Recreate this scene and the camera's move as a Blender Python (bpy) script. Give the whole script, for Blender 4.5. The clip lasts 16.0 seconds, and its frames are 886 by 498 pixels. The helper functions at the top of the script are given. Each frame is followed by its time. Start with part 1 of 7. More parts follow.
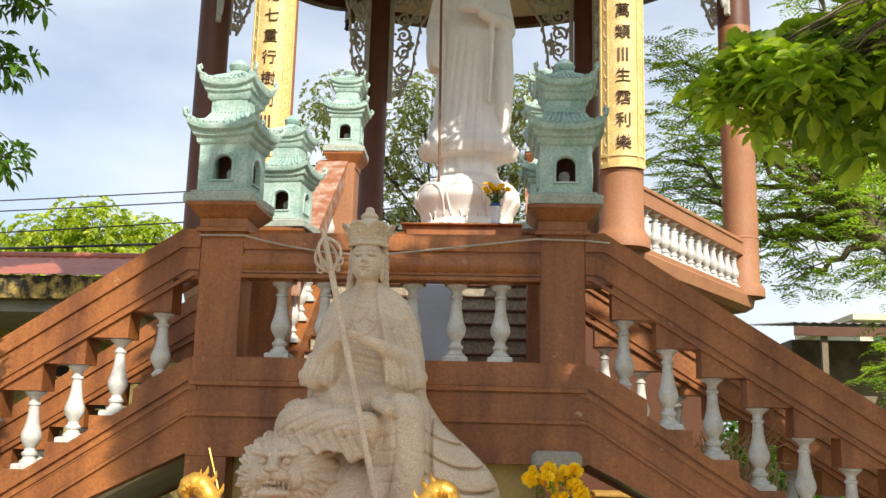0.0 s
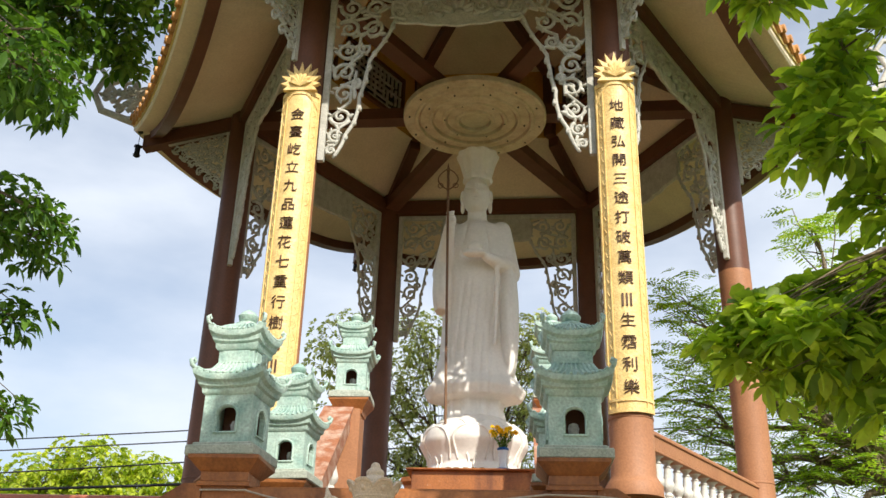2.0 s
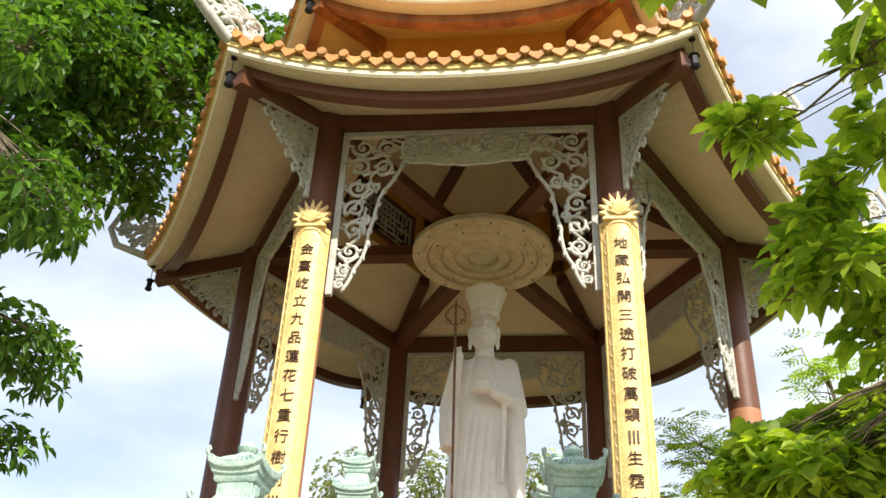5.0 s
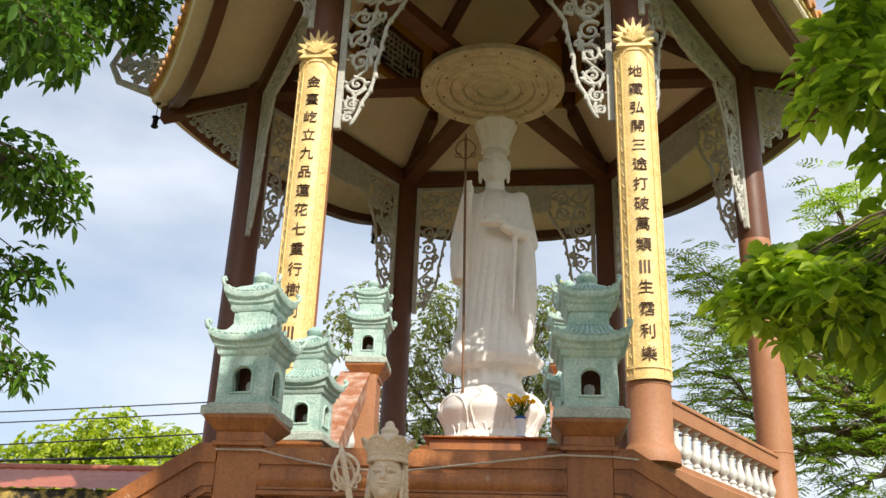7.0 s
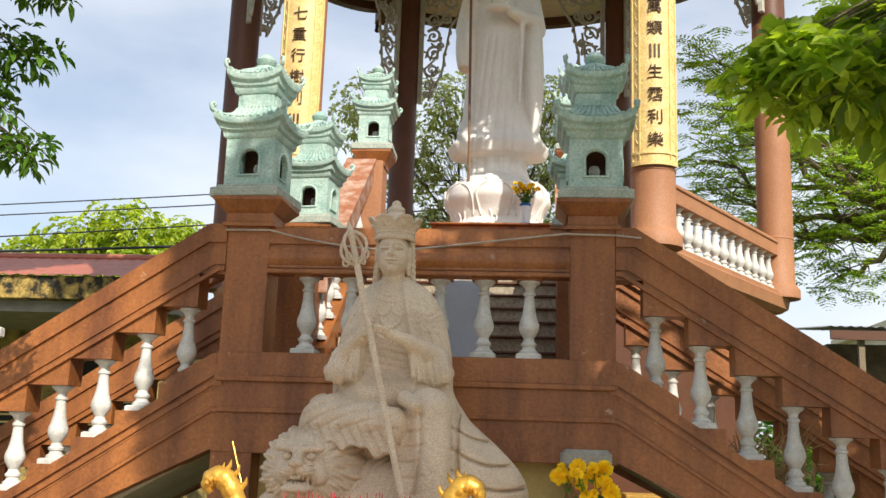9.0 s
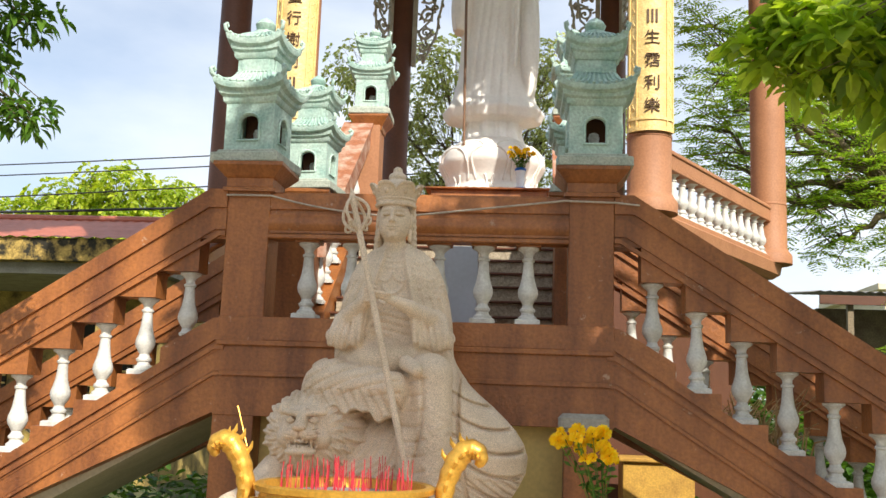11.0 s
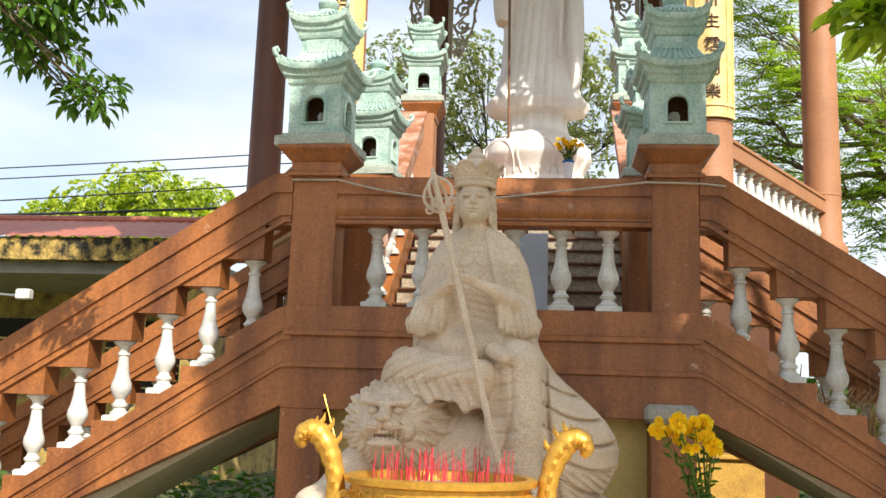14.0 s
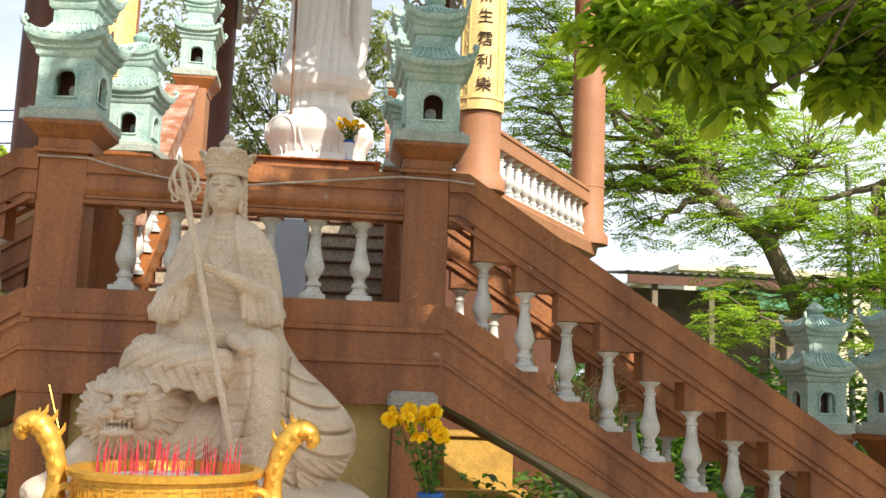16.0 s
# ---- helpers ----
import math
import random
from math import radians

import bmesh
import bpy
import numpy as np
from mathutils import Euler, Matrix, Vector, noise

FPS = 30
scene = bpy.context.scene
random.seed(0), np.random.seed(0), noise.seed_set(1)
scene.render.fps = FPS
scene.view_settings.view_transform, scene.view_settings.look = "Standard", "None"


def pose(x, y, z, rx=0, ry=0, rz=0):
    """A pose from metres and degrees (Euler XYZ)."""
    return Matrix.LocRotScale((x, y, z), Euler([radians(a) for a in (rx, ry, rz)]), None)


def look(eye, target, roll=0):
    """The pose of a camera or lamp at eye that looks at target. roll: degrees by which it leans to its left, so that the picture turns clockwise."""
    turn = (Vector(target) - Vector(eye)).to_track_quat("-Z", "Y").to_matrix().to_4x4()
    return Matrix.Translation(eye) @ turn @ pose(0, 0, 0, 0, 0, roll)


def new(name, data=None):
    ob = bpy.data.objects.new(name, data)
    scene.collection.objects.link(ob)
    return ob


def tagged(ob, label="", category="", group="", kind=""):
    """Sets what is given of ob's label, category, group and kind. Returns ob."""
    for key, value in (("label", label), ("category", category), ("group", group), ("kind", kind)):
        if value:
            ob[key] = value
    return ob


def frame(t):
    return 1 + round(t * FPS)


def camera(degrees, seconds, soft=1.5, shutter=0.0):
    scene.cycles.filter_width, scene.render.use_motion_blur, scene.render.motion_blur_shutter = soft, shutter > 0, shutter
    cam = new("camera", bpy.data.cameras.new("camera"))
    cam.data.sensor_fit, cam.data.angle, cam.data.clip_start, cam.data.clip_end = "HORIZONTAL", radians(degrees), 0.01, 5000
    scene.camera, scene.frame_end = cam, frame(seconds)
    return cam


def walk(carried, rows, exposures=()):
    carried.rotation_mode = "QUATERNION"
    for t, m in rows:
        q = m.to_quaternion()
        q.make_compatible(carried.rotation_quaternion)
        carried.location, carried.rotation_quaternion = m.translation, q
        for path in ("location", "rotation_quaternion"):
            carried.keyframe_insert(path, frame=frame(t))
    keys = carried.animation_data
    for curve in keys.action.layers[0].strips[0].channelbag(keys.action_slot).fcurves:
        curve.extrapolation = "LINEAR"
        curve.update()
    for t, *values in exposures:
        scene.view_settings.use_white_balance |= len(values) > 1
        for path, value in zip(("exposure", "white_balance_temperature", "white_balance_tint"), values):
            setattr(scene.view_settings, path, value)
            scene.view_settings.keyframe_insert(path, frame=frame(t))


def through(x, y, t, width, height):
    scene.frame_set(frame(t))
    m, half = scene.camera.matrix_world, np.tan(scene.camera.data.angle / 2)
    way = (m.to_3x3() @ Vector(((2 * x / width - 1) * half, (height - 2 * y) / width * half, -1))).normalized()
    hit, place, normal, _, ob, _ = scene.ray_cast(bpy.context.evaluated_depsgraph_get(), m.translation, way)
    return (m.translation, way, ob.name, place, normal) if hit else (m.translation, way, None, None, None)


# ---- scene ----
cam = camera(48.73, 16.0)
PATH = [
    (0.0, look((0.847, -6.535, 1.601), (0.129, 3.253, 3.519), 1.50)),
    (0.5, look((0.854, -6.559, 1.672), (0.117, 3.140, 3.993), 1.49)),
    (1.0, look((0.851, -6.566, 1.676), (0.098, 2.899, 4.814), 1.59)),
    (1.5, look((0.829, -6.536, 1.709), (0.064, 2.712, 5.437), 1.78)),
    (2.0, look((0.832, -6.543, 1.731), (0.052, 2.515, 5.895), 1.72)),
    (2.5, look((0.843, -6.562, 1.764), (0.054, 2.270, 6.387), 1.78)),
    (3.0, look((0.883, -6.583, 1.741), (0.073, 1.945, 6.900), 2.18)),
    (5.5, look((0.911, -6.554, 1.652), (0.005, 1.809, 7.059), 2.83)),
    (6.0, look((0.877, -6.523, 1.670), (-0.045, 2.110, 6.633), 2.52)),
    (6.5, look((0.843, -6.462, 1.650), (-0.086, 2.412, 6.166), 2.23)),
    (7.0, look((0.862, -6.452, 1.640), (-0.121, 2.682, 5.590), 2.16)),
    (7.5, look((0.872, -6.435, 1.612), (-0.149, 2.918, 5.002), 1.90)),
    (8.0, look((0.877, -6.422, 1.590), (-0.162, 3.109, 4.435), 1.91)),
    (8.5, look((0.882, -6.436, 1.579), (-0.177, 3.236, 3.890), 1.97)),
    (9.0, look((0.864, -6.431, 1.549), (-0.171, 3.320, 3.512), 1.94)),
    (11.5, look((0.744, -6.510, 1.583), (-0.169, 3.324, 3.153), 2.08)),
    (12.0, look((0.625, -6.529, 1.607), (-0.298, 3.306, 3.162), 1.98)),
    (12.5, look((0.533, -6.518, 1.569), (-0.456, 3.307, 3.148), 1.89)),
    (13.0, look((0.453, -6.370, 1.530), (-0.578, 3.454, 3.093), 1.87)),
    (13.5, look((0.404, -6.183, 1.520), (-0.681, 3.629, 3.117), 1.84)),
    (14.0, look((0.391, -6.226, 1.475), (-0.705, 3.581, 3.096), 1.84)),
    (14.5, look((0.438, -6.270, 1.495), (-0.535, 3.559, 3.061), 1.86)),
    (15.0, look((0.546, -6.271, 1.494), (-0.125, 3.586, 3.036), 1.84)),
    (15.5, look((0.648, -6.305, 1.544), (0.665, 3.588, 3.004), 2.06)),
    (16.0, look((0.698, -6.369, 1.605), (1.633, 3.493, 2.972), 2.21)),
]
EXPOSURES = [(0.0, 0.3), (1.5, 0.24), (2.0, 0.28), (3.0, 0.45), (5.5, 0.62), (7.0, 0.24), (8.0, 0.22), (9.0, 0.24), (11.5, 0.42), (13.5, 0.46), (16.0, 0.52)]
walk(cam, PATH, EXPOSURES)

# ---- sky and sun ----
SUN_AZ, SUN_EL = radians(28), radians(37.5)          # azimuth from -y towards +x
sun_dir = Vector((math.sin(SUN_AZ) * math.cos(SUN_EL), -math.cos(SUN_AZ) * math.cos(SUN_EL), math.sin(SUN_EL)))
world = bpy.data.worlds.new("world")
scene.world = world
world.use_nodes = True
wn, wl = world.node_tree.nodes, world.node_tree.links
wn.clear()
sky = wn.new("ShaderNodeTexSky")
sky.sky_type = "NISHITA"
sky.sun_disc = False
sky.sun_elevation = SUN_EL
sky.sun_rotation = math.atan2(sun_dir.x, sun_dir.y)
sky.dust_density = 2.0
sky.air_density = 1.0
tc = wn.new("ShaderNodeTexCoord")
cmap = wn.new("ShaderNodeMapping")
cmap.inputs["Scale"].default_value = (1.0, 1.0, 2.6)
cloud = wn.new("ShaderNodeTexNoise")
cloud.inputs["Scale"].default_value = 1.7
cloud.inputs["Detail"].default_value = 7.0
cloud.inputs["Roughness"].default_value = 0.52
ramp = wn.new("ShaderNodeValToRGB")
ramp.color_ramp.elements[0].position, ramp.color_ramp.elements[1].position = 0.34, 0.74
cmix = wn.new("ShaderNodeMix")
cmix.data_type = "RGBA"
cmix.inputs["B"].default_value = (6.4, 6.8, 7.4, 1.0)
bg = wn.new("ShaderNodeBackground")
bg.inputs["Strength"].default_value = 0.13
wo = wn.new("ShaderNodeOutputWorld")
wl.new(tc.outputs["Generated"], cmap.inputs["Vector"])
wl.new(cmap.outputs["Vector"], cloud.inputs["Vector"])
sepx = wn.new("ShaderNodeSeparateXYZ")
bank = wn.new("ShaderNodeMath")          # the cloud thickens towards +x
bank.operation = "MULTIPLY_ADD"
bank.inputs[1].default_value = 0.42
pos_x = wn.new("ShaderNodeMath")
pos_x.operation = "MAXIMUM"
pos_x.inputs[1].default_value = 0.0
wl.new(tc.outputs["Generated"], sepx.inputs["Vector"])
wl.new(sepx.outputs["X"], pos_x.inputs[0])
wl.new(pos_x.outputs["Value"], bank.inputs[0])
wl.new(cloud.outputs["Fac"], bank.inputs[2])
wl.new(bank.outputs["Value"], ramp.inputs["Fac"])
wl.new(ramp.outputs["Color"], cmix.inputs["Factor"])
wl.new(sky.outputs["Color"], cmix.inputs["A"])
wl.new(cmix.outputs["Result"], bg.inputs["Color"])
wl.new(bg.outputs["Background"], wo.inputs["Surface"])
sun = new("sun", bpy.data.lights.new("sun", "SUN"))
sun.data.energy, sun.data.angle, sun.data.color = 4.6, radians(0.55), (1.0, 0.93, 0.82)
sun.matrix_world = look((0, 0, 30), Vector((0, 0, 30)) - sun_dir)


# ---- materials ----
def material(name, base, rough=0.7, metal=0.0, dark=None, spots=3.0, amount=0.5, grain=60.0, grain_amount=0.25, bump=0.15, bump_scale=None, spec=0.5, vary=0.0, streak=False, lo=0.42, hi=0.72, chips=None):
    """Two scales of colour variation and a fine relief, in object space metres."""
    m = bpy.data.materials.new(name)
    m.use_nodes = True
    n, l = m.node_tree.nodes, m.node_tree.links
    p = n["Principled BSDF"]
    p.inputs["Roughness"].default_value, p.inputs["Metallic"].default_value = rough, metal
    p.inputs["Specular IOR Level"].default_value = spec
    dark = dark or tuple(c * 0.55 for c in base)
    geo = n.new("ShaderNodeNewGeometry")
    vec = geo.outputs["Position"]
    if streak:
        mp = n.new("ShaderNodeMapping")
        mp.inputs["Scale"].default_value = (1.0, 1.0, 0.16)
        l.new(vec, mp.inputs["Vector"])
        vec = mp.outputs["Vector"]
    big = n.new("ShaderNodeTexNoise")
    big.inputs["Scale"].default_value, big.inputs["Detail"].default_value, big.inputs["Roughness"].default_value = spots, 6.0, 0.62
    l.new(vec, big.inputs["Vector"])
    r1 = n.new("ShaderNodeMapRange")
    r1.inputs["From Min"].default_value, r1.inputs["From Max"].default_value = lo, hi
    r1.inputs["To Max"].default_value = amount
    l.new(big.outputs["Fac"], r1.inputs["Value"])
    mx = n.new("ShaderNodeMix")
    mx.data_type = "RGBA"
    mx.inputs["A"].default_value, mx.inputs["B"].default_value = (*base, 1), (*dark, 1)
    l.new(r1.outputs["Result"], mx.inputs["Factor"])
    fine = n.new("ShaderNodeTexNoise")
    fine.inputs["Scale"].default_value, fine.inputs["Detail"].default_value = grain, 4.0
    l.new(geo.outputs["Position"], fine.inputs["Vector"])
    r2 = n.new("ShaderNodeMapRange")
    r2.inputs["From Min"].default_value, r2.inputs["From Max"].default_value = 0.3, 0.7
    r2.inputs["To Min"].default_value, r2.inputs["To Max"].default_value = 1.0 - grain_amount, 1.0 + grain_amount * 0.5
    l.new(fine.outputs["Fac"], r2.inputs["Value"])
    mul = n.new("ShaderNodeMix")
    mul.data_type, mul.blend_type = "RGBA", "MULTIPLY"
    mul.inputs["Factor"].default_value = 1.0
    l.new(mx.outputs["Result"], mul.inputs["A"])
    l.new(r2.outputs["Result"], mul.inputs["B"])
    out = mul.outputs["Result"]
    if chips:                       # small worn spots that show an older coat
        cn = n.new("ShaderNodeTexNoise")
        cn.inputs["Scale"].default_value, cn.inputs["Detail"].default_value, cn.inputs["Roughness"].default_value = 9.0, 8.0, 0.7
        l.new(geo.outputs["Position"], cn.inputs["Vector"])
        cr = n.new("ShaderNodeMapRange")
        cr.inputs["From Min"].default_value, cr.inputs["From Max"].default_value = 0.655, 0.7
        cr.inputs["To Max"].default_value = 0.75
        l.new(cn.outputs["Fac"], cr.inputs["Value"])
        cm = n.new("ShaderNodeMix")
        cm.data_type = "RGBA"
        cm.inputs["B"].default_value = (*chips, 1)
        l.new(cr.outputs["Result"], cm.inputs["Factor"])
        l.new(out, cm.inputs["A"])
        out = cm.outputs["Result"]
    if vary:
        info = n.new("ShaderNodeObjectInfo")
        r3 = n.new("ShaderNodeMapRange")
        r3.inputs["To Min"].default_value, r3.inputs["To Max"].default_value = 1.0 - vary, 1.0 + vary * 0.4
        l.new(info.outputs["Random"], r3.inputs["Value"])
        m3 = n.new("ShaderNodeMix")
        m3.data_type, m3.blend_type = "RGBA", "MULTIPLY"
        m3.inputs["Factor"].default_value = 1.0
        l.new(out, m3.inputs["A"])
        l.new(r3.outputs["Result"], m3.inputs["B"])
        out = m3.outputs["Result"]
    l.new(out, p.inputs["Base Color"])
    rr = n.new("ShaderNodeMapRange")
    rr.inputs["To Min"].default_value, rr.inputs["To Max"].default_value = max(0.05, rough - 0.12), min(1.0, rough + 0.15)
    l.new(big.outputs["Fac"], rr.inputs["Value"])
    l.new(rr.outputs["Result"], p.inputs["Roughness"])
    if bump:
        bt = n.new("ShaderNodeTexNoise")
        bt.inputs["Scale"].default_value, bt.inputs["Detail"].default_value = bump_scale or grain, 5.0
        l.new(geo.outputs["Position"], bt.inputs["Vector"])
        b = n.new("ShaderNodeBump")
        b.inputs["Strength"].default_value, b.inputs["Distance"].default_value = bump, 0.02
        l.new(bt.outputs["Fac"], b.inputs["Height"])
        l.new(b.outputs["Normal"], p.inputs["Normal"])
    return m


def leaf_material(name, a, b, through=0.35, spec=0.35):
    """Leaves: a colour for each leaf, some light through the blade."""
    m = bpy.data.materials.new(name)
    m.use_nodes = True
    n, l = m.node_tree.nodes, m.node_tree.links
    p, out = n["Principled BSDF"], n["Material Output"]
    p.inputs["Roughness"].default_value = 0.45
    p.inputs["Specular IOR Level"].default_value = spec
    geo = n.new("ShaderNodeNewGeometry")
    rp = n.new("ShaderNodeValToRGB")
    rp.color_ramp.elements[0].color, rp.color_ramp.elements[1].color = (*a, 1), (*b, 1)
    rp.color_ramp.elements[1].position = 0.85
    l.new(geo.outputs["Random Per Island"], rp.inputs["Fac"])
    ns = n.new("ShaderNodeTexNoise")
    ns.inputs["Scale"].default_value = 22.0
    l.new(geo.outputs["Position"], ns.inputs["Vector"])
    mr = n.new("ShaderNodeMapRange")
    mr.inputs["To Min"].default_value, mr.inputs["To Max"].default_value = 0.7, 1.25
    l.new(ns.outputs["Fac"], mr.inputs["Value"])
    mm = n.new("ShaderNodeMix")
    mm.data_type, mm.blend_type = "RGBA", "MULTIPLY"
    mm.inputs["Factor"].default_value = 1.0
    l.new(rp.outputs["Color"], mm.inputs["A"])
    l.new(mr.outputs["Result"], mm.inputs["B"])
    l.new(mm.outputs["Result"], p.inputs["Base Color"])
    t = n.new("ShaderNodeBsdfTranslucent")
    g = n.new("ShaderNodeMix")
    g.data_type, g.blend_type = "RGBA", "MULTIPLY"
    g.inputs["Factor"].default_value = 1.0
    g.inputs["B"].default_value = (1.9, 1.9, 0.7, 1)
    l.new(mm.outputs["Result"], g.inputs["A"])
    l.new(g.outputs["Result"], t.inputs["Color"])
    ms = n.new("ShaderNodeMixShader")
    ms.inputs["Fac"].default_value = through
    l.new(p.outputs["BSDF"], ms.inputs[1])
    l.new(t.outputs["BSDF"], ms.inputs[2])
    l.new(ms.outputs["Shader"], out.inputs["Surface"])
    return m


paint = material("orange brown paint", (0.37, 0.132, 0.034), 0.42, dark=(0.12, 0.036, 0.012), spots=3.4, amount=0.95, grain=45, grain_amount=0.24, bump=0.22, streak=True, chips=(0.46, 0.3, 0.2))
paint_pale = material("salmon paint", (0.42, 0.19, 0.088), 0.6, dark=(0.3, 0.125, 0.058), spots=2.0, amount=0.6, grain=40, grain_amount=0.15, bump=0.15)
# paint of the beams; also stands for shade on base wall and upper treads
dark_brown_tone = material("dark brown paint and shade tone", (0.135, 0.046, 0.02), 0.5, spots=2.5, amount=0.5, grain=40, grain_amount=0.2, bump=0.1)
paint_worn = material("worn scaled paint", (0.36, 0.135, 0.065), 0.6, dark=(0.62, 0.47, 0.37), spots=7, amount=1.0, grain=40, grain_amount=0.2, bump=0.3)
baluster_white = material("white baluster paint", (0.7, 0.69, 0.64), 0.6, dark=(0.4, 0.37, 0.32), spots=9, amount=0.55, grain=70, grain_amount=0.15, bump=0.2, vary=0.12)
cream = material("cream plaster", (0.78, 0.68, 0.48), 0.75, dark=(0.62, 0.52, 0.34), spots=1.3, amount=0.5, grain=30, grain_amount=0.1, bump=0.08)
disc_cream = material("stained cream plaster", (0.72, 0.63, 0.45), 0.7, dark=(0.42, 0.27, 0.13), spots=5, amount=0.55, grain=30, grain_amount=0.1, bump=0.08)
yellow_plaster = material("yellow plaster", (0.68, 0.36, 0.06), 0.75, dark=(0.5, 0.25, 0.05), spots=1.5, amount=0.5, grain=30, grain_amount=0.12, bump=0.1)
pale_yellow = material("pale yellow paint", (0.74, 0.56, 0.2), 0.7, dark=(0.55, 0.4, 0.15), spots=3, amount=0.5, grain=35, grain_amount=0.1, bump=0.1)
carving_white = material("pale grey carving paint", (0.56, 0.55, 0.49), 0.7, dark=(0.3, 0.29, 0.23), spots=7, amount=0.6, grain=50, grain_amount=0.2, bump=0.25)
gold = material("gold sign paint", (0.84, 0.61, 0.25), 0.45, dark=(0.64, 0.38, 0.1), spots=7, amount=0.6, grain=60, grain_amount=0.2, bump=0.45, bump_scale=26)
gold_metal = material("gold lacquer", (0.78, 0.44, 0.07), 0.36, metal=0.55, dark=(0.5, 0.22, 0.03), spots=9, amount=0.6, grain=60, grain_amount=0.2, bump=0.3, bump_scale=20)
ink = material("dark glyph paint", (0.1, 0.045, 0.02), 0.6, spots=12, amount=0.5, bump=0.1)
verdigris = material("pale green lantern paint", (0.5, 0.64, 0.56), 0.6, dark=(0.24, 0.42, 0.37), spots=7, amount=0.85, grain=55, grain_amount=0.25, bump=0.25, vary=0.08)
verdigris_slab = material("grey green concrete", (0.47, 0.5, 0.42), 0.75, dark=(0.27, 0.33, 0.27), spots=10, amount=0.7, grain=60, grain_amount=0.25, bump=0.3)
white_stone = material("white marble", (0.88, 0.84, 0.78), 0.5, dark=(0.78, 0.72, 0.64), spots=1.6, amount=0.5, grain=25, grain_amount=0.06, bump=0.06)
granite = material("beige granite", (0.78, 0.63, 0.47), 0.85, dark=(0.56, 0.43, 0.3), spots=4.5, amount=0.8, grain=190, grain_amount=0.42, bump=0.2, bump_scale=120, chips=(0.5, 0.4, 0.3))
step_stone = material("speckled step stone", (0.5, 0.42, 0.3), 0.8, dark=(0.24, 0.19, 0.13), spots=30, amount=0.8, grain=140, grain_amount=0.5, bump=0.3)
tile_orange = material("orange roof tile", (0.62, 0.31, 0.09), 0.4, dark=(0.4, 0.16, 0.05), spots=8, amount=0.6, grain=60, grain_amount=0.2, bump=0.15, vary=0.3)
concrete = material("grey concrete", (0.36, 0.34, 0.29), 0.85, dark=(0.2, 0.19, 0.16), spots=3, amount=0.7, grain=40, grain_amount=0.25, bump=0.3)
soffit_cream = material("grimy cream plaster", (0.55, 0.5, 0.36), 0.8, dark=(0.36, 0.33, 0.22), spots=3, amount=0.6, grain=40, grain_amount=0.15, bump=0.15)
grass_mat = material("grassy earth", (0.1, 0.13, 0.035), 0.95, dark=(0.12, 0.09, 0.05), spots=1.2, amount=0.8, grain=25, grain_amount=0.5, bump=0.6, bump_scale=18)
# tan tone chosen for the warm light it bounces upwards
pave_mat = material("paving", (0.36, 0.29, 0.2), 0.85, dark=(0.24, 0.19, 0.13), spots=1.5, amount=0.6, grain=40, grain_amount=0.25, bump=0.2)
bark = material("bark", (0.26, 0.2, 0.13), 0.9, dark=(0.08, 0.06, 0.04), spots=14, amount=0.8, grain=60, grain_amount=0.4, bump=0.6)
black_metal = material("black iron", (0.02, 0.02, 0.022), 0.5, metal=0.6, spots=9, grain=60, bump=0.1)
dark_wire = material("dark cable", (0.03, 0.03, 0.035), 0.6, spots=9, bump=0.0)
white_cable = material("dusty white cable", (0.5, 0.42, 0.33), 0.6, spots=6, amount=0.6, bump=0.0)
wood_brown = material("brown wood staff", (0.2, 0.1, 0.045), 0.5, spots=12, amount=0.5, grain=60, bump=0.1)
red_stick = material("red incense", (0.62, 0.03, 0.05), 0.6, spots=20, amount=0.3, grain=80, bump=0.0)
ash = material("incense ash", (0.36, 0.33, 0.3), 0.95, spots=12, amount=0.5, bump=0.3)
panel_blue = material("pale blue grey panel", (0.52, 0.57, 0.64), 0.5, dark=(0.42, 0.46, 0.52), spots=3, amount=0.5, grain=30, grain_amount=0.06, bump=0.03)
roof_red = material("red metal roofing", (0.46, 0.14, 0.08), 0.5, dark=(0.33, 0.1, 0.06), spots=2, amount=0.7, grain=30, grain_amount=0.2, bump=0.1)
mould_yellow = material("mould covered yellow beam", (0.5, 0.34, 0.09), 0.85, dark=(0.03, 0.026, 0.016), spots=4.5, amount=1.0, grain=30, grain_amount=0.4, bump=0.3, lo=0.4, hi=0.56)
old_yellow = material("mouldy yellow wall", (0.5, 0.36, 0.1), 0.85, dark=(0.06, 0.05, 0.03), spots=2.6, amount=1.0, grain=30, grain_amount=0.3, bump=0.2)
tin = material("weathered tin", (0.4, 0.39, 0.36), 0.5, metal=0.3, dark=(0.2, 0.13, 0.09), spots=2, amount=0.8, grain=30, grain_amount=0.3, bump=0.15)
rust_wall = material("stained render wall", (0.26, 0.2, 0.13), 0.85, dark=(0.07, 0.04, 0.025), spots=1.2, amount=0.9, grain=30, grain_amount=0.3, bump=0.2)
green_awning = material("green awning sheet", (0.045, 0.2, 0.08), 0.5, spots=4, amount=0.5, grain=30, bump=0.1)
white_wall = material("white house wall", (0.55, 0.54, 0.5), 0.8, spots=1.5, amount=0.5, grain=30, grain_amount=0.1, bump=0.1)
# near-black colour that stands for unlit space behind openings
dark_room = material("dark interior", (0.03, 0.028, 0.025), 0.9, spots=3, bump=0.0)
glass_dark = material("dark window glass", (0.03, 0.045, 0.05), 0.12, spots=3, grain_amount=0.05, bump=0.0, spec=0.8)
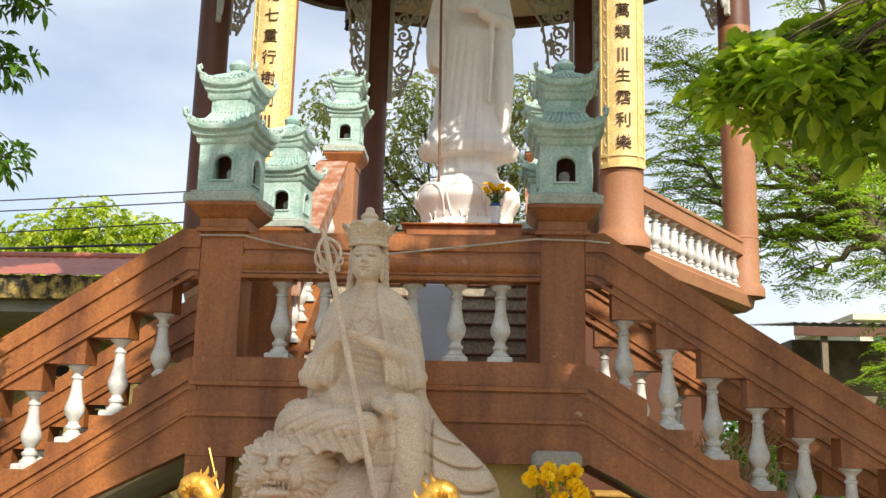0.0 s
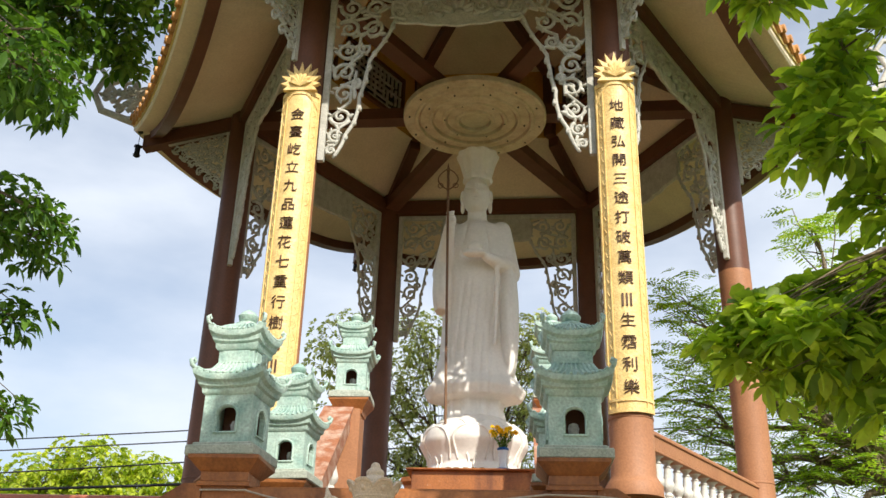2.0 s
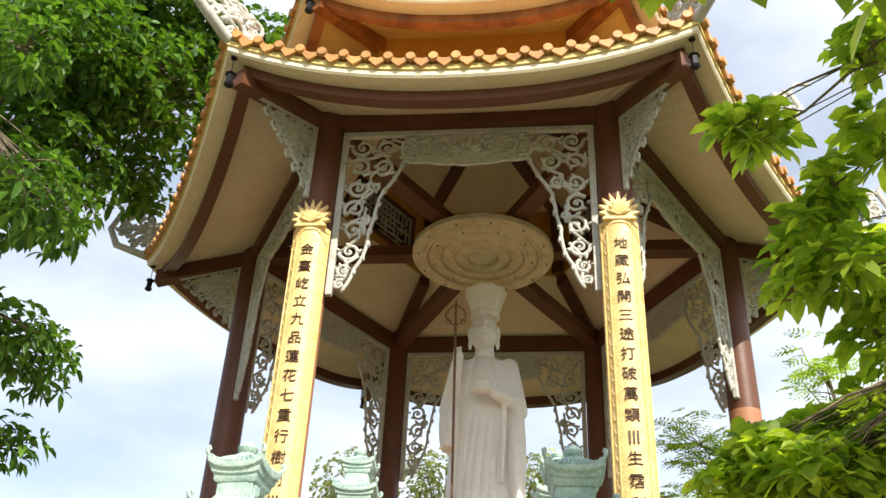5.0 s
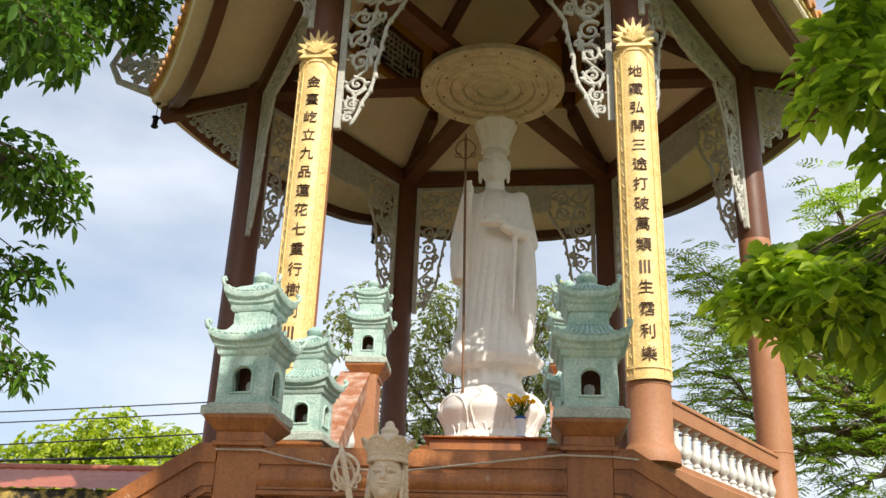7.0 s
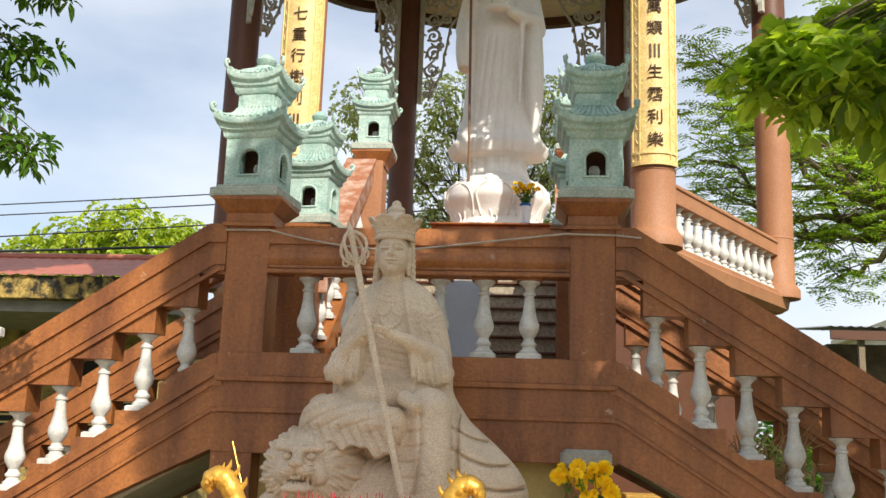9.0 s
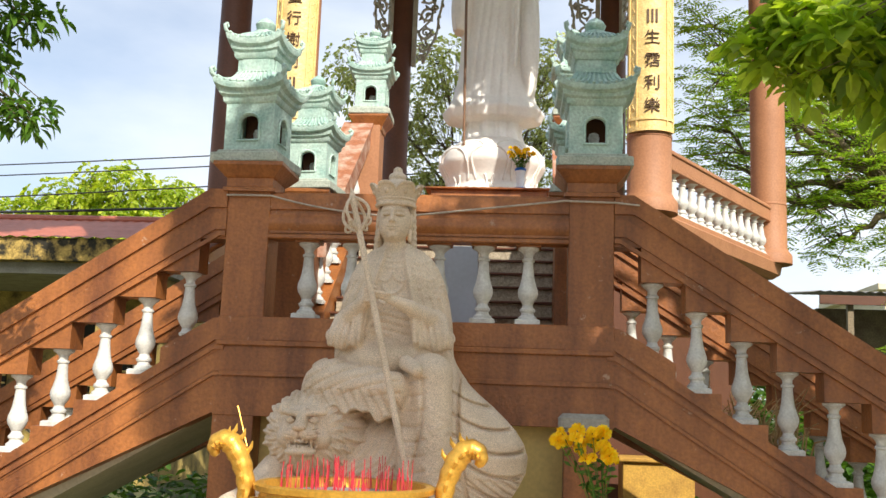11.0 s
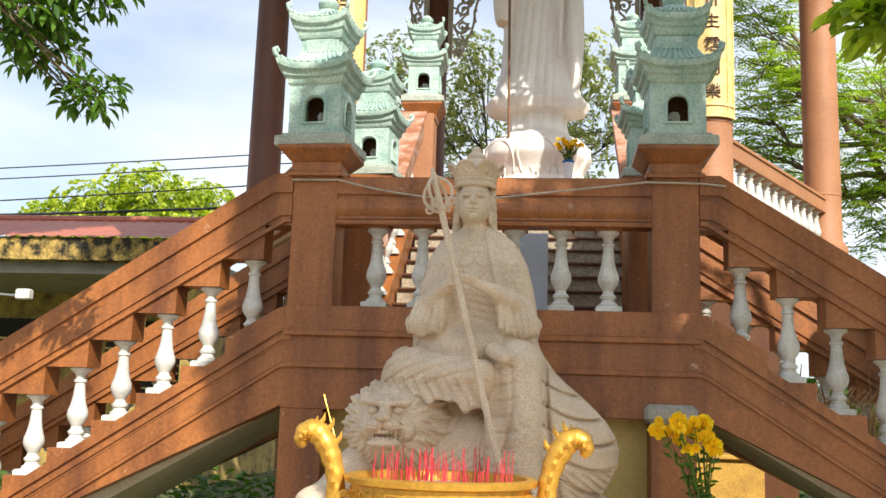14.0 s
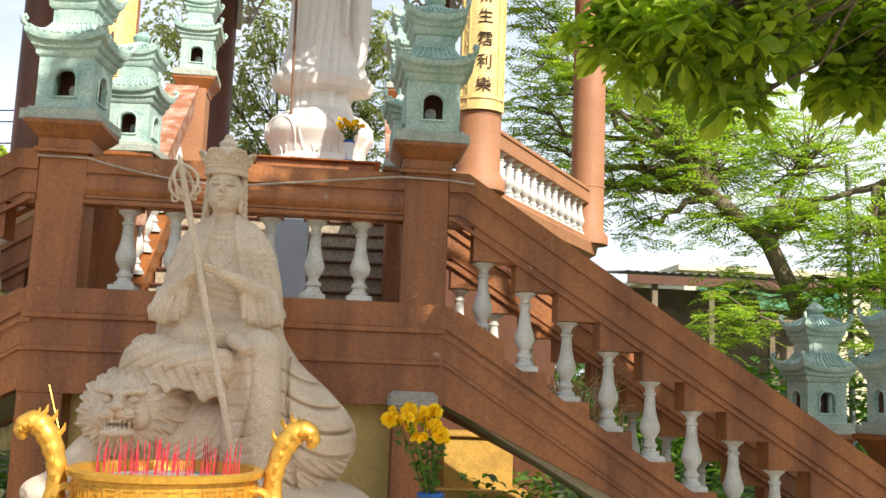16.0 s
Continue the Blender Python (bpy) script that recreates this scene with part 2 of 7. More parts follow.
wood_yellow = material("yellow varnished wood", (0.62, 0.36, 0.07), 0.45, dark=(0.32, 0.16, 0.035), spots=6, amount=0.7, grain=50, grain_amount=0.25, bump=0.15)
ceramic_white = material("white ceramic", (0.75, 0.76, 0.78), 0.25, spots=6, amount=0.2, grain_amount=0.05, bump=0.0)
ceramic_blue = material("blue ceramic", (0.02, 0.13, 0.42), 0.25, spots=6, amount=0.3, bump=0.0)
petal_yellow = leaf_material("yellow petals", (0.82, 0.58, 0.01), (0.9, 0.7, 0.03), 0.25)
straw = material("dry straw", (0.52, 0.36, 0.17), 0.8, dark=(0.3, 0.18, 0.08), spots=12, amount=0.7, bump=0.1)
grey_post = material("galvanised pole", (0.35, 0.37, 0.38), 0.5, metal=0.5, spots=4, amount=0.4, bump=0.05)
bell_white = material("white lampshade", (0.72, 0.7, 0.66), 0.6, spots=6, amount=0.3, bump=0.05)
leaf_broad = leaf_material("broad green leaves", (0.12, 0.22, 0.025), (0.42, 0.53, 0.07), 0.52, 0.45)
leaf_dark = leaf_material("small dark green leaves", (0.03, 0.085, 0.014), (0.12, 0.24, 0.03), 0.36)
leaf_feather = leaf_material("feathery leaves", (0.16, 0.3, 0.035), (0.4, 0.52, 0.08), 0.45)
leaf_bush = leaf_material("yellow green foliage", (0.16, 0.26, 0.03), (0.5, 0.56, 0.06), 0.4)
# olive leaves, paled so that their colour holds the glare of the sky
leaf_sparse = leaf_material("sparse olive leaves with sky glare", (0.22, 0.27, 0.12), (0.52, 0.54, 0.34), 0.5)


# ---- mesh building ----
class Shape:
    """Gathers vertices and faces for one mesh."""

    def __init__(self):
        self.v, self.f, self.m = [], [], Matrix()

    def add(self, verts, faces):
        o = len(self.v)
        self.v += [tuple(self.m @ Vector(p)) for p in verts]
        self.f += [tuple(i + o for i in q) for q in faces]
        return self

    def box(self, x0, x1, y0, y1, z0, z1, c=0.0):
        """A box with its upright and level edges cut by c."""
        if c <= 0:
            p = [(x, y, z) for z in (z0, z1) for x, y in ((x0, y0), (x1, y0), (x1, y1), (x0, y1))]
            return self.add(p, [(3, 2, 1, 0), (4, 5, 6, 7), (0, 1, 5, 4), (1, 2, 6, 5), (2, 3, 7, 6), (3, 0, 4, 7)])
        rings = []
        for z, d in ((z0, c), (z0 + c, 0), (z1 - c, 0), (z1, c)):
            a, b, e, g = x0 + d, x1 - d, y0 + d, y1 - d
            k = c * 0.7
            rings.append([(a + k, e, z), (b - k, e, z), (b, e + k, z), (b, g - k, z), (b - k, g, z), (a + k, g, z), (a, g - k, z), (a, e + k, z)])
        return self.rings(rings)

    def rings(self, rings, close=True, caps=True):
        n = len(rings[0])
        v = [p for r in rings for p in r]
        f = []
        for i in range(len(rings) - 1):
            for j in range(n if close else n - 1):
                k = (j + 1) % n
                f.append((i * n + j, i * n + k, (i + 1) * n + k, (i + 1) * n + j))
        if caps and close:
            f += [tuple(reversed(range(n))), tuple((len(rings) - 1) * n + j for j in range(n))]
        return self.add(v, f)

    def lathe(self, profile, n=16, cx=0.0, cy=0.0, turn=0.0):
        return self.rings([[(cx + r * math.cos(turn + 2 * math.pi * j / n), cy + r * math.sin(turn + 2 * math.pi * j / n), z) for j in range(n)] for r, z in profile])

    def square_rings(self, profile, cx=0.0, cy=0.0):
        """A square lathe: rows of half width and height."""
        return self.rings([[(cx - r, cy - r, z), (cx + r, cy - r, z), (cx + r, cy + r, z), (cx - r, cy + r, z)] for r, z in profile])

    def prism(self, poly, y0, y1):
        """A polygon in x and z, drawn out along y; turned inside out where needed by recalculation."""
        n = len(poly)
        v = [(x, y0, z) for x, z in poly] + [(x, y1, z) for x, z in poly]
        f = [tuple(range(n)), tuple(reversed(range(n, 2 * n)))]
        f += [(j, j + n, (j + 1) % n + n, (j + 1) % n) for j in range(n)]
        return self.add(v, f)

    def tube(self, pts, radii, n=6, caps=True):
        pts = [Vector(p) for p in pts]
        if not hasattr(radii, "__len__"):
            radii = [radii] * len(pts)
        rings, side = [], None
        for i, p in enumerate(pts):
            d = (pts[min(i + 1, len(pts) - 1)] - pts[max(i - 1, 0)]).normalized()
            if side is None:
                side = d.orthogonal().normalized()
            side = (side - d * side.dot(d))
            side = side.normalized() if side.length > 1e-6 else d.orthogonal().normalized()
            up = d.cross(side)
            rings.append([tuple(p + (side * math.cos(2 * math.pi * j / n) + up * math.sin(2 * math.pi * j / n)) * radii[i]) for j in range(n)])
        return self.rings(rings, caps=caps)

    def ball(self, c, r, n=10, k=6):
        rx, ry, rz = r if hasattr(r, "__len__") else (r, r, r)
        rings = []
        for i in range(k + 1):
            a = -math.pi / 2 + math.pi * (0.04 + 0.92 * i / k)
            rings.append([(c[0] + rx * math.cos(a) * math.cos(2 * math.pi * j / n), c[1] + ry * math.cos(a) * math.sin(2 * math.pi * j / n), c[2] + rz * math.sin(a)) for j in range(n)])
        return self.rings(rings)

    def mesh(self, name, mat, smooth=False):
        me = bpy.data.meshes.new(name)
        me.from_pydata(self.v, [], self.f)
        if len(self.f) < 60000:
            b = bmesh.new()
            b.from_mesh(me)
            bmesh.ops.recalc_face_normals(b, faces=b.faces)
            b.to_mesh(me)
            b.free()
        me.materials.append(mat)
        if smooth:
            me.polygons.foreach_set("use_smooth", [True] * len(me.polygons))
            if smooth != "all":
                me.set_sharp_from_angle(angle=radians(38))
        me.update()
        return me


def part(name, shape, mat, parent=None, label="", smooth=False, at=None):
    """One mesh object, under a thing or a part; shape is a Shape or a finished mesh."""
    me = shape if isinstance(shape, bpy.types.Mesh) else shape.mesh(name, mat, smooth)
    ob = new(name, me)
    if parent is not None:
        ob.parent = parent
    if at is not None:
        ob.matrix_local = at
    return tagged(ob, label)


def empty(name, at, label, category, group="", kind=""):
    ob = new(name)
    ob.empty_display_size = 0.1
    ob.matrix_world = at
    return tagged(ob, label, category, group, kind)


def arrays_mesh(name, v, f, mat):
    """A mesh from big arrays of vertices and equal-sided faces."""
    me = bpy.data.meshes.new(name)
    v, f = np.asarray(v, np.float32), np.asarray(f, np.int32)
    me.vertices.add(len(v))
    me.vertices.foreach_set("co", v.ravel())
    me.loops.add(f.size)
    me.loops.foreach_set("vertex_index", f.ravel())
    me.polygons.add(len(f))
    me.polygons.foreach_set("loop_start", np.arange(0, f.size, f.shape[1], dtype=np.int32))
    me.update(calc_edges=True)
    me.validate()
    me.materials.append(mat)
    return me


# ---- carved forms from distance fields ----
def ell(P, c, r):
    q = (P - np.array(c, np.float32)) / np.array(r, np.float32)
    k0 = np.sqrt((q * q).sum(-1))
    k1 = np.sqrt(((q / np.array(r, np.float32)) ** 2).sum(-1)) + 1e-6
    return k0 * (k0 - 1) / k1


def cone(P, a, b, ra, rb):
    a, b = np.array(a, np.float32), np.array(b, np.float32)
    d = b - a
    t = np.clip(((P - a) @ d) / (d @ d), 0, 1)
    return np.sqrt(((P - a - t[..., None] * d) ** 2).sum(-1)) - (ra + (rb - ra) * t)


def smin(a, b, k):
    h = np.clip(0.5 + 0.5 * (b - a) / k, 0, 1)
    return b * (1 - h) + a * h - k * h * (1 - h)


def carve(fn, lo, hi, step):
    """Surface nets: the mesh on which fn is nought."""
    ax = [np.arange(a, b + step, step, dtype=np.float32) for a, b in zip(lo, hi)]
    P = np.stack(np.meshgrid(*ax, indexing="ij"), -1)
    D = fn(P).astype(np.float32)
    S = D < 0
    nx, ny, nz = D.shape
    total, count = np.zeros((nx - 1, ny - 1, nz - 1, 3), np.float32), np.zeros((nx - 1, ny - 1, nz - 1), np.float32)
    corners = [(i, j, k) for i in (0, 1) for j in (0, 1) for k in (0, 1)]

    def cut(A, c):
        return A[c[0] : nx - 1 + c[0], c[1] : ny - 1 + c[1], c[2] : nz - 1 + c[2]]

    for a in corners:
        for x in range(3):
            if a[x] == 0:
                b = list(a)
                b[x] = 1
                da, db = cut(D, a), cut(D, b)
                hit = cut(S, a) != cut(S, b)
                t = np.where(hit, da / np.where(hit, da - db, 1), 0)
                for y in range(3):
                    total[..., y] += np.where(hit, a[y] + (t if y == x else 0), 0)
                count += hit
    inside = count > 0
    index = np.full(count.shape, -1, np.int32)
    index[inside] = np.arange(inside.sum())
    base = np.stack(np.nonzero(inside), -1)
    verts = (base + total[inside] / count[inside][:, None]) * step + np.array([a[0] for a in ax])
    faces = []
    for x in range(3):
        y, z = (x + 1) % 3, (x + 2) % 3
        lo_s, hi_s = [slice(None)] * 3, [slice(None)] * 3
        lo_s[x], hi_s[x] = slice(0, -1), slice(1, None)
        s0, s1 = S[tuple(lo_s)], S[tuple(hi_s)]
        e = np.stack(np.nonzero(s0 != s1), -1)
        flip = s0[tuple(e.T)]
        ok = (e[:, y] > 0) & (e[:, z] > 0) & (e[:, y] < D.shape[y] - 1) & (e[:, z] < D.shape[z] - 1)
        e, flip = e[ok], flip[ok]
        q = []
        for dy, dz in ((-1, -1), (0, -1), (0, 0), (-1, 0)):
            o = e.copy()
            o[:, y] += dy
            o[:, z] += dz
            q.append(index[tuple(o.T)])
        q = np.stack(q, -1)
        q[~flip] = q[~flip][:, ::-1]
        faces.append(q)
    return verts, np.concatenate(faces)


# ---- ground ----
ground = Shape()
ground.add([(-900, -900, 0), (900, -900, 0), (900, 900, 0), (-900, 900, 0)], [(0, 1, 2, 3)])
tagged(part("ground", ground, grass_mat), "grassy earth with worn soil patches", "ground", kind="structure")
# court lies out of view and serves to bounce sunlight onto the stairs
court = Shape().box(-9, 9, -12, -0.35, 0.004, 0.03)
tagged(part("pavement", court, pave_mat), "unseen paved court before the stairs, tan for its bounce light", "pavement", kind="structure")

# ---- stairs ----
FY0, FY1 = 0.06, 0.26            # front balustrade, front and back face
BY0, BY1 = 1.45, 1.65            # rear balustrade of the side flights
TREAD, RISE = 0.291, 0.187
X1, ZT, ZB = 1.599, 2.423, 1.895  # first side baluster: axis, top, foot
STEPS = 10
LAND = 2.0

steps = empty("front_stairs", pose(0, 0, 0), "orange brown double stairs with stone treads under a landing", "stairs", kind="structure")
slab = Shape().box(-1.35, 1.35, FY0 + 0.02, 1.65, 1.5, LAND)
part("landing", slab, paint, steps)
for sx in (-1, 1):
    for k in range(STEPS + 1):
        x0, x1 = 1.35 + k * TREAD, 1.35 + (k + 1) * TREAD
        z = LAND - (k + 1) * RISE
        if z < 0.02:
            break
        s = Shape().box(min(sx * x0, sx * x1), max(sx * x0, sx * x1), FY1 - 0.02, BY0 + 0.02, z - 0.06, z, 0.008)
        part("tread", s, step_stone, steps)
    # sloping slab under the flight
    xe = 1.35 + (STEPS + 1) * TREAD
    poly = [(sx * 1.33, LAND - 0.1), (sx * xe, LAND - 0.1 - (STEPS + 1) * RISE - 0.0), (sx * xe, LAND - 0.28 - (STEPS + 1) * RISE), (sx * 1.33, LAND - 0.5)]
    part("soffit_slab", Shape().prism(poly, FY1 - 0.04, BY0 + 0.04), soffit_cream, steps)

# upper flight to the platform
U0, UT, UR, UN = 1.2, 0.235, 0.1509, 11
for k in range(UN):
    s = Shape().box(-0.86, 1.02, U0 + k * UT, U0 + UN * UT + 0.1, LAND + k * UR, LAND + (k + 1) * UR - 0.022)
    part("riser", s, step_stone, steps)
    # treads coloured dark brown for the shadow line at each nosing
    s = Shape().box(-0.86, 1.02, U0 + k * UT - 0.03, U0 + (k + 1) * UT + 0.002, LAND + (k + 1) * UR - 0.022, LAND + (k + 1) * UR, 0.006)
    part("tread", s, dark_brown_tone, steps)

BAL_PROFILE = [(0.084, 0.0), (0.084, 0.03), (0.072, 0.038), (0.07, 0.055), (0.052, 0.066), (0.046, 0.084), (0.058, 0.094), (0.06, 0.108), (0.044, 0.12), (0.037, 0.14),
               (0.05, 0.16), (0.069, 0.188), (0.077, 0.215), (0.074, 0.242), (0.061, 0.275), (0.05, 0.315), (0.043, 0.36), (0.038, 0.415), (0.037, 0.43), (0.047, 0.436), (0.047, 0.45), (0.035, 0.458),
               (0.036, 0.48), (0.05, 0.497), (0.07, 0.51), (0.08, 0.516), (0.08, 0.53)]
baluster_mesh = Shape().square_rings([(0.084, 0.0), (0.084, 0.03), (0.072, 0.038)]).lathe([(r * 0.9, z) for r, z in BAL_PROFILE[2:]], 16).mesh("baluster", baluster_white, True)


NEWEL_X = 4.55


def flight_balustrade(sx, y0, y1, label, drop=0.0):
    """A stepped balustrade beside one side flight: stepped rail above, stepped stringer below, a baluster to each step."""
    ob = empty("stair_balustrade", pose(0, 0, -drop), label, "balustrade", "stair balustrades", "structure")
    slope = RISE / TREAD
    xe = X1 + STEPS * TREAD
    top = [(1.33, 3.0), (1.46, 3.0), (xe, 3.0 - (xe - 1.46) * slope)]
    low = []
    for k in reversed(range(STEPS)):
        xa, xb = X1 + k * TREAD - 0.085, X1 + (k + 1) * TREAD - 0.085
        low += [(min(xb, xe), ZT - k * RISE + 0.004), (xa, ZT - k * RISE + 0.004)]
    low += [(X1 - 0.085, 2.66), (1.33, 2.66)]
    part("top_rail", Shape().prism([(sx * x, z) for x, z in top + low], y0, y1), paint, ob)
    # raised bands on the rail's two faces
    for face in (y0, y1):
        a, b = (face - 0.022, face + 0.004) if face == y0 else (face - 0.004, face + 0.022)
        for dz, h, d in ((0.012, 0.13, 0.0), (-0.155, 0.12, -0.008), (-0.29, 0.03, 0.006)):
            aa, bb = (a - d, b) if face == y0 else (a, b + d)
            pts = [(1.336, 3.0 + dz), (1.46 + dz * 0.3, 3.0 + dz), (xe + 0.01, 3.0 + dz - (xe - 1.46) * slope)]
            poly = pts + [(x, z - h) for x, z in reversed(pts)]
            part("rail_moulding", Shape().prism([(sx * x, z) for x, z in poly], aa, bb), paint, ob)
    # stringer
    up = []
    for k in range(STEPS):
        xa, xb = X1 + (k - 1) * TREAD + 0.14, X1 + k * TREAD + 0.14
        up += [(max(xa, 1.33), ZB - k * RISE), (xb, ZB - k * RISE)]
    first = [(1.33, 2.11), (1.36, 2.11), (1.40, 2.04)]
    last_x = X1 + (STEPS - 1) * TREAD + 0.14
    bottom = [(last_x, 1.47 - (last_x - 1.35) * slope), (1.35, 1.47), (1.33, 1.47)]
    bottom = [(x, max(z, 0.0)) for x, z in bottom]
    part("stringer", Shape().prism([(sx * x, z) for x, z in first[:1] + [(1.38, 2.11)] + up[1:] + bottom], y0, y1), paint, ob)
    for zz, h, d in ((1.93, 0.035, 0.03), (1.895, 0.02, 0.016), (1.745, 0.025, 0.022), (2.035, 0.075, 0.024), (1.89, 0.14, 0.011)):
        for face in (y0, y1):
            pts = [(1.29, zz), (1.352, zz), (last_x, zz - (last_x - 1.352) * slope)]
            poly = pts + [(x, z - h) for x, z in reversed(pts)]
            aa, bb = (face - d, face + 0.004) if face == y0 else (face - 0.004, face + d)
            part("stringer_moulding", Shape().prism([(sx * x, z) for x, z in poly], aa, bb), paint, ob)
    for k in range(STEPS):
        part("baluster", baluster_mesh, None, ob, at=pose(sx * (X1 + k * TREAD), (y0 + y1) / 2, ZB - k * RISE))
    # newel post at the foot
    xn = NEWEL_X + 1.6 * drop
    part("newel_post", Shape().box(sx * xn - 0.15, sx * xn + 0.15, y0 - 0.05, y1 + 0.05, drop, 1.24, 0.01), paint, ob)
    part("post_cap", Shape().square_rings([(0.15, 1.2), (0.16, 1.24), (0.21, 1.32), (0.235, 1.34), (0.235, 1.37)], sx * xn, (y0 + y1) / 2), paint, ob)
    return ob


for sx in (-1, 1):
    flight_balustrade(sx, FY0, FY1, "orange brown stepped stair balustrade with white turned balusters, front side")
    flight_balustrade(sx, BY0, BY1, "orange brown stepped stair balustrade with white turned balusters, rear side", 0.05)


# landing balustrade between the two front posts
front = empty("landing_balustrade", pose(0, 0, 0), "orange brown landing balustrade with white balusters and two posts", "balustrade", "stair balustrades", "structure")
for sx in (-1, 1):
    c = sx * 1.183
    part("post", Shape().box(c - 0.152, c + 0.152, FY0 - 0.012, FY1 + 0.06, 1.99, 3.012, 0.008), paint, front)
    part("post_neck", Shape().square_rings([(0.185, 2.995), (0.185, 3.02), (0.165, 3.03), (0.165, 3.09), (0.18, 3.1), (0.245, 3.17), (0.245, 3.195)], c, 0.2), paint, front)
    part("ledge_block", Shape().box(c - 0.165, c + 0.165, FY0 - 0.03, FY1 + 0.06, 1.93, 1.995), paint, front)
part("top_rail", Shape().box(-1.035, 1.035, FY0 + 0.012, FY1, 2.68, 3.0, 0.006), paint, front)
part("rail_band", Shape().box(-1.033, 1.033, FY0 - 0.006, FY0 + 0.02, 2.875, 2.985, 0.004), paint, front)
part("rail_band", Shape().prism([(-1.033, 2.71), (1.033, 2.71), (1.033, 2.852), (-1.033, 2.852)], FY0 - 0.002, FY0 + 0.02), paint, front)
part("rail_band", Shape().box(-1.033, 1.033, FY0 - 0.03, FY0 + 0.02, 2.668, 2.7, 0.006), paint, front)
rollr = Shape()
rollr.rings([[(x, FY0 + 0.006 - 0.028 * math.sin(math.pi * j / 8), 2.715 + 0.132 * j / 8) for j in range(9)] + [(x, FY0 + 0.02, 2.847), (x, FY0 + 0.02, 2.715)] for x in (-1.033, 1.033)])
part("rail_roll", rollr, paint, front, smooth=True)
for x in (-0.765, -0.459, -0.153, 0.153, 0.459, 0.765):
    part("baluster", baluster_mesh, None, front, at=pose(x, 0.165, 2.125))
    part("baluster_cap", Shape().box(x - 0.085, x + 0.085, 0.09, 0.24, 2.655, 2.682), paint, front)
part("ledge", Shape().box(-1.342, 1.342, FY0 - 0.02, FY1 + 0.04, 1.96, 2.125, 0.006), paint, front)
part("ledge", Shape().box(-1.335, 1.335, FY0 - 0.045, FY1, 1.925, 1.962, 0.006), paint, front)
part("ledge", Shape().box(-1.32, 1.32, FY0 - 0.015, FY1, 1.75, 1.93, 0.004), paint, front)
part("ledge", Shape().box(-1.31, 1.31, FY0 - 0.03, FY1, 1.72, 1.755, 0.004), paint, front)
part("lintel", Shape().box(-1.345, 1.345, FY0 - 0.004, FY1, 1.455, 1.73, 0.004), paint, front)
part("pier", Shape().box(-1.345, -1.06, FY0 + 0.004, FY1, 0, 1.46, 0.006), paint, front)
part("pier", Shape().box(1.02, 1.3, FY0 - 0.02, FY1, 0, 1.44, 0.006), paint, front)
part("pier_cap", Shape().box(0.98, 1.31, FY0 - 0.06, FY1, 1.43, 1.55, 0.03), concrete, front, "weathered grey concrete cap")

back_wall = Shape().box(-1.07, 1.03, 0.3, 0.45, 0, 1.46)
tagged(part("wall_under_landing", back_wall, pale_yellow), "pale yellow plaster wall under the landing", "wall", kind="structure")

# rails beside the upper flight, with worn scale pattern
for sx in (-1, 1):
    ob = empty("upper_stair_rail", pose(0, 0, 0), "salmon painted sloping stair rail with scale relief and small balusters", "balustrade", "upper stair rails", "structure")
    c, top_x = (-0.98, -0.88) if sx < 0 else (1.1, 1.16)
    part("lower_post", Shape().box(sx * 1.09 - 0.13, sx * 1.09 + 0.13, 0.98, 1.63, 1.9, 3.1, 0.008), paint, ob)
    part("post_cap", Shape().square_rings([(0.15, 3.08), (0.16, 3.12), (0.215, 3.2), (0.215, 3.225)], sx * (1.03 if sx < 0 else 1.12), 1.14), paint, ob)
    part("upper_post", Shape().box(top_x - 0.12, top_x + 0.12, 2.9, 3.18, 3.2, 4.33, 0.008), paint_pale, ob)
    part("post_cap", Shape().square_rings([(0.13, 4.28), (0.14, 4.32), (0.2, 4.41), (0.2, 4.43)], top_x, 3.05), paint, ob)
    rail = Shape()
    for x0, x1, za, zb in ((c - 0.13, c + 0.13, 0.0, 0.22), (c - 0.09, c + 0.09, -0.12, 0.0), (c - 0.15, c + 0.15, 0.22, 0.26)):
        rail.add([(x0, 1.28, 2.85 + za), (x1, 1.28, 2.85 + za), (x1, 2.92, 4.1 + za), (x0, 2.92, 4.1 + za), (x0, 1.28, 2.85 + zb), (x1, 1.28, 2.85 + zb), (x1, 2.92, 4.1 + zb), (x0, 2.92, 4.1 + zb)],
                 [(3, 2, 1, 0), (4, 5, 6, 7), (0, 1, 5, 4), (1, 2, 6, 5), (2, 3, 7, 6), (3, 0, 4, 7)])
    part("sloping_rail", rail, paint_worn, ob)
    string = Shape().add([(c - 0.1, 1.28, 2.0), (c + 0.1, 1.28, 2.0), (c + 0.1, 2.92, 3.25), (c - 0.1, 2.92, 3.25), (c - 0.1, 1.28, 2.28), (c + 0.1, 1.28, 2.28), (c + 0.1, 2.92, 3.53), (c - 0.1, 2.92, 3.53)],
                         [(3, 2, 1, 0), (4, 5, 6, 7), (0, 1, 5, 4), (1, 2, 6, 5), (2, 3, 7, 6), (3, 0, 4, 7)])
    part("string", string, paint, ob)
    for k in range(6):
        t = (k + 0.5) / 6
        part("baluster", baluster_mesh, None, ob, at=pose(c, 1.28 + 1.64 * t, 2.25 + 1.25 * t))

# ---- platform and pavilion ----
XC, YC, PH, R = 0.12, 7.24, -1.2, 3.91
FLOOR = 3.66
HEX = pose(XC, YC, 0, 0, 0, PH)


def hexp(r, k, z=0.0):
    """Corner k of the hexagon; 0 and 5 stand in front."""
    a = radians(-60 + 60 * k)
    return (r * math.cos(a), r * math.sin(a), z)


def hex_ring(r, z):
    return [hexp(r, k, z) for k in range(6)]


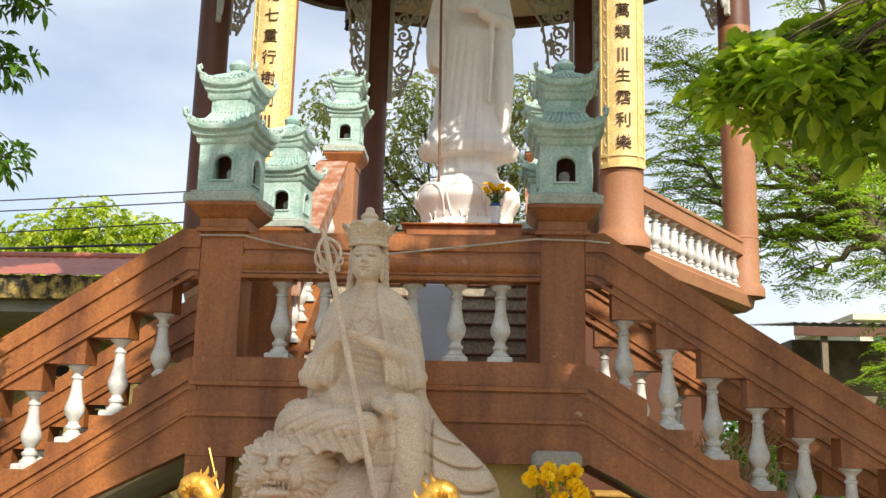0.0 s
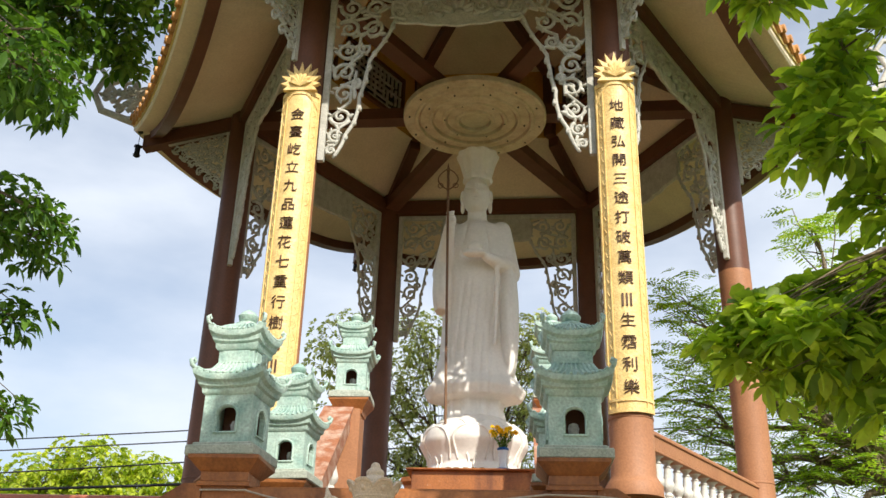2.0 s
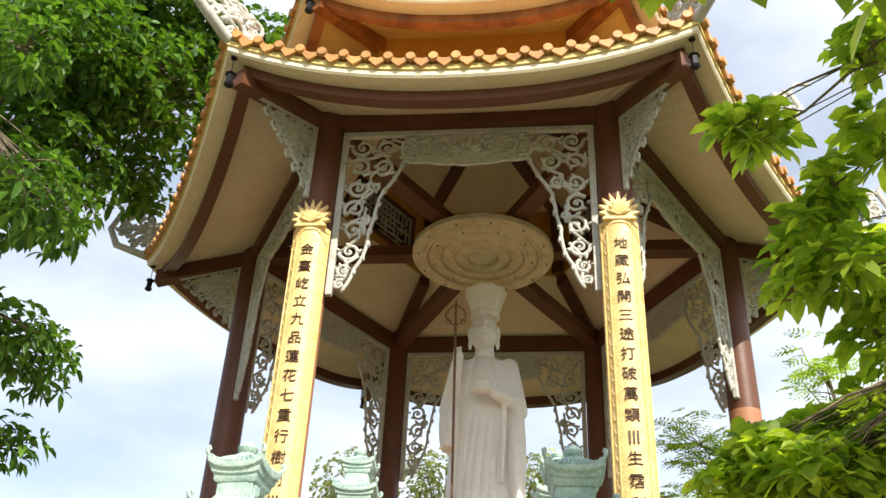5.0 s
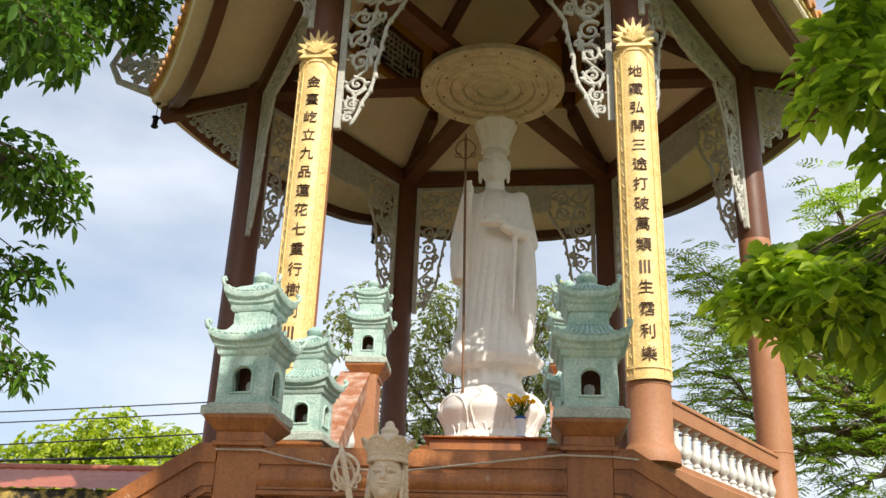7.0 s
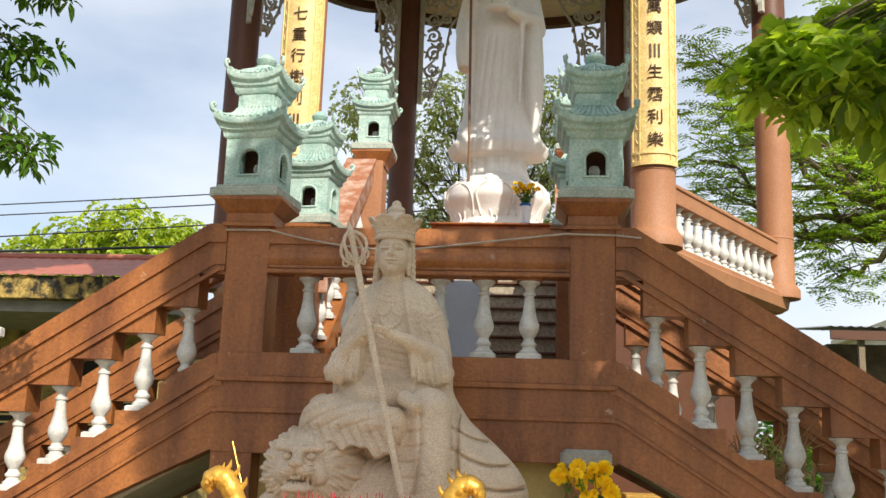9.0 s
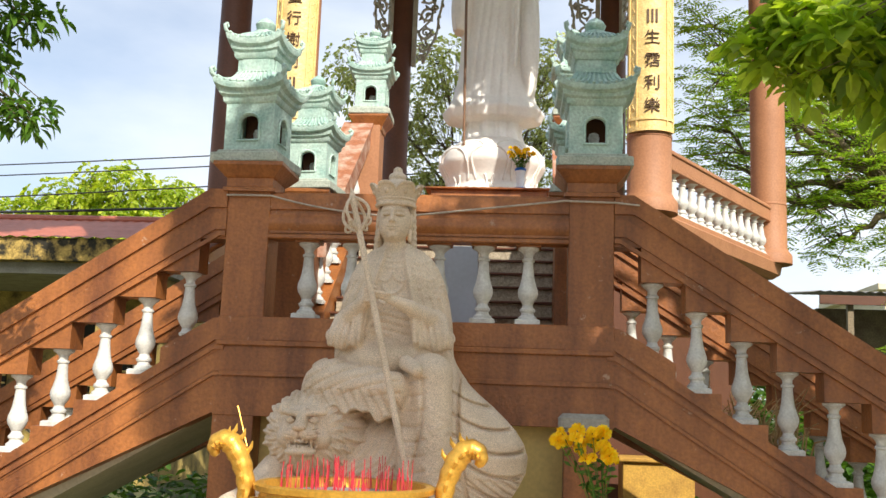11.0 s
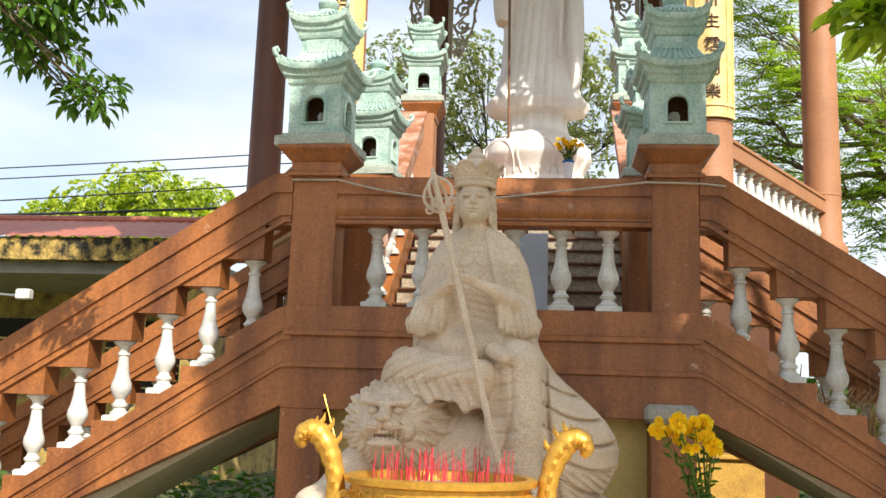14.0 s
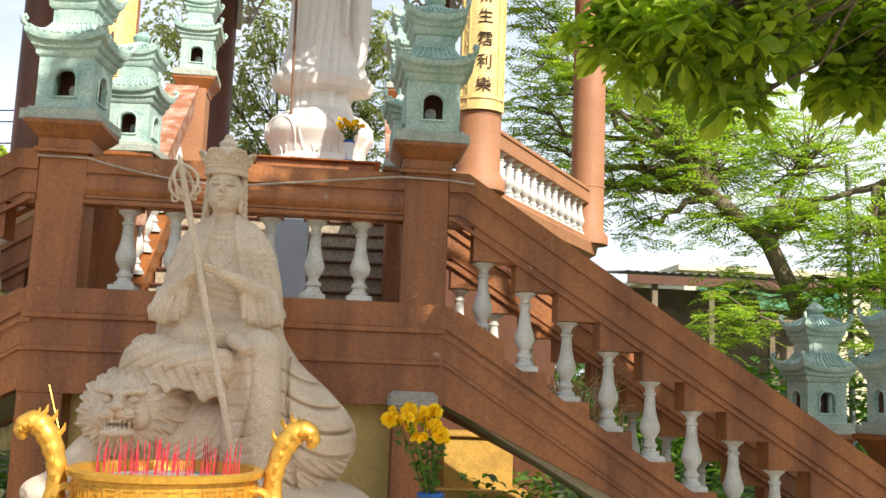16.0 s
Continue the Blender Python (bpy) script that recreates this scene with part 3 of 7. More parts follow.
plat = empty("pavilion_platform", HEX, "orange brown hexagonal platform of the pavilion", "platform", kind="structure")
# dark colour puts the shade under the platform into the wall
part("base_wall", Shape().rings([hex_ring(3.5, 0), hex_ring(3.5, FLOOR - 0.21)]), dark_brown_tone, plat)
part("floor_slab", Shape().rings([hex_ring(3.95, FLOOR - 0.22), hex_ring(4.05, FLOOR - 0.16), hex_ring(4.08, FLOOR - 0.02), hex_ring(4.06, FLOOR)]), paint_pale, plat)

pav = empty("pavilion", HEX, "hexagonal pavilion with brown columns, carved brackets and tiled roofs", "pavilion", kind="structure")
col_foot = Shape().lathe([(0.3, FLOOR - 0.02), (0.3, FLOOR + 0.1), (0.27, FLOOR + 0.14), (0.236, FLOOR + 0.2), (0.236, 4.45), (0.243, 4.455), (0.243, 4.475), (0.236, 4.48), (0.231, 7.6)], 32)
col_top = Shape().lathe([(0.231, 7.6), (0.225, 10.9)], 32).mesh("column_top", dark_brown_tone, True)
# salmon feet on columns 0, 1 and 5, dark brown on the others
foot_pale, foot_dark = col_foot.mesh("column", paint_pale, True), col_foot.mesh("column", dark_brown_tone, True)
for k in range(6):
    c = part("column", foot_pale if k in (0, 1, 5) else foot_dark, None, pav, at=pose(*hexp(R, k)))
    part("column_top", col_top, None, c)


def edge_pose(k, r=None):
    """A frame at the middle of edge k: x along the edge, y inwards."""
    a, b = Vector(hexp(r or R, k)), Vector(hexp(r or R, (k + 1) % 6))
    mid, d = (a + b) / 2, (b - a).normalized()
    # local x runs along the edge so that local y points to the centre
    x = d
    y = (-mid).normalized()
    if x.cross(y).z < 0:
        x = -x
    return Matrix(((x.x, y.x, 0, mid.x), (x.y, y.y, 0, mid.y), (0, 0, 1, 0), (0, 0, 0, 1)))


def beam(p, q, w, h, s=None):
    """A level or sloping beam of width w and height h, hung below the line p to q."""
    p, q = Vector(p), Vector(q)
    d = q - p
    side = Vector((-d.y, d.x, 0)).normalized() * w / 2
    up = Vector((0, 0, h))
    s = s or Shape()
    v = [p - side - up, p + side - up, q + side - up, q - side - up, p - side, p + side, q + side, q - side]
    return s.add([tuple(x) for x in v], [(3, 2, 1, 0), (4, 5, 6, 7), (0, 1, 5, 4), (1, 2, 6, 5), (2, 3, 7, 6), (3, 0, 4, 7)])


ZTOP = 10.62
DRUM_R = 2.62      # inside of the drum over the columns
for k in range(6):
    part("tie_beam", beam(hexp(R, k, ZTOP), hexp(R, (k + 1) % 6, ZTOP), 0.26, 0.26), dark_brown_tone, pav)
    part("eave_beam", beam(hexp(R - 0.1, k, ZTOP - 0.02), hexp(5.6, k, 10.22), 0.2, 0.24), dark_brown_tone, pav)
    part("radial_beam", beam(hexp(R, k, ZTOP - 0.02), hexp(0.06, k, ZTOP - 0.02), 0.27, 0.2), dark_brown_tone, pav)
    part("hip_rafter", beam(hexp(R, k, ZTOP + 0.06), hexp(DRUM_R, k, 11.42), 0.2, 0.2), dark_brown_tone, pav)
    part("crown_rafter", beam(hexp(DRUM_R, k, 12.88), hexp(0.06, k, 13.5), 0.18, 0.2), dark_brown_tone, pav)
    part("drum_post", beam(hexp(DRUM_R - 0.04, k, 12.92), hexp(DRUM_R - 0.2, k, 12.92), 0.18, 1.55), dark_brown_tone, pav)

# railing on the platform edges, open at the front
small_bal = Shape().lathe([(r * 0.95, z * 0.93) for r, z in BAL_PROFILE], 12).mesh("baluster", baluster_white, True)
for k in (0, 1, 2, 3, 4):
    m = HEX @ edge_pose(k)
    ob = empty("platform_balustrade", m, "salmon balustrade with white balusters between the columns", "balustrade", "platform balustrades", "structure")
    h = R / 2 - 0.22
    part("top_rail", Shape().box(-h, h, -0.09, 0.09, 4.22, 4.44, 0.02), paint_pale, ob)
    part("rail_edge", Shape().box(-h, h, -0.11, 0.11, 4.37, 4.41, 0.008), paint_pale, ob)
    part("rail_edge", Shape().box(-h, h, -0.1, 0.1, 4.2, 4.235, 0.006), paint_pale, ob)
    part("foot_rail", Shape().box(-h, h, -0.1, 0.1, FLOOR, FLOOR + 0.07, 0.008), paint_pale, ob)
    n = 13
    for j in range(n):
        part("baluster", small_bal, None, ob, at=pose(-h + 0.13 + j * (2 * h - 0.26) / (n - 1), 0, FLOOR + 0.06))

# ---- carved bracket panels ----
def spiral(cx, cz, r, turns, a0, sgn=1, n=18):
    pts = []
    for i in range(n + 1):
        t = i / n
        a = a0 + sgn * t * turns * 2 * math.pi
        rr = r * (1 - 0.82 * t)
        pts.append((cx + rr * math.cos(a), 0.0, cz + rr * math.sin(a)))
    return pts


def leaf_blob(s, x, z, r, a):
    """A small carved leaf in the panel's plane."""
    pts = []
    for i in range(9):
        b = 2 * math.pi * i / 9
        q = r * (1 + 0.35 * math.cos(3 * b))
        pts.append((x + q * math.cos(b + a), z + 0.8 * q * math.sin(b + a)))
    s.prism(pts, -0.024, 0.024)


def scroll_run(s, pts, width, rnd, rr=0.017, fill=1.0):
    """Scrolls and leaves strung along a centre line; width: the half width at each point."""
    for i, ((x, z), w) in enumerate(zip(pts, width)):
        sg = 1 if i % 2 else -1
        a0 = rnd.uniform(0, 6.28)
        s.tube(spiral(x, z, w * 0.95, 1.35, a0, sg), [rr * 1.2 * (1 - 0.45 * j / 18) for j in range(19)], 5)
        s.tube(spiral(x + 0.3 * w, z - 0.55 * w, w * 0.55, 1.1, a0 + 2.4, -sg, 12), rr * 0.85, 5)
        for _ in range(3):
            b = rnd.uniform(0, 6.28)
            leaf_blob(s, x + w * 0.95 * math.cos(b), z + w * 0.95 * math.sin(b), w * rnd.uniform(0.22, 0.34), rnd.uniform(0, 6))
        if i:
            px, pz = pts[i - 1]
            s.tube([(px, 0, pz), ((px + x) / 2 + 0.1 * w * sg, 0, (pz + z) / 2), (x, 0, z)], rr, 5)


ZB1, ZB0 = 10.34, 7.73      # top and foot of the bracket panels
HALF = R / 2 - 0.235


SIDE_W = ((0.0, 1.05), (0.45, 0.86), (0.63, 0.78), (1.0, 0.57), (1.35, 0.46), (1.75, 0.42), (2.1, 0.34), (2.35, 0.24), (2.6, 0.1))      # drop, width


def carved_leaf(s, x, z, a, length, width, y=0.0):
    """A pointed leaf that curls to one side, in the panel's plane."""
    ca, sa = math.cos(a), math.sin(a)
    pts = []
    for u, w in ((0, 0.25), (0.3, 0.95), (0.6, 0.8), (0.85, 0.4), (1.0, 0.05), (0.8, -0.15), (0.5, -0.5), (0.2, -0.55)):
        px, pz = u * length, w * width
        pts.append((x + px * ca - pz * sa, z + px * sa + pz * ca))
    s.prism(pts, y - 0.022, y + 0.022)


def big_scroll(s, x, z, r, a0, sg, thick=0.03):
    """One leafy volute: a thinning spiral, a round eye and leaves that spring from its back."""
    s.tube(spiral(x, z, r, 1.45, a0, sg, 22), [thick * (1 - 0.5 * j / 22) for j in range(23)], 6)
    s.ball((x, 0, z), (r * 0.2, 0.03, r * 0.2), 8, 4)
    for t, ln in ((0.1, 0.75), (0.3, 0.6), (0.5, 0.5)):
        a = a0 + sg * t * 1.45 * 2 * math.pi
        q = r * (1 - 0.82 * t)
        carved_leaf(s, x + q * math.cos(a), z + q * math.sin(a), a + sg * 0.9, r * ln, r * 0.22 * sg)


def bracket_panel():
    """The carved surround of one bay: a relief band under the beam and two hanging side brackets."""
    frame_s, lace = Shape(), Shape()
    frame_s.box(-HALF, HALF, -0.035, 0.035, ZB1 - 0.085, ZB1, 0.008)
    for sx in (-1, 1):
        a, b = sorted((sx * HALF, sx * (HALF - 0.085)))
        frame_s.box(a, b, -0.035, 0.035, ZB0, ZB1 - 0.08, 0.008)
    # solid ground of the band with a shallow scalloped lower edge
    band = Shape()
    bw = HALF * 0.5
    edge = [(-bw + 2 * bw * i / 40, ZB1 - 0.56 - 0.035 * math.cos(math.pi * (i / 20 - 1)) - 0.02 * abs(math.sin(i * math.pi / 8))) for i in range(41)]
    band.prism([(-bw, ZB1 - 0.08)] + edge + [(bw, ZB1 - 0.08)], 0.0, 0.025)
    lace.m = Matrix.Translation((0, -0.012, 0))
    lace.tube([(x, 0, z) for x, z in edge], 0.024, 6)
    for sg in (-1, 1):
        for x, z, r in ((0.32, 0.3, 0.14), (0.58, 0.28, 0.13), (0.78, 0.36, 0.11)):
            big_scroll(lace, sg * x, ZB1 - z, r, 1.2 + x * 5, sg, 0.03)
        for x, z, a in ((0.2, 0.46, 0.4), (0.45, 0.47, 0.2), (0.45, 0.15, -0.3), (0.68, 0.16, 0.3), (0.68, 0.5, 0.2), (0.2, 0.15, 0.1)):
            carved_leaf(lace, sg * x, ZB1 - z, a if sg > 0 else math.pi - a, 0.15, 0.055 * sg)
    for b in range(9):          # lotus in the middle
        a = math.pi * (0.04 + 0.92 * b / 8)
        carved_leaf(lace, 0.05 * math.cos(a), ZB1 - 0.38 + 0.03 * math.sin(a), a, 0.2, 0.05, -0.012 * (b % 2))
    lace.m = Matrix()
    rows = ((0.22, 0.26, 0.15), (0.56, 0.27, 0.15), (0.86, 0.26, 0.12), (0.2, 0.6, 0.15), (0.52, 0.6, 0.14), (0.2, 0.95, 0.15), (0.43, 0.93, 0.09), (0.19, 1.29, 0.15), (0.2, 1.63, 0.15), (0.34, 1.48, 0.07), (0.18, 1.96, 0.14), (0.13, 2.24, 0.1), (0.09, 2.45, 0.07))
    for sx in (-1, 1):
        def at(u, d):
            return (sx * (HALF - 0.075 - u), ZB1 - d)
        rim = []
        for i in range(61):
            d = 0.45 + (2.56 - 0.45) * i / 60
            w = float(np.interp(d, [p[0] for p in SIDE_W], [p[1] for p in SIDE_W]))
            x, z = at(w - 0.03 + 0.035 * abs(math.sin(d * 5.6)) , d)
            rim.append((x, 0.0, z))
        lace.tube(rim, [0.026] * 60 + [0.02], 6)
        for i in range(5, 58, 6):
            carved_leaf(lace, rim[i][0], rim[i][2], (2.4 if sx > 0 else 0.74) - 0.5 * sx, 0.1, 0.045 * sx)
        last = None
        for j, (u, d, r) in enumerate(rows):
            x, z = at(u, d)
            sg = sx if j % 2 else -sx
            a0 = 1.9 * j + (0 if sx > 0 else math.pi)
            big_scroll(lace, x, z, r, a0, sg)
            if last:
                lace.tube([(last[0], 0, last[1]), ((last[0] + x) / 2 + 0.05 * sg, 0, (last[1] + z) / 2), (x + r * math.cos(a0), 0, z + r * math.sin(a0))], 0.022, 6)
            last = (x + r * math.cos(a0 + 2.5), z + r * math.sin(a0 + 2.5))
            fx = sx * (HALF - 0.05)
            if u < 0.25:
                lace.tube([(fx, 0, z + 0.06), (x + sx * r * 0.9, 0, z + 0.02)], 0.02, 5)
    return frame_s.mesh("bracket_frame", carving_white), band.mesh("relief_band", carving_white), lace.mesh("scrollwork", carving_white, "all")


fr_me, band_me, lace_me = bracket_panel()
for k in range(6):
    ob = empty("carved_bracket", HEX @ edge_pose(k), "pale grey carved openwork bracket panel under the beam", "bracket", "carved bracket panels")
    part("frame", fr_me, None, ob)
    part("relief_band", band_me, None, ob)
    part("scrollwork", lace_me, None, ob)


def hip_bracket():
    rnd = random.Random(8)
    fs, ls = Shape(), Shape()
    fs.box(0.0, 0.06, -0.03, 0.03, 9.1, 10.3, 0.006)
    fs.add([(0.03, -0.03, 10.36), (0.03, 0.03, 10.36), (1.05, 0.03, 10.13), (1.05, -0.03, 10.13), (0.03, -0.03, 10.28), (0.03, 0.03, 10.28), (1.05, 0.03, 10.06), (1.05, -0.03, 10.06)],
           [(0, 1, 2, 3), (7, 6, 5, 4), (4, 5, 1, 0), (5, 6, 2, 1), (6, 7, 3, 2), (7, 4, 0, 3)])
    pts, wid = [], []
    for i in range(6):
        for j in range(6 - i):
            pts.append((0.13 + 0.15 * j, 10.15 - 0.17 * i - 0.035 * j))
            wid.append(0.085)
    scroll_run(ls, pts, wid, rnd, 0.015)
    return fs.mesh("bracket_frame", carving_white), ls.mesh("scrollwork", carving_white, "all")


hf, hl = hip_bracket()
for k in range(6):
    a = -60 + 60 * k
    m = HEX @ pose(*hexp(R + 0.22, k), 0, 0, a)
    ob = empty("hip_bracket", m, "pale grey carved triangular bracket under the roof corner", "bracket", "hip brackets")
    part("frame", hf, None, ob)
    part("scrollwork", hl, None, ob)

# ---- roofs ----
def eave_line(rc, zc, zm, k, n=24, bow=0.0):
    """Points along an eave from corner k to the next, sagging from zc at the corners to zm."""
    a, b = Vector(hexp(rc, k)), Vector(hexp(rc, (k + 1) % 6))
    out = []
    for i in range(n + 1):
        t = i / n
        s = abs(2 * t - 1)
        p = a.lerp(b, t)
        inward = -(a + b).normalized() * bow * (1 - s * s)
        out.append((p.x + inward.x, p.y + inward.y, zm + (zc - zm) * s ** 2.4))
    return out


def strip(s, lines):
    """Faces between successive lines of points."""
    for a, b in zip(lines, lines[1:]):
        n = len(a)
        s.add(a + b, [(i, i + 1, n + i + 1, n + i) for i in range(n - 1)])


def roof(name, label, rc, zc, zm, inner_r, inner_z, soffit_r, soffit_z, tiles, fin):
    ob = empty(name, HEX, label, "roof", kind="structure")
    for k in range(6):
        def line(dr, dz, sag=0.1):
            return eave_line(rc + dr, zc + dz, zm + dz, k, 24, sag)
        n = 25
        inner = [tuple(Vector(hexp(inner_r, k, inner_z)).lerp(Vector(hexp(inner_r, (k + 1) % 6, inner_z)), i / 24)) for i in range(n)]
        sof = [tuple(Vector(hexp(soffit_r, k, soffit_z)).lerp(Vector(hexp(soffit_r, (k + 1) % 6, soffit_z)), i / 24)) for i in range(n)]
        s = Shape()
        strip(s, [sof, line(-0.35, -0.02)])
        part("soffit", s, cream if fin else pale_yellow, ob)
        s = Shape()
        strip(s, [line(-0.5, 0.02), line(-0.5, -0.15), line(-0.3, -0.15), line(-0.3, 0.06)])
        part("edge_beam", s, dark_brown_tone if fin else paint, ob)
        s = Shape()
        strip(s, [line(-0.34, 0.0), line(-0.03, 0.0), line(0, 0.03), line(0, 0.11), line(-0.1, 0.13)])
        part("fascia", s, cream, ob)
        s = Shape()
        strip(s, [line(-0.04, 0.105), line(0.03, 0.105), line(0.03, 0.18), line(-0.2, 0.2)])
        part("yellow_edge", s, pale_yellow, ob)
        s = Shape()
        mid = []
        for p, q in zip(line(0.05, 0.18), inner):
            v = Vector(p).lerp(Vector(q), 0.5)
            mid.append((v.x, v.y, v.z - 0.25))
        strip(s, [line(0.06, 0.19), mid, inner])
        part("tile_field", s, tile_orange, ob)
        # ridge on the hip
        a, b = Vector(hexp(rc, k, zc + 0.32)), Vector(hexp(inner_r, k, inner_z + 0.1))
        pts = [a.lerp(b, i / 8) - Vector((0, 0, 0.45 * math.sin(math.pi * i / 8))) for i in range(9)]
        part("hip_ridge", Shape().tube(pts, 0.1, 8), tile_orange, ob, smooth=True)
    cap = Shape().lathe([(0.0001, -0.02), (0.058, -0.02), (0.064, 0.0), (0.064, 0.2), (0.0001, 0.2)], 12).mesh("cap_tile", tile_orange, True)
    drip = Shape().prism([(-0.12, 0.05), (-0.1, -0.01), (-0.05, -0.06), (0, -0.1), (0.05, -0.06), (0.1, -0.01), (0.12, 0.05), (0, 0.025)], -0.02, 0.03).mesh("drip_tile", tile_orange)
    for k in range(6):
        ln = eave_line(rc + 0.07, zc + 0.21, zm + 0.21, k, tiles * 2, 0.1)
        e = edge_pose(k, rc).to_3x3().to_4x4()
        for i in range(1, tiles * 2):
            p = Vector(ln[i])
            d = Vector(ln[i + 1]) - Vector(ln[i - 1])
            tilt = math.atan2(d.z, math.hypot(d.x, d.y))
            ex = e.col[0].to_3d()
            tilt = -tilt if d.dot(ex) > 0 else tilt
            m = Matrix.Translation(p) @ e @ Matrix.Rotation(tilt, 4, "Y")
            if i % 2:
                part("cap_tile", cap, None, ob, at=m @ Matrix.Translation((0, -0.03, 0.05)) @ Matrix.Rotation(radians(-90), 4, "X"))
            else:
                part("drip_tile", drip, None, ob, at=m)
    return ob


roof("lower_roof", "lower orange tiled roof with upturned corners and cream soffit", 5.85, 10.36, 9.88, 3.4, 11.7, R - 0.05, ZTOP + 0.02, 21, True)
roof("upper_roof", "upper orange tiled roof with upturned corners above the yellow drum", 4.75, 12.62, 12.2, 0.5, 15.2, 2.9, 12.95, 17, False)
drum = Shape()
drum.rings([hex_ring(3.05, 11.2), hex_ring(3.05, 13.0)], caps=False)
tagged(part("drum_wall", drum, yellow_plaster, None, at=HEX), "yellow plaster wall between the two roofs", "wall", kind="structure")
inner_ceiling = Shape()
inner_ceiling.rings([hex_ring(R - 0.05, ZTOP + 0.06), hex_ring(DRUM_R, 11.44)], caps=False)
inner_ceiling.rings([hex_ring(DRUM_R + 0.02, 12.9), hex_ring(0.1, 13.52)], caps=False)
tagged(part("ceiling", inner_ceiling, cream, None, at=HEX), "cream sloping ceiling inside the pavilion", "ceiling", kind="structure")
inner_drum = Shape().rings([hex_ring(DRUM_R, 11.4), hex_ring(DRUM_R, 12.92)], caps=False)
tagged(part("inner_wall", inner_drum, yellow_plaster, None, at=HEX), "yellow wall inside the drum above the beams", "wall", kind="structure")
for k in range(6):
    part("upper_bracket", beam(hexp(3.0, k, 12.9), hexp(4.5, k, 12.56), 0.18, 0.24), paint, pav)

# fretwork vents in the inner drum walls
# dark sheet painted as the unlit depth behind the bars
fret_back = Shape().box(-0.78, 0.78, -0.012, -0.004, 11.62, 12.42).mesh("backing", dark_room)
fret_bars = Shape()
for i in range(13):
    x = -0.72 + 0.12 * i
    fret_bars.box(x - 0.018, x + 0.018, -0.05, -0.016, 11.66 + 0.13 * (i % 3), 12.0 + 0.13 * (i % 3))
    fret_bars.box(x - 0.018, x + 0.018, -0.05, -0.016, 12.08 + 0.1 * (i % 2), 12.38)
for i in range(7):
    z = 11.66 + 0.12 * i
    fret_bars.box(-0.76 + 0.24 * (i % 3), 0.2 + 0.12 * (i % 3), -0.049, -0.015, z - 0.018, z + 0.018)
    fret_bars.box(0.34 - 0.12 * (i % 2), 0.76, -0.049, -0.015, z - 0.018, z + 0.018)
fret_bars = fret_bars.mesh("fretwork", carving_white)
fret_frame = Shape()
for x0, x1, z0, z1 in ((-0.84, -0.76, 11.54, 12.5), (0.76, 0.84, 11.54, 12.5), (-0.762, 0.762, 11.54, 11.62), (-0.762, 0.762, 12.42, 12.5)):
    fret_frame.box(x0, x1, -0.07, 0.0, z0, z1, 0.006)
fret_frame = fret_frame.mesh("vent_frame", dark_brown_tone)
for k in range(6):
    vent = empty("drum_vent", HEX @ edge_pose(k, DRUM_R) @ Matrix.Diagonal((1, -1, 1, 1)), "grey fretwork vent in a dark frame", "vent", "drum vents")
    part("backing", fret_back, None, vent)
    part("fretwork", fret_bars, None, vent)
    part("vent_frame", fret_frame, None, vent)

# scroll finials on the roof corners
def finial_mesh():
    rnd = random.Random(3)
    s = Shape()
    pts = [(0.0, 0.12), (0.22, 0.2), (0.45, 0.3), (0.2, 0.42), (0.42, 0.52), (0.0, 0.38), (0.65, 0.45), (0.62, 0.65)]
    scroll_run(s, pts, [0.13, 0.14, 0.13, 0.12, 0.12, 0.12, 0.1, 0.08], rnd, 0.026)
    s.tube([(-0.25, 0, 0.05), (0.3, 0, 0.05), (0.7, 0, 0.22), (0.82, 0, 0.45), (0.72, 0, 0.7), (0.82, 0, 0.82), (1.0, 0, 0.8)], [0.05, 0.05, 0.045, 0.04, 0.035, 0.03, 0.012], 6)
    return s.mesh("finial", carving_white, "all")


fin_me = finial_mesh()
for rc, zc in ((5.75, 10.58), (4.65, 12.85)):
    for k in range(6):
        ob = part("roof_finial", fin_me, None)
        ob.matrix_world = HEX @ pose(*hexp(rc - 0.3, k, zc - 0.1), 0, 0, -60 + 60 * k) @ Matrix.Scale(1.5, 4)
        tagged(ob, "pale grey scrollwork finial on the roof corner", "finial", "roof finials")


# little black lanterns hanging from the eave corners
def wind_bell():
    b = Shape().lathe([(0.012, -0.24), (0.06, -0.25), (0.075, -0.27), (0.05, -0.275), (0.05, -0.42), (0.07, -0.43), (0.05, -0.46), (0.01, -0.48)], 6)
    c = Shape().tube([(0, 0, 0.02), (0, 0, -0.25)], 0.006, 5)
    g = Shape().lathe([(0.042, -0.28), (0.042, -0.41)], 6)
    h = Shape().lathe([(0.04, 0.0), (0.045, 0.03), (0.03, 0.06)], 10)
    return b, c, g, h


wb = wind_bell()
wb_m = (wb[0].mesh("cage", black_metal), wb[1].mesh("chain", black_metal), wb[2].mesh("glass", ceramic_white), wb[3].mesh("hook_plate", black_metal))
for rc, zc in ((5.72, 10.33), (4.62, 12.6)):
    for k in range(6):
        ob = empty("hanging_lantern", HEX @ pose(*hexp(rc, k, zc)), "small black hanging lantern under the roof corner", "lantern", "eave lanterns")
        part("cage", wb_m[0], None, ob)
        part("chain", wb_m[1], None, ob)
        part("glass", wb_m[2], None, ob)
        part("hook_plate", wb_m[3], None, ob)

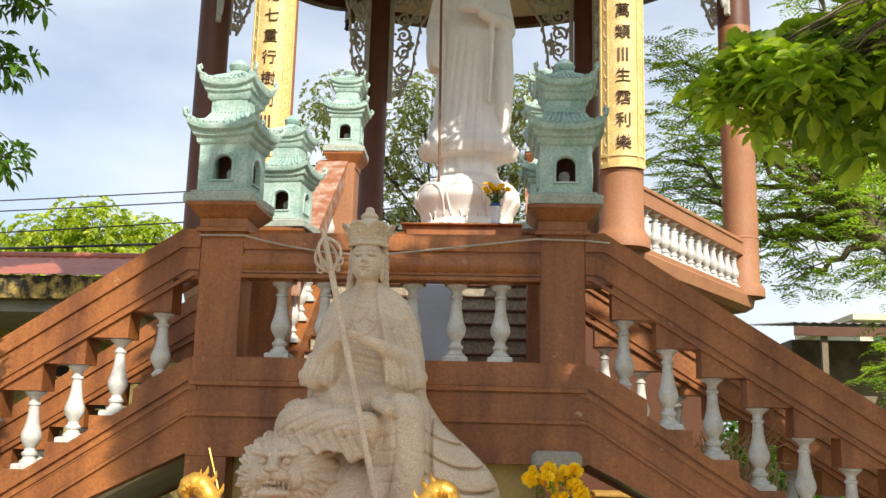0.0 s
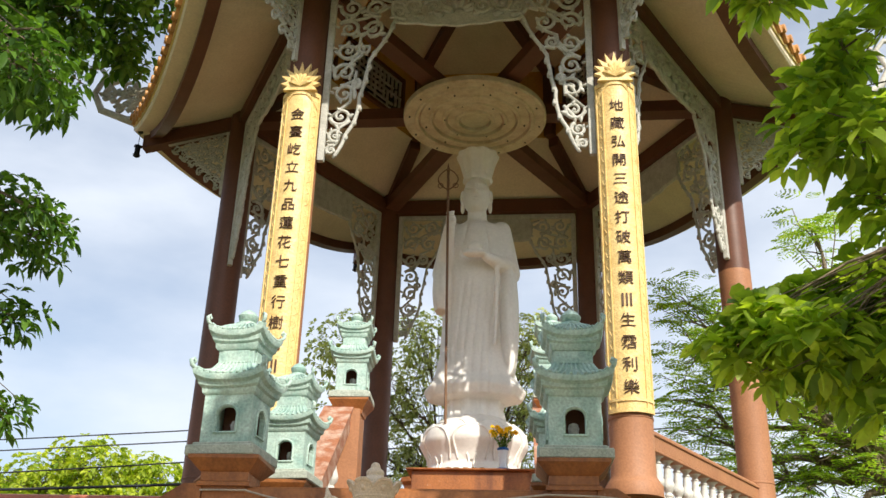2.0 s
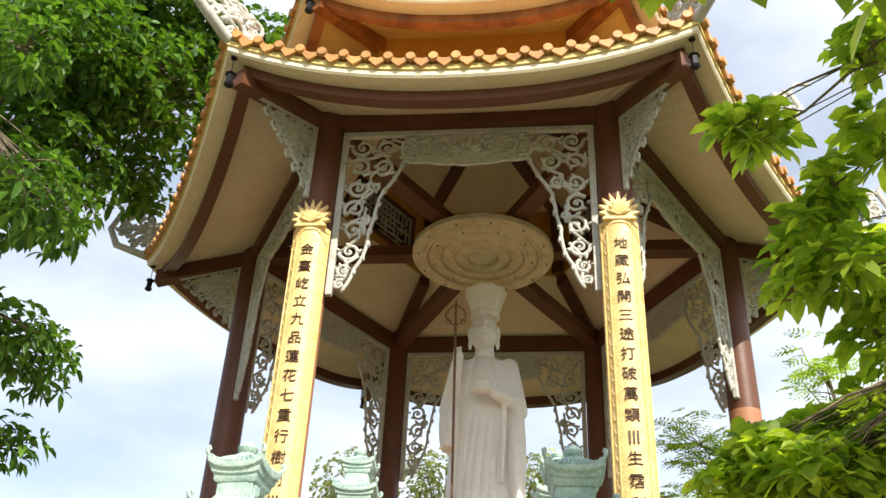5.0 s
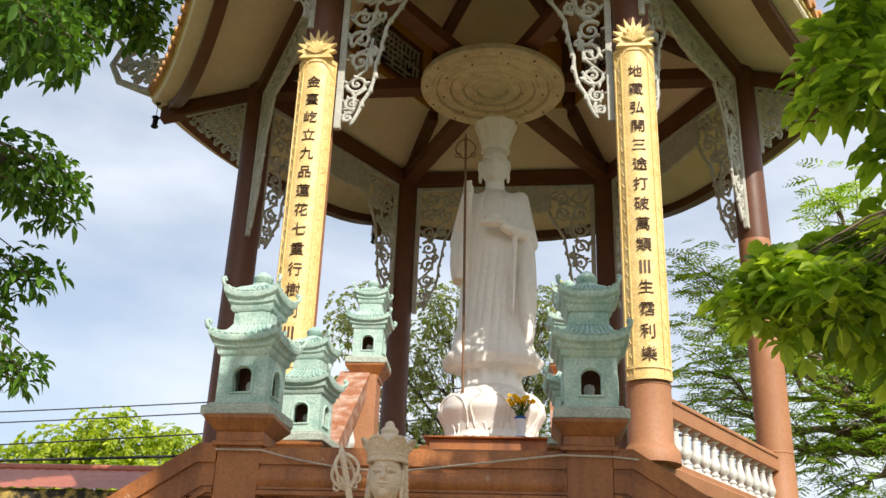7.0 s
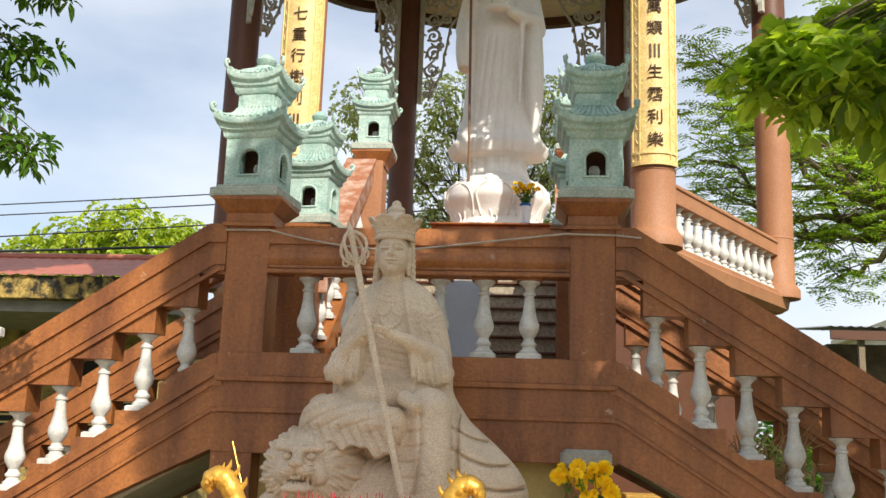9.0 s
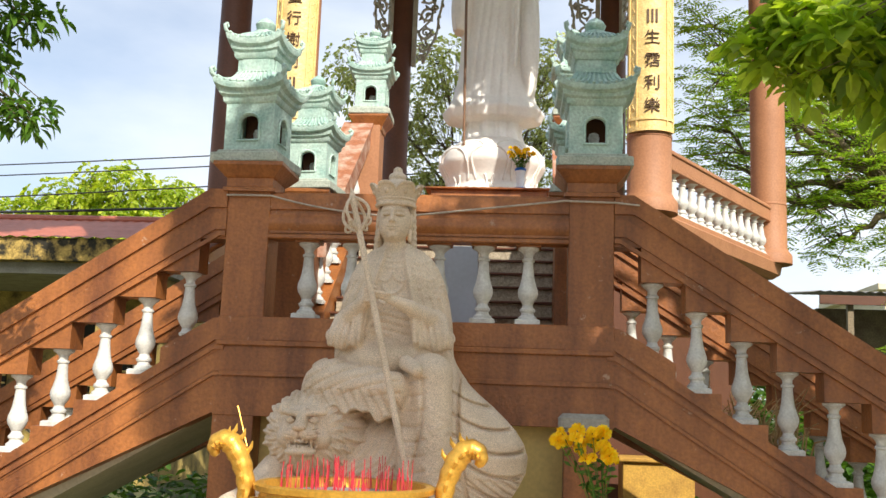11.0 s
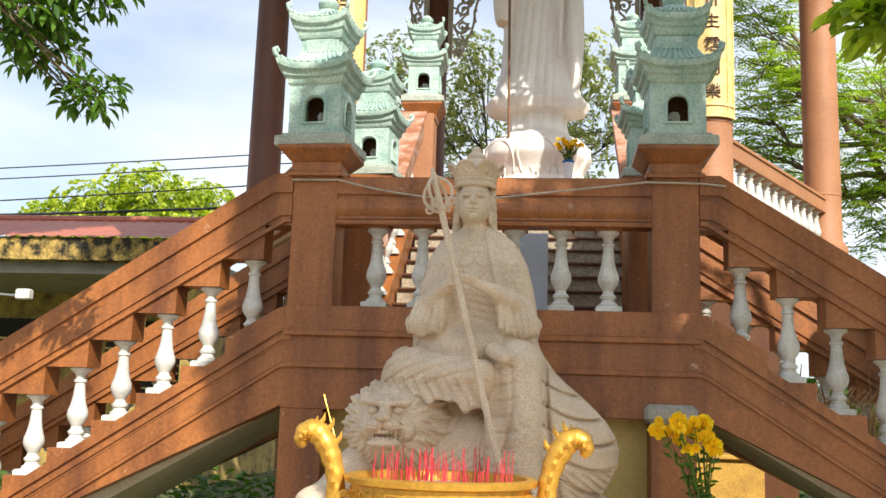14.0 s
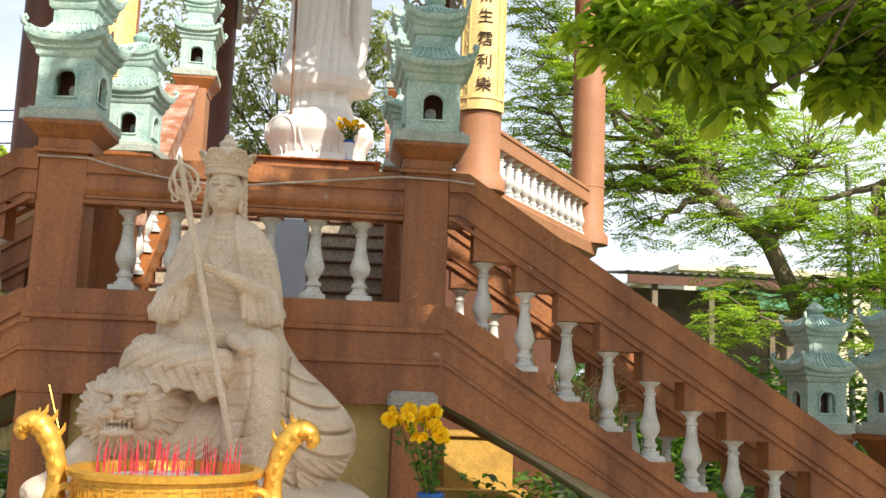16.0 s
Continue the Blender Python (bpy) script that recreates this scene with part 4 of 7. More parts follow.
# ceiling disc with rings and small bulbs
disc = empty("ceiling_disc", pose(0.12, YC - 0.24, 10.25) @ Matrix.Scale(0.98, 4), "round cream ceiling disc with raised rings and small bulbs", "ceiling disc")
prof = [(0.001, 0.0)]
for r in (0.28, 0.5, 0.72, 0.95):
    prof += [(r - 0.05, 0.0), (r - 0.035, 0.035), (r - 0.02, 0.035), (r - 0.012, -0.035), (r + 0.03, -0.035), (r + 0.045, 0.0)]
prof += [(1.12, 0.0), (1.15, -0.02), (1.18, 0.0), (1.18, 0.09), (1.12, 0.13), (0.3, 0.14), (0.001, 0.14)]
part("plate", Shape().lathe(prof, 64), disc_cream, disc, smooth=True)
part("hanger", Shape().lathe([(0.12, 0.01), (0.12, 0.2)], 12), dark_brown_tone, disc)
bulb = Shape().ball((0, 0, -0.03), 0.016, 6, 4).mesh("bulb", black_metal)
for r, n in ((0.5, 6), (0.83, 9), (1.08, 12)):
    for j in range(n):
        a = 2 * math.pi * (j + 0.3 * r) / n
        part("bulb", bulb, None, disc, at=pose(r * math.cos(a), r * math.sin(a), 0))

# ---- gold couplet signs on the front columns ----
def glyph(ch, size):
    cu = bpy.data.curves.new("glyph", "FONT")
    cu.body, cu.size, cu.align_x, cu.align_y = ch, size, "CENTER", "CENTER"
    cu.extrude, cu.resolution_u, cu.offset = 0.008, 3, -0.001
    ob = new("glyph", cu)
    bpy.context.view_layer.update()
    me = bpy.data.meshes.new_from_object(ob.evaluated_get(bpy.context.evaluated_depsgraph_get()))
    bpy.data.objects.remove(ob)
    return me


def couplet(k, text):
    rs, half = 0.262, 0.235
    z0, z1 = 4.49, 8.62
    cx, cy, _ = HEX @ Vector(hexp(R, k))
    ob = empty("couplet_sign", pose(cx, cy, 0), "tall gold painted couplet board with dark carved characters on the column", "sign", "couplet signs")
    a0, a1 = radians(-90 - 62), radians(-90 + 62)

    def shell(ra, rb, aa, ab, za, zb, n=18):
        s = Shape()
        rings = []
        for z in (za, zb):
            o = [(rb * math.cos(aa + (ab - aa) * i / n), rb * math.sin(aa + (ab - aa) * i / n), z) for i in range(n + 1)]
            i_ = [(ra * math.cos(ab - (ab - aa) * i / n), ra * math.sin(ab - (ab - aa) * i / n), z) for i in range(n + 1)]
            rings.append(o + i_)
        return s.rings(rings)

    part("board", shell(0.24, rs, a0, a1, z0, z1), gold, ob, smooth=True)
    for aa, ab in ((a0, a0 + 0.1), (a1 - 0.1, a1), (a0 + 0.42, a0 + 0.47), (a1 - 0.47, a1 - 0.42)):
        part("border", shell(0.25, rs + 0.012, aa, ab, z0, z1, 3), gold, ob)
    for za, zb in ((z0, z0 + 0.05), (z0 + 0.12, z0 + 0.15), (z1 - 0.06, z1)):
        part("border", shell(0.25, rs + 0.014, a0, a1, za, zb), gold, ob)
    for i in range(26):             # small relief sprays on the side strips
        for aa in (a0 + 0.26, a1 - 0.26):
            z = z0 + 0.25 + i * 0.155
            m = Matrix.Translation((rs * math.cos(aa), rs * math.sin(aa), z)) @ Matrix.Rotation(aa + math.pi / 2, 4, "Z")
            s = Shape()
            s.m = m
            s.tube([(-0.03, 0, -0.05), (0.02, 0, -0.01), (-0.01, 0, 0.05)], [0.004, 0.009, 0.004], 5)
            part("relief", s, gold, ob)
    star = []
    for j in range(21):             # flame crest
        a = math.pi * (-0.12 + 1.24 * j / 20)
        q = 0.25 + 0.05 * math.sin(a) if j % 2 == 0 else 0.165
        star.append((q * math.cos(a), z1 + 0.08 + q * 1.1 * math.sin(a)))
    part("crest_flame", Shape().prism(star, -rs - 0.03, -rs + 0.03), gold, ob)
    boss = Shape()
    for j in range(7):
        a = math.pi * (0.05 + 0.9 * j / 6)
        boss.tube([(0, -rs - 0.03, z1 + 0.05), (0.09 * math.cos(a), -rs - 0.05, z1 + 0.07 + 0.1 * math.sin(a)), (0.15 * math.cos(a), -rs - 0.035, z1 + 0.08 + 0.17 * math.sin(a))], [0.02, 0.032, 0.008], 6)
    part("crest_flower", boss, gold, ob, smooth=True)
    part("crest_arch", Shape().tube([(rs * math.cos(a0 + (a1 - a0) * t / 12), rs * math.sin(a0 + (a1 - a0) * t / 12), z1 - 0.28 + 0.26 * math.sin(math.pi * t / 12)) for t in range(13)], 0.02, 6), gold, ob)
    step = (z1 - 0.37 - z0 - 0.26) / (len(text) - 1)
    for i, ch in enumerate(text):
        z = z1 - 0.37 - i * step
        if ch == "-":               # unreadable: plain strokes
            s = Shape()
            for dx in (-0.045, 0.0, 0.045):
                s.box(dx - 0.01, dx + 0.01, -rs - 0.01, -rs + 0.02, z - 0.075, z + 0.075)
            part("character_bars", s, ink, ob)
            continue
        me = glyph(ch, 0.172)
        for v in me.vertices:
            x, y, d = v.co
            a = -math.pi / 2 + x / rs
            r = rs + 0.009 + d
            v.co = (r * math.cos(a), r * math.sin(a), z + y)
        me.materials.clear()
        me.materials.append(ink)
        part("character", me, ink, ob)
    return ob


couplet(5, "金臺屹立九品蓮花七重行樹列--")
couplet(0, "地藏弘開三途打破萬類-生霑利樂")


# ---- pagoda lanterns ----
def roof_tier(half, rise, z, top_half):
    """A square curved roof with stepped eaves, tile ribs and corner scrolls."""
    s = Shape()
    n = 8

    def ring(r, zz, lift):
        pts = []
        for side in range(4):
            for i in range(n):
                t = -1 + 2 * i / n
                q = (t, -1) if side == 0 else (1, t) if side == 1 else (-t, 1) if side == 2 else (-1, -t)
                pts.append((q[0] * r, q[1] * r, zz + lift * abs(t) ** 3))
        return pts

    s.rings([ring(half * 0.68, z - 0.045, 0), ring(half * 0.74, z - 0.03, 0), ring(half * 0.76, z, 0.01), ring(half * 0.84, z + 0.012, 0.02), ring(half * 0.86, z + 0.035, 0.035), ring(half * 0.97, z + 0.05, 0.055),
             ring(half, z + 0.07, 0.07), ring(half, z + 0.09, 0.075), ring(half * 0.8, z + 0.09 + rise * 0.22, 0.03), ring(half * 0.62, z + 0.09 + rise * 0.55, 0.01), ring(top_half, z + 0.09 + rise, 0)])
    ribs = Shape()
    m = 10
    for side in range(4):
        ribs.m = Matrix.Rotation(side * math.pi / 2, 4, "Z")
        for i in range(m):
            t = -0.86 + 1.72 * i / (m - 1)
            ribs.tube([(t * half * 1.0, -half * 1.0, z + 0.098 + 0.075 * abs(t) ** 3), (t * half * 0.8, -half * 0.8, z + 0.098 + rise * 0.22), (t * half * 0.62, -half * 0.62, z + 0.1 + rise * 0.55), (t * top_half, -top_half, z + 0.1 + rise)],
                      [half * 0.05, half * 0.046, half * 0.04, half * 0.022], 6)
    curls = Shape()
    d = half * 1.38
    curls.tube([(d * 0.55, 0, z + 0.09 + rise * 0.45), (d * 0.8, 0, z + 0.11 + rise * 0.18), (d * 0.95, 0, z + 0.14), (d * 1.03, 0, z + 0.165), (d * 1.06, 0, z + 0.2), (d * 1.0, 0, z + 0.215), (d * 0.965, 0, z + 0.195), (d * 0.99, 0, z + 0.18)],
               [half * 0.04, half * 0.055, half * 0.066, half * 0.068, half * 0.062, half * 0.055, half * 0.045, half * 0.03], 7)
    return s.mesh("roof", verdigris, True), ribs.mesh("tile_ribs", verdigris, "all"), curls.mesh("corner_scroll", verdigris, "all")


def lantern_body():
    """A box with an arched opening through each of its four sides, welded into one shell."""
    h, z0, z1, t = 0.18, 0.1, 0.47, 0.03
    wa, zb, zs = 0.066, 0.185, 0.31
    arch = [(wa * math.cos(math.pi * i / 8), zs + 0.058 * math.sin(math.pi * i / 8)) for i in range(9)]
    hole = [(wa, zb)] + arch + [(-wa, zb)]
    s = Shape()
    for side in range(4):
        s.m = Matrix.Rotation(side * math.pi / 2, 4, "Z")
        for y, hh in ((-h, h), (-h + t, h - t)):
            outer = [(hh, z0), (hh, 0.27), (hh, 0.36), (hh, z1), (hh * 0.5, z1), (0, z1), (-hh * 0.5, z1), (-hh, z1), (-hh, 0.36), (-hh, 0.27), (-hh, z0)]
            v = [(x, y, z) for x, z in outer + hole]
            s.add(v, [(i, (i + 1) % 11, 11 + (i + 1) % 11, 11 + i) for i in range(11)])
        v = [(x, -h, z) for x, z in hole] + [(x, -h + t, z) for x, z in hole]
        s.add(v, [(i, (i + 1) % 11, 11 + (i + 1) % 11, 11 + i) for i in range(11)])
    s.m = Matrix()
    s.add([(-h, -h, z1), (h, -h, z1), (h, h, z1), (-h, h, z1)], [(0, 1, 2, 3)])
    me = s.mesh("body", verdigris)
    b = bmesh.new()
    b.from_mesh(me)
    bmesh.ops.remove_doubles(b, verts=b.verts, dist=0.0005)
    bmesh.ops.recalc_face_normals(b, faces=b.faces)
    b.to_mesh(me)
    b.free()
    f = Shape()
    path = [(wa + 0.012, -h - 0.004, zb - 0.01)] + [(x * 1.2, -h - 0.004, zs + (z - zs) * 1.2) for x, z in arch] + [(-wa - 0.012, -h - 0.004, zb - 0.01), (wa + 0.012, -h - 0.004, zb - 0.01)]
    f.tube(path, 0.011, 5)
    return me, f.mesh("window_frame", verdigris)


lan_body, lan_frame = lantern_body()
LAN_TALL = Matrix.Diagonal((1, 1, 0.962, 1))
LAN = {
    "slab": Shape().box(-0.25, 0.25, -0.25, 0.25, 0.0, 0.075, 0.008).box(-0.215, 0.215, -0.215, 0.215, 0.07, 0.1, 0.006).mesh("slab", verdigris_slab),
    "body": lan_body,
    "upper_body": Shape().square_rings([(0.15, 0.66), (0.135, 0.7), (0.135, 0.83), (0.15, 0.86)]).box(-0.1, 0.1, -0.143, 0.143, 0.715, 0.81).box(-0.143, 0.143, -0.1, 0.1, 0.715, 0.81).mesh("upper_body", verdigris),
    "finial": Shape().lathe([(0.09, 1.04), (0.085, 1.07), (0.05, 1.085), (0.07, 1.1), (0.078, 1.13), (0.05, 1.165), (0.012, 1.19)], 10).mesh("finial", verdigris, True),
    "floor": Shape().box(-0.15, 0.15, -0.15, 0.15, 0.1, 0.11).box(-0.145, 0.145, 0.105, 0.145, 0.11, 0.46).mesh("lining", dark_brown_tone),
    "lamp": Shape().lathe([(0.02, 0.11), (0.035, 0.15), (0.02, 0.2), (0.035, 0.24), (0.04, 0.27), (0.03, 0.3), (0.005, 0.31)], 10).mesh("bulb", bell_white, True),
}
tier1, tier2 = roof_tier(0.268, 0.12, 0.5, 0.14), roof_tier(0.214, 0.1, 0.86, 0.06)
LANTERN_LABEL = "pale green two-tiered pagoda lantern"


def pagoda_lantern(m, note):
    ob = empty("pagoda_lantern", m @ LAN_TALL, LANTERN_LABEL + " " + note, "lantern", "pagoda lanterns")
    part("slab", LAN["slab"], None, ob)
    body = part("body", LAN["body"], None, ob)
    for j in range(4):
        part("window_frame", lan_frame, None, body, at=pose(0, 0, 0, 0, 0, 90 * j))
    part("lining", LAN["floor"], None, body)
    part("bulb", LAN["lamp"], None, body, "dusty white lamp inside")
    part("upper_body", LAN["upper_body"], None, ob)
    for t in (tier1, tier2):
        r = part("roof", t[0], None, ob)
        part("tile_ribs", t[1], None, r)
        for j in range(4):
            part("corner_scroll", t[2], None, r, at=pose(0, 0, 0, 0, 0, 45 + 90 * j))
    part("finial", LAN["finial"], None, ob)
    return ob


for sx in (-1, 1):
    turn = -6 if sx < 0 else 1
    pagoda_lantern(pose(sx * 1.2, 0.22, 3.196, 0, 0, turn), "on the front landing post")
    pagoda_lantern(pose(-1.0 if sx < 0 else 1.13, 1.14, 3.226, 0, 0, turn) @ Matrix.Scale(0.87, 4), "on the rear landing post")
    pagoda_lantern(pose(-0.88 if sx < 0 else 1.16, 3.05, 4.431, 0, 0, 2) @ Matrix.Scale(0.84, 4), "on the upper stair post")
    pagoda_lantern(pose(sx * NEWEL_X, 0.16, 1.371, 0, 0, 3) @ Matrix.Scale(0.86, 4), "on the front newel post")
    pagoda_lantern(pose(sx * (NEWEL_X + 0.08), 1.55, 1.321, 0, 0, 3) @ Matrix.Scale(0.95, 4), "on the rear newel post")


# ---- white standing statue on a lotus ----
ped = empty("lotus_pedestal", pose(0.17, YC, 0), "white carved double lotus pedestal", "pedestal")
part("base_block", Shape().lathe([(1.05, FLOOR), (1.05, 4.32), (1.1, 4.36), (1.1, 4.42)], 6, turn=radians(-30)), paint, ped, "brown painted hexagonal base")


BOWL_Z = [4.42, 4.52, 4.64, 4.78, 4.95, 5.1, 5.2, 5.28, 5.34]
BOWL_R = [0.64, 0.65, 0.6, 0.64, 0.735, 0.725, 0.64, 0.52, 0.42]


def lotus_petal(width, z0, z1, lift):
    """A broad petal lying on the bowl, with a raised rim; width in radians."""
    def at(a, z, out):
        r = float(np.interp(z, BOWL_Z, BOWL_R)) + out
        return (r * math.sin(a), -r * math.cos(a), z)

    def half(t):
        return width * (0.8 + 0.4 * t - 0.2 * t * t) * math.sqrt(max(0.0, 1 - max(0.0, (t - 0.35) / 0.65) ** 2.6))

    s = Shape()
    rows = [[at(half(j / 12) * i / 5, z0 + (z1 - z0) * j / 12 - 0.03 * (i / 5) ** 2 * (j / 12), lift + 0.016 * (1 - (i / 5) ** 2) * math.sin(math.pi * (0.12 + 0.8 * j / 12))) for i in range(-5, 6)] for j in range(13)]
    v = [p for r in rows for p in r]
    s.add(v, [(a, a + 1, a + 12, a + 11) for j in range(12) for a in range(j * 11, j * 11 + 10)])
    rim = [r[0] for r in rows] + [r[-1] for r in reversed(rows[:-1])]
    s.tube([(x * 1.006, y * 1.006, z) for x, y, z in rim], 0.018, 6)
    return s


pet_up = lotus_petal(0.37, 4.66, 5.16, 0.022).mesh("petal", white_stone, "all")
pet_back = lotus_petal(0.37, 4.7, 5.26, 0.006).mesh("petal", white_stone, "all")
pet_low = lotus_petal(0.37, 4.74, 4.45, 0.022).mesh("petal", white_stone, "all")
part("core", Shape().lathe(list(zip(BOWL_R, BOWL_Z)), 48), white_stone, ped, smooth=True)
part("foot_ring", Shape().lathe([(0.7, 4.42), (0.71, 4.43), (0.7, 4.45), (0.56, 4.47)], 40), white_stone, ped, smooth=True)
for j in range(8):
    part("petal", pet_up, None, ped, at=pose(0, 0, 0, 0, 0, 45 * j))
    part("petal", pet_back, None, ped, at=pose(0, 0, 0, 0, 0, 45 * j + 22.5))
    part("petal", pet_low, None, ped, at=pose(0, 0, 0, 0, 0, 45 * j + 22.5))


def head_field(P, c, s):
    """A calm face with lowered lids and long ears; half width 0.1 at scale 1."""
    u = (P - np.array(c, np.float32)) / s
    x, y, z = u[..., 0], u[..., 1], u[..., 2]
    ax, front_ = np.abs(x), (y < 0)
    d = ell(u, (0, 0, 0.0), (0.102, 0.112, 0.145))
    d = smin(d, ell(u, (0, -0.02, -0.06), (0.084, 0.09, 0.088)), 0.03)
    d = d + 0.013 * np.exp(-(((ax - 0.043) / 0.03) ** 2) - ((z - 0.026) / 0.02) ** 2) * front_
    d = d - 0.006 * np.exp(-(((z - 0.056 + 3.2 * (ax - 0.042) ** 2) / 0.007) ** 2) - ((ax - 0.045) / 0.035) ** 2) * front_
    d = smin(d, cone(u, (0, -0.112, 0.05), (0, -0.134, -0.018), 0.008, 0.016), 0.01)
    for sx in (-1, 1):
        d = smin(d, ell(u, (sx * 0.044, -0.097, 0.02), (0.031, 0.018, 0.015)), 0.004)
        d = smin(d, ell(u, (sx * 0.014, -0.12, -0.024), (0.011, 0.012, 0.009)), 0.004)
        d = smin(d, ell(u, (sx * 0.106, 0.005, -0.01), (0.016, 0.034, 0.056)), 0.004)
        d = smin(d, ell(u, (sx * 0.102, 0.0, -0.095), (0.015, 0.02, 0.05)), 0.004)
    d = d + 0.008 * np.exp(-(((z - 0.012 - 3 * (ax - 0.044) ** 2) / 0.0045) ** 2) - ((ax - 0.044) / 0.028) ** 4) * front_
    d = smin(d, ell(u, (0, -0.108, -0.058), (0.03, 0.016, 0.009)), 0.004)
    d = smin(d, ell(u, (0, -0.105, -0.073), (0.024, 0.016, 0.009)), 0.004)
    d = d + 0.008 * np.exp(-(((z + 0.065 - 2 * x * x) / 0.004) ** 2) - (x / 0.034) ** 4) * front_
    d = smin(d, ell(u, (0, -0.08, -0.112), (0.032, 0.03, 0.026)), 0.015)
    return d * s


def carved_parts(name, fields, mat):
    """One mesh from several fields, each with its own bounds and fineness."""
    vs, fs, o = [], [], 0
    for fn, lo, hi, step in fields:
        v, f = carve(fn, lo, hi, step)
        vs.append(v)
        fs.append(f + o)
        o += len(v)
    me = arrays_mesh(name, np.concatenate(vs), np.concatenate(fs), mat)
    me.polygons.foreach_set("use_smooth", np.ones(len(me.polygons), bool))
    return me


def standing(P):
    x, y, z = P[..., 0], P[..., 1], P[..., 2]
    ang = np.arctan2(y, x)
    zz = [5.1, 5.25, 5.5, 5.6, 5.64, 5.78, 5.95, 6.3, 6.8, 7.2, 7.6, 8.0, 8.25, 8.4, 8.5, 8.58]
    ww = [0.55, 0.48, 0.4, 0.42, 0.67, 0.74, 0.61, 0.53, 0.5, 0.5, 0.5, 0.5, 0.46, 0.37, 0.2, 0.1]
    w = np.interp(z, zz, ww)
    flare = np.clip((6.6 - z) / 0.9, 0, 1)
    r = np.sqrt(x ** 2 + (y * 1.42) ** 2)
    d = (r - w - 0.03 * flare * np.sin(ang * 9)) * 0.62
    # long folds of the robe
    for k, (a, b) in enumerate(((-0.3, -0.12), (-0.18, -0.02), (-0.05, 0.1), (0.08, 0.2), (0.2, 0.3), (-0.38, -0.34))):
        line = x - (a + (b - a) * np.clip((z - 5.7) / 2.0, 0, 1) ** 1.4)
        d = d + 0.02 * np.exp(-((line / 0.018) ** 2)) * (y < 0) * np.clip((7.55 - z) * 3, 0, 1)
    d = np.maximum(np.maximum(d, 5.02 - z), z - 8.56)
    # wide sleeves, the left one falling far
    for sx, zl in ((-1, 6.95), (1, 5.95)):
        d = smin(d, cone(P, (sx * 0.38, 0.0, 8.36), (sx * 0.5, -0.08, 7.6), 0.15, 0.17), 0.06)
        sl = ell(P, (sx * 0.5, -0.16, (zl + 7.7) / 2), (0.14, 0.24, (8.0 - zl) / 2))
        sl = sl + 0.012 * np.sin(ang * 30 + z * 2)
        d = smin(d, np.maximum(sl, zl - z), 0.025)
    d = smin(d, cone(P, (-0.5, -0.15, 7.7), (-0.39, -0.52, 8.18), 0.14, 0.085), 0.03)
    d = smin(d, ell(P, (-0.37, -0.53, 8.3), (0.08, 0.09, 0.11)), 0.015)
    for k in range(4):
        d = np.minimum(d, cone(P, (-0.43, -0.6, 8.24 + 0.05 * k), (-0.32, -0.62, 8.25 + 0.05 * k), 0.024, 0.02))
    d = smin(d, cone(P, (0.5, -0.2, 7.66), (0.18, -0.55, 7.68), 0.14, 0.075), 0.02)
    d = smin(d, ell(P, (0.0, -0.6, 7.72), (0.19, 0.1, 0.055)), 0.01)
    d = np.minimum(d, np.maximum(ell(P, (0.0, -0.6, 7.82), (0.125, 0.11, 0.09)), z - 7.86))
    d = np.minimum(d, ell(P, (0.0, -0.6, 7.86), (0.085, 0.075, 0.06)))
    # hanging front of the left sleeve and the crossed collar
    d = smin(d, cone(P, (0.33, -0.42, 7.65), (0.3, -0.36, 6.4), 0.04, 0.03), 0.03)
    for sx in (-1, 1):
        line = sx * x - 0.11 - 0.16 * (8.5 - z)
        d = d + 0.022 * np.exp(-((line / 0.014) ** 2)) * (z > 7.75) * (z < 8.6) * (y < 0)
    return smin(d, cone(P, (0, 0, 8.4), (0, -0.02, 8.62), 0.16, 0.14), 0.05)


def standing_head(P):
    x, y, z = P[..., 0], P[..., 1], P[..., 2]
    ang = np.arctan2(y, x)
    head = head_field(P, (-0.01, -0.08, 8.94), 2.12)
    hat_w = np.interp(z, [9.2, 9.23, 9.27, 9.31, 9.52, 9.68, 9.72], [0.218, 0.228, 0.228, 0.215, 0.27, 0.335, 0.325])
    hat = np.maximum(np.maximum((np.sqrt(x ** 2 + (y + 0.03) ** 2) - hat_w - 0.012 * np.cos(ang * 10)) * 0.85, 9.2 - z), z - 9.7)
    return np.minimum(np.minimum(head, hat), cone(P, (0, 0, 8.45), (0, -0.03, 8.8), 0.16, 0.14))


me = carved_parts("standing_statue", [(standing, (-0.85, -0.85, 5.0), (0.85, 0.7, 8.95), 0.022), (standing_head, (-0.4, -0.46, 8.4), (0.4, 0.4, 9.76), 0.0105)], white_stone)
ob = tagged(part("standing_statue", me, None), "tall white marble standing statue in robes holding a bowl", "statue")
ob.matrix_world = pose(0.17, YC, 0)


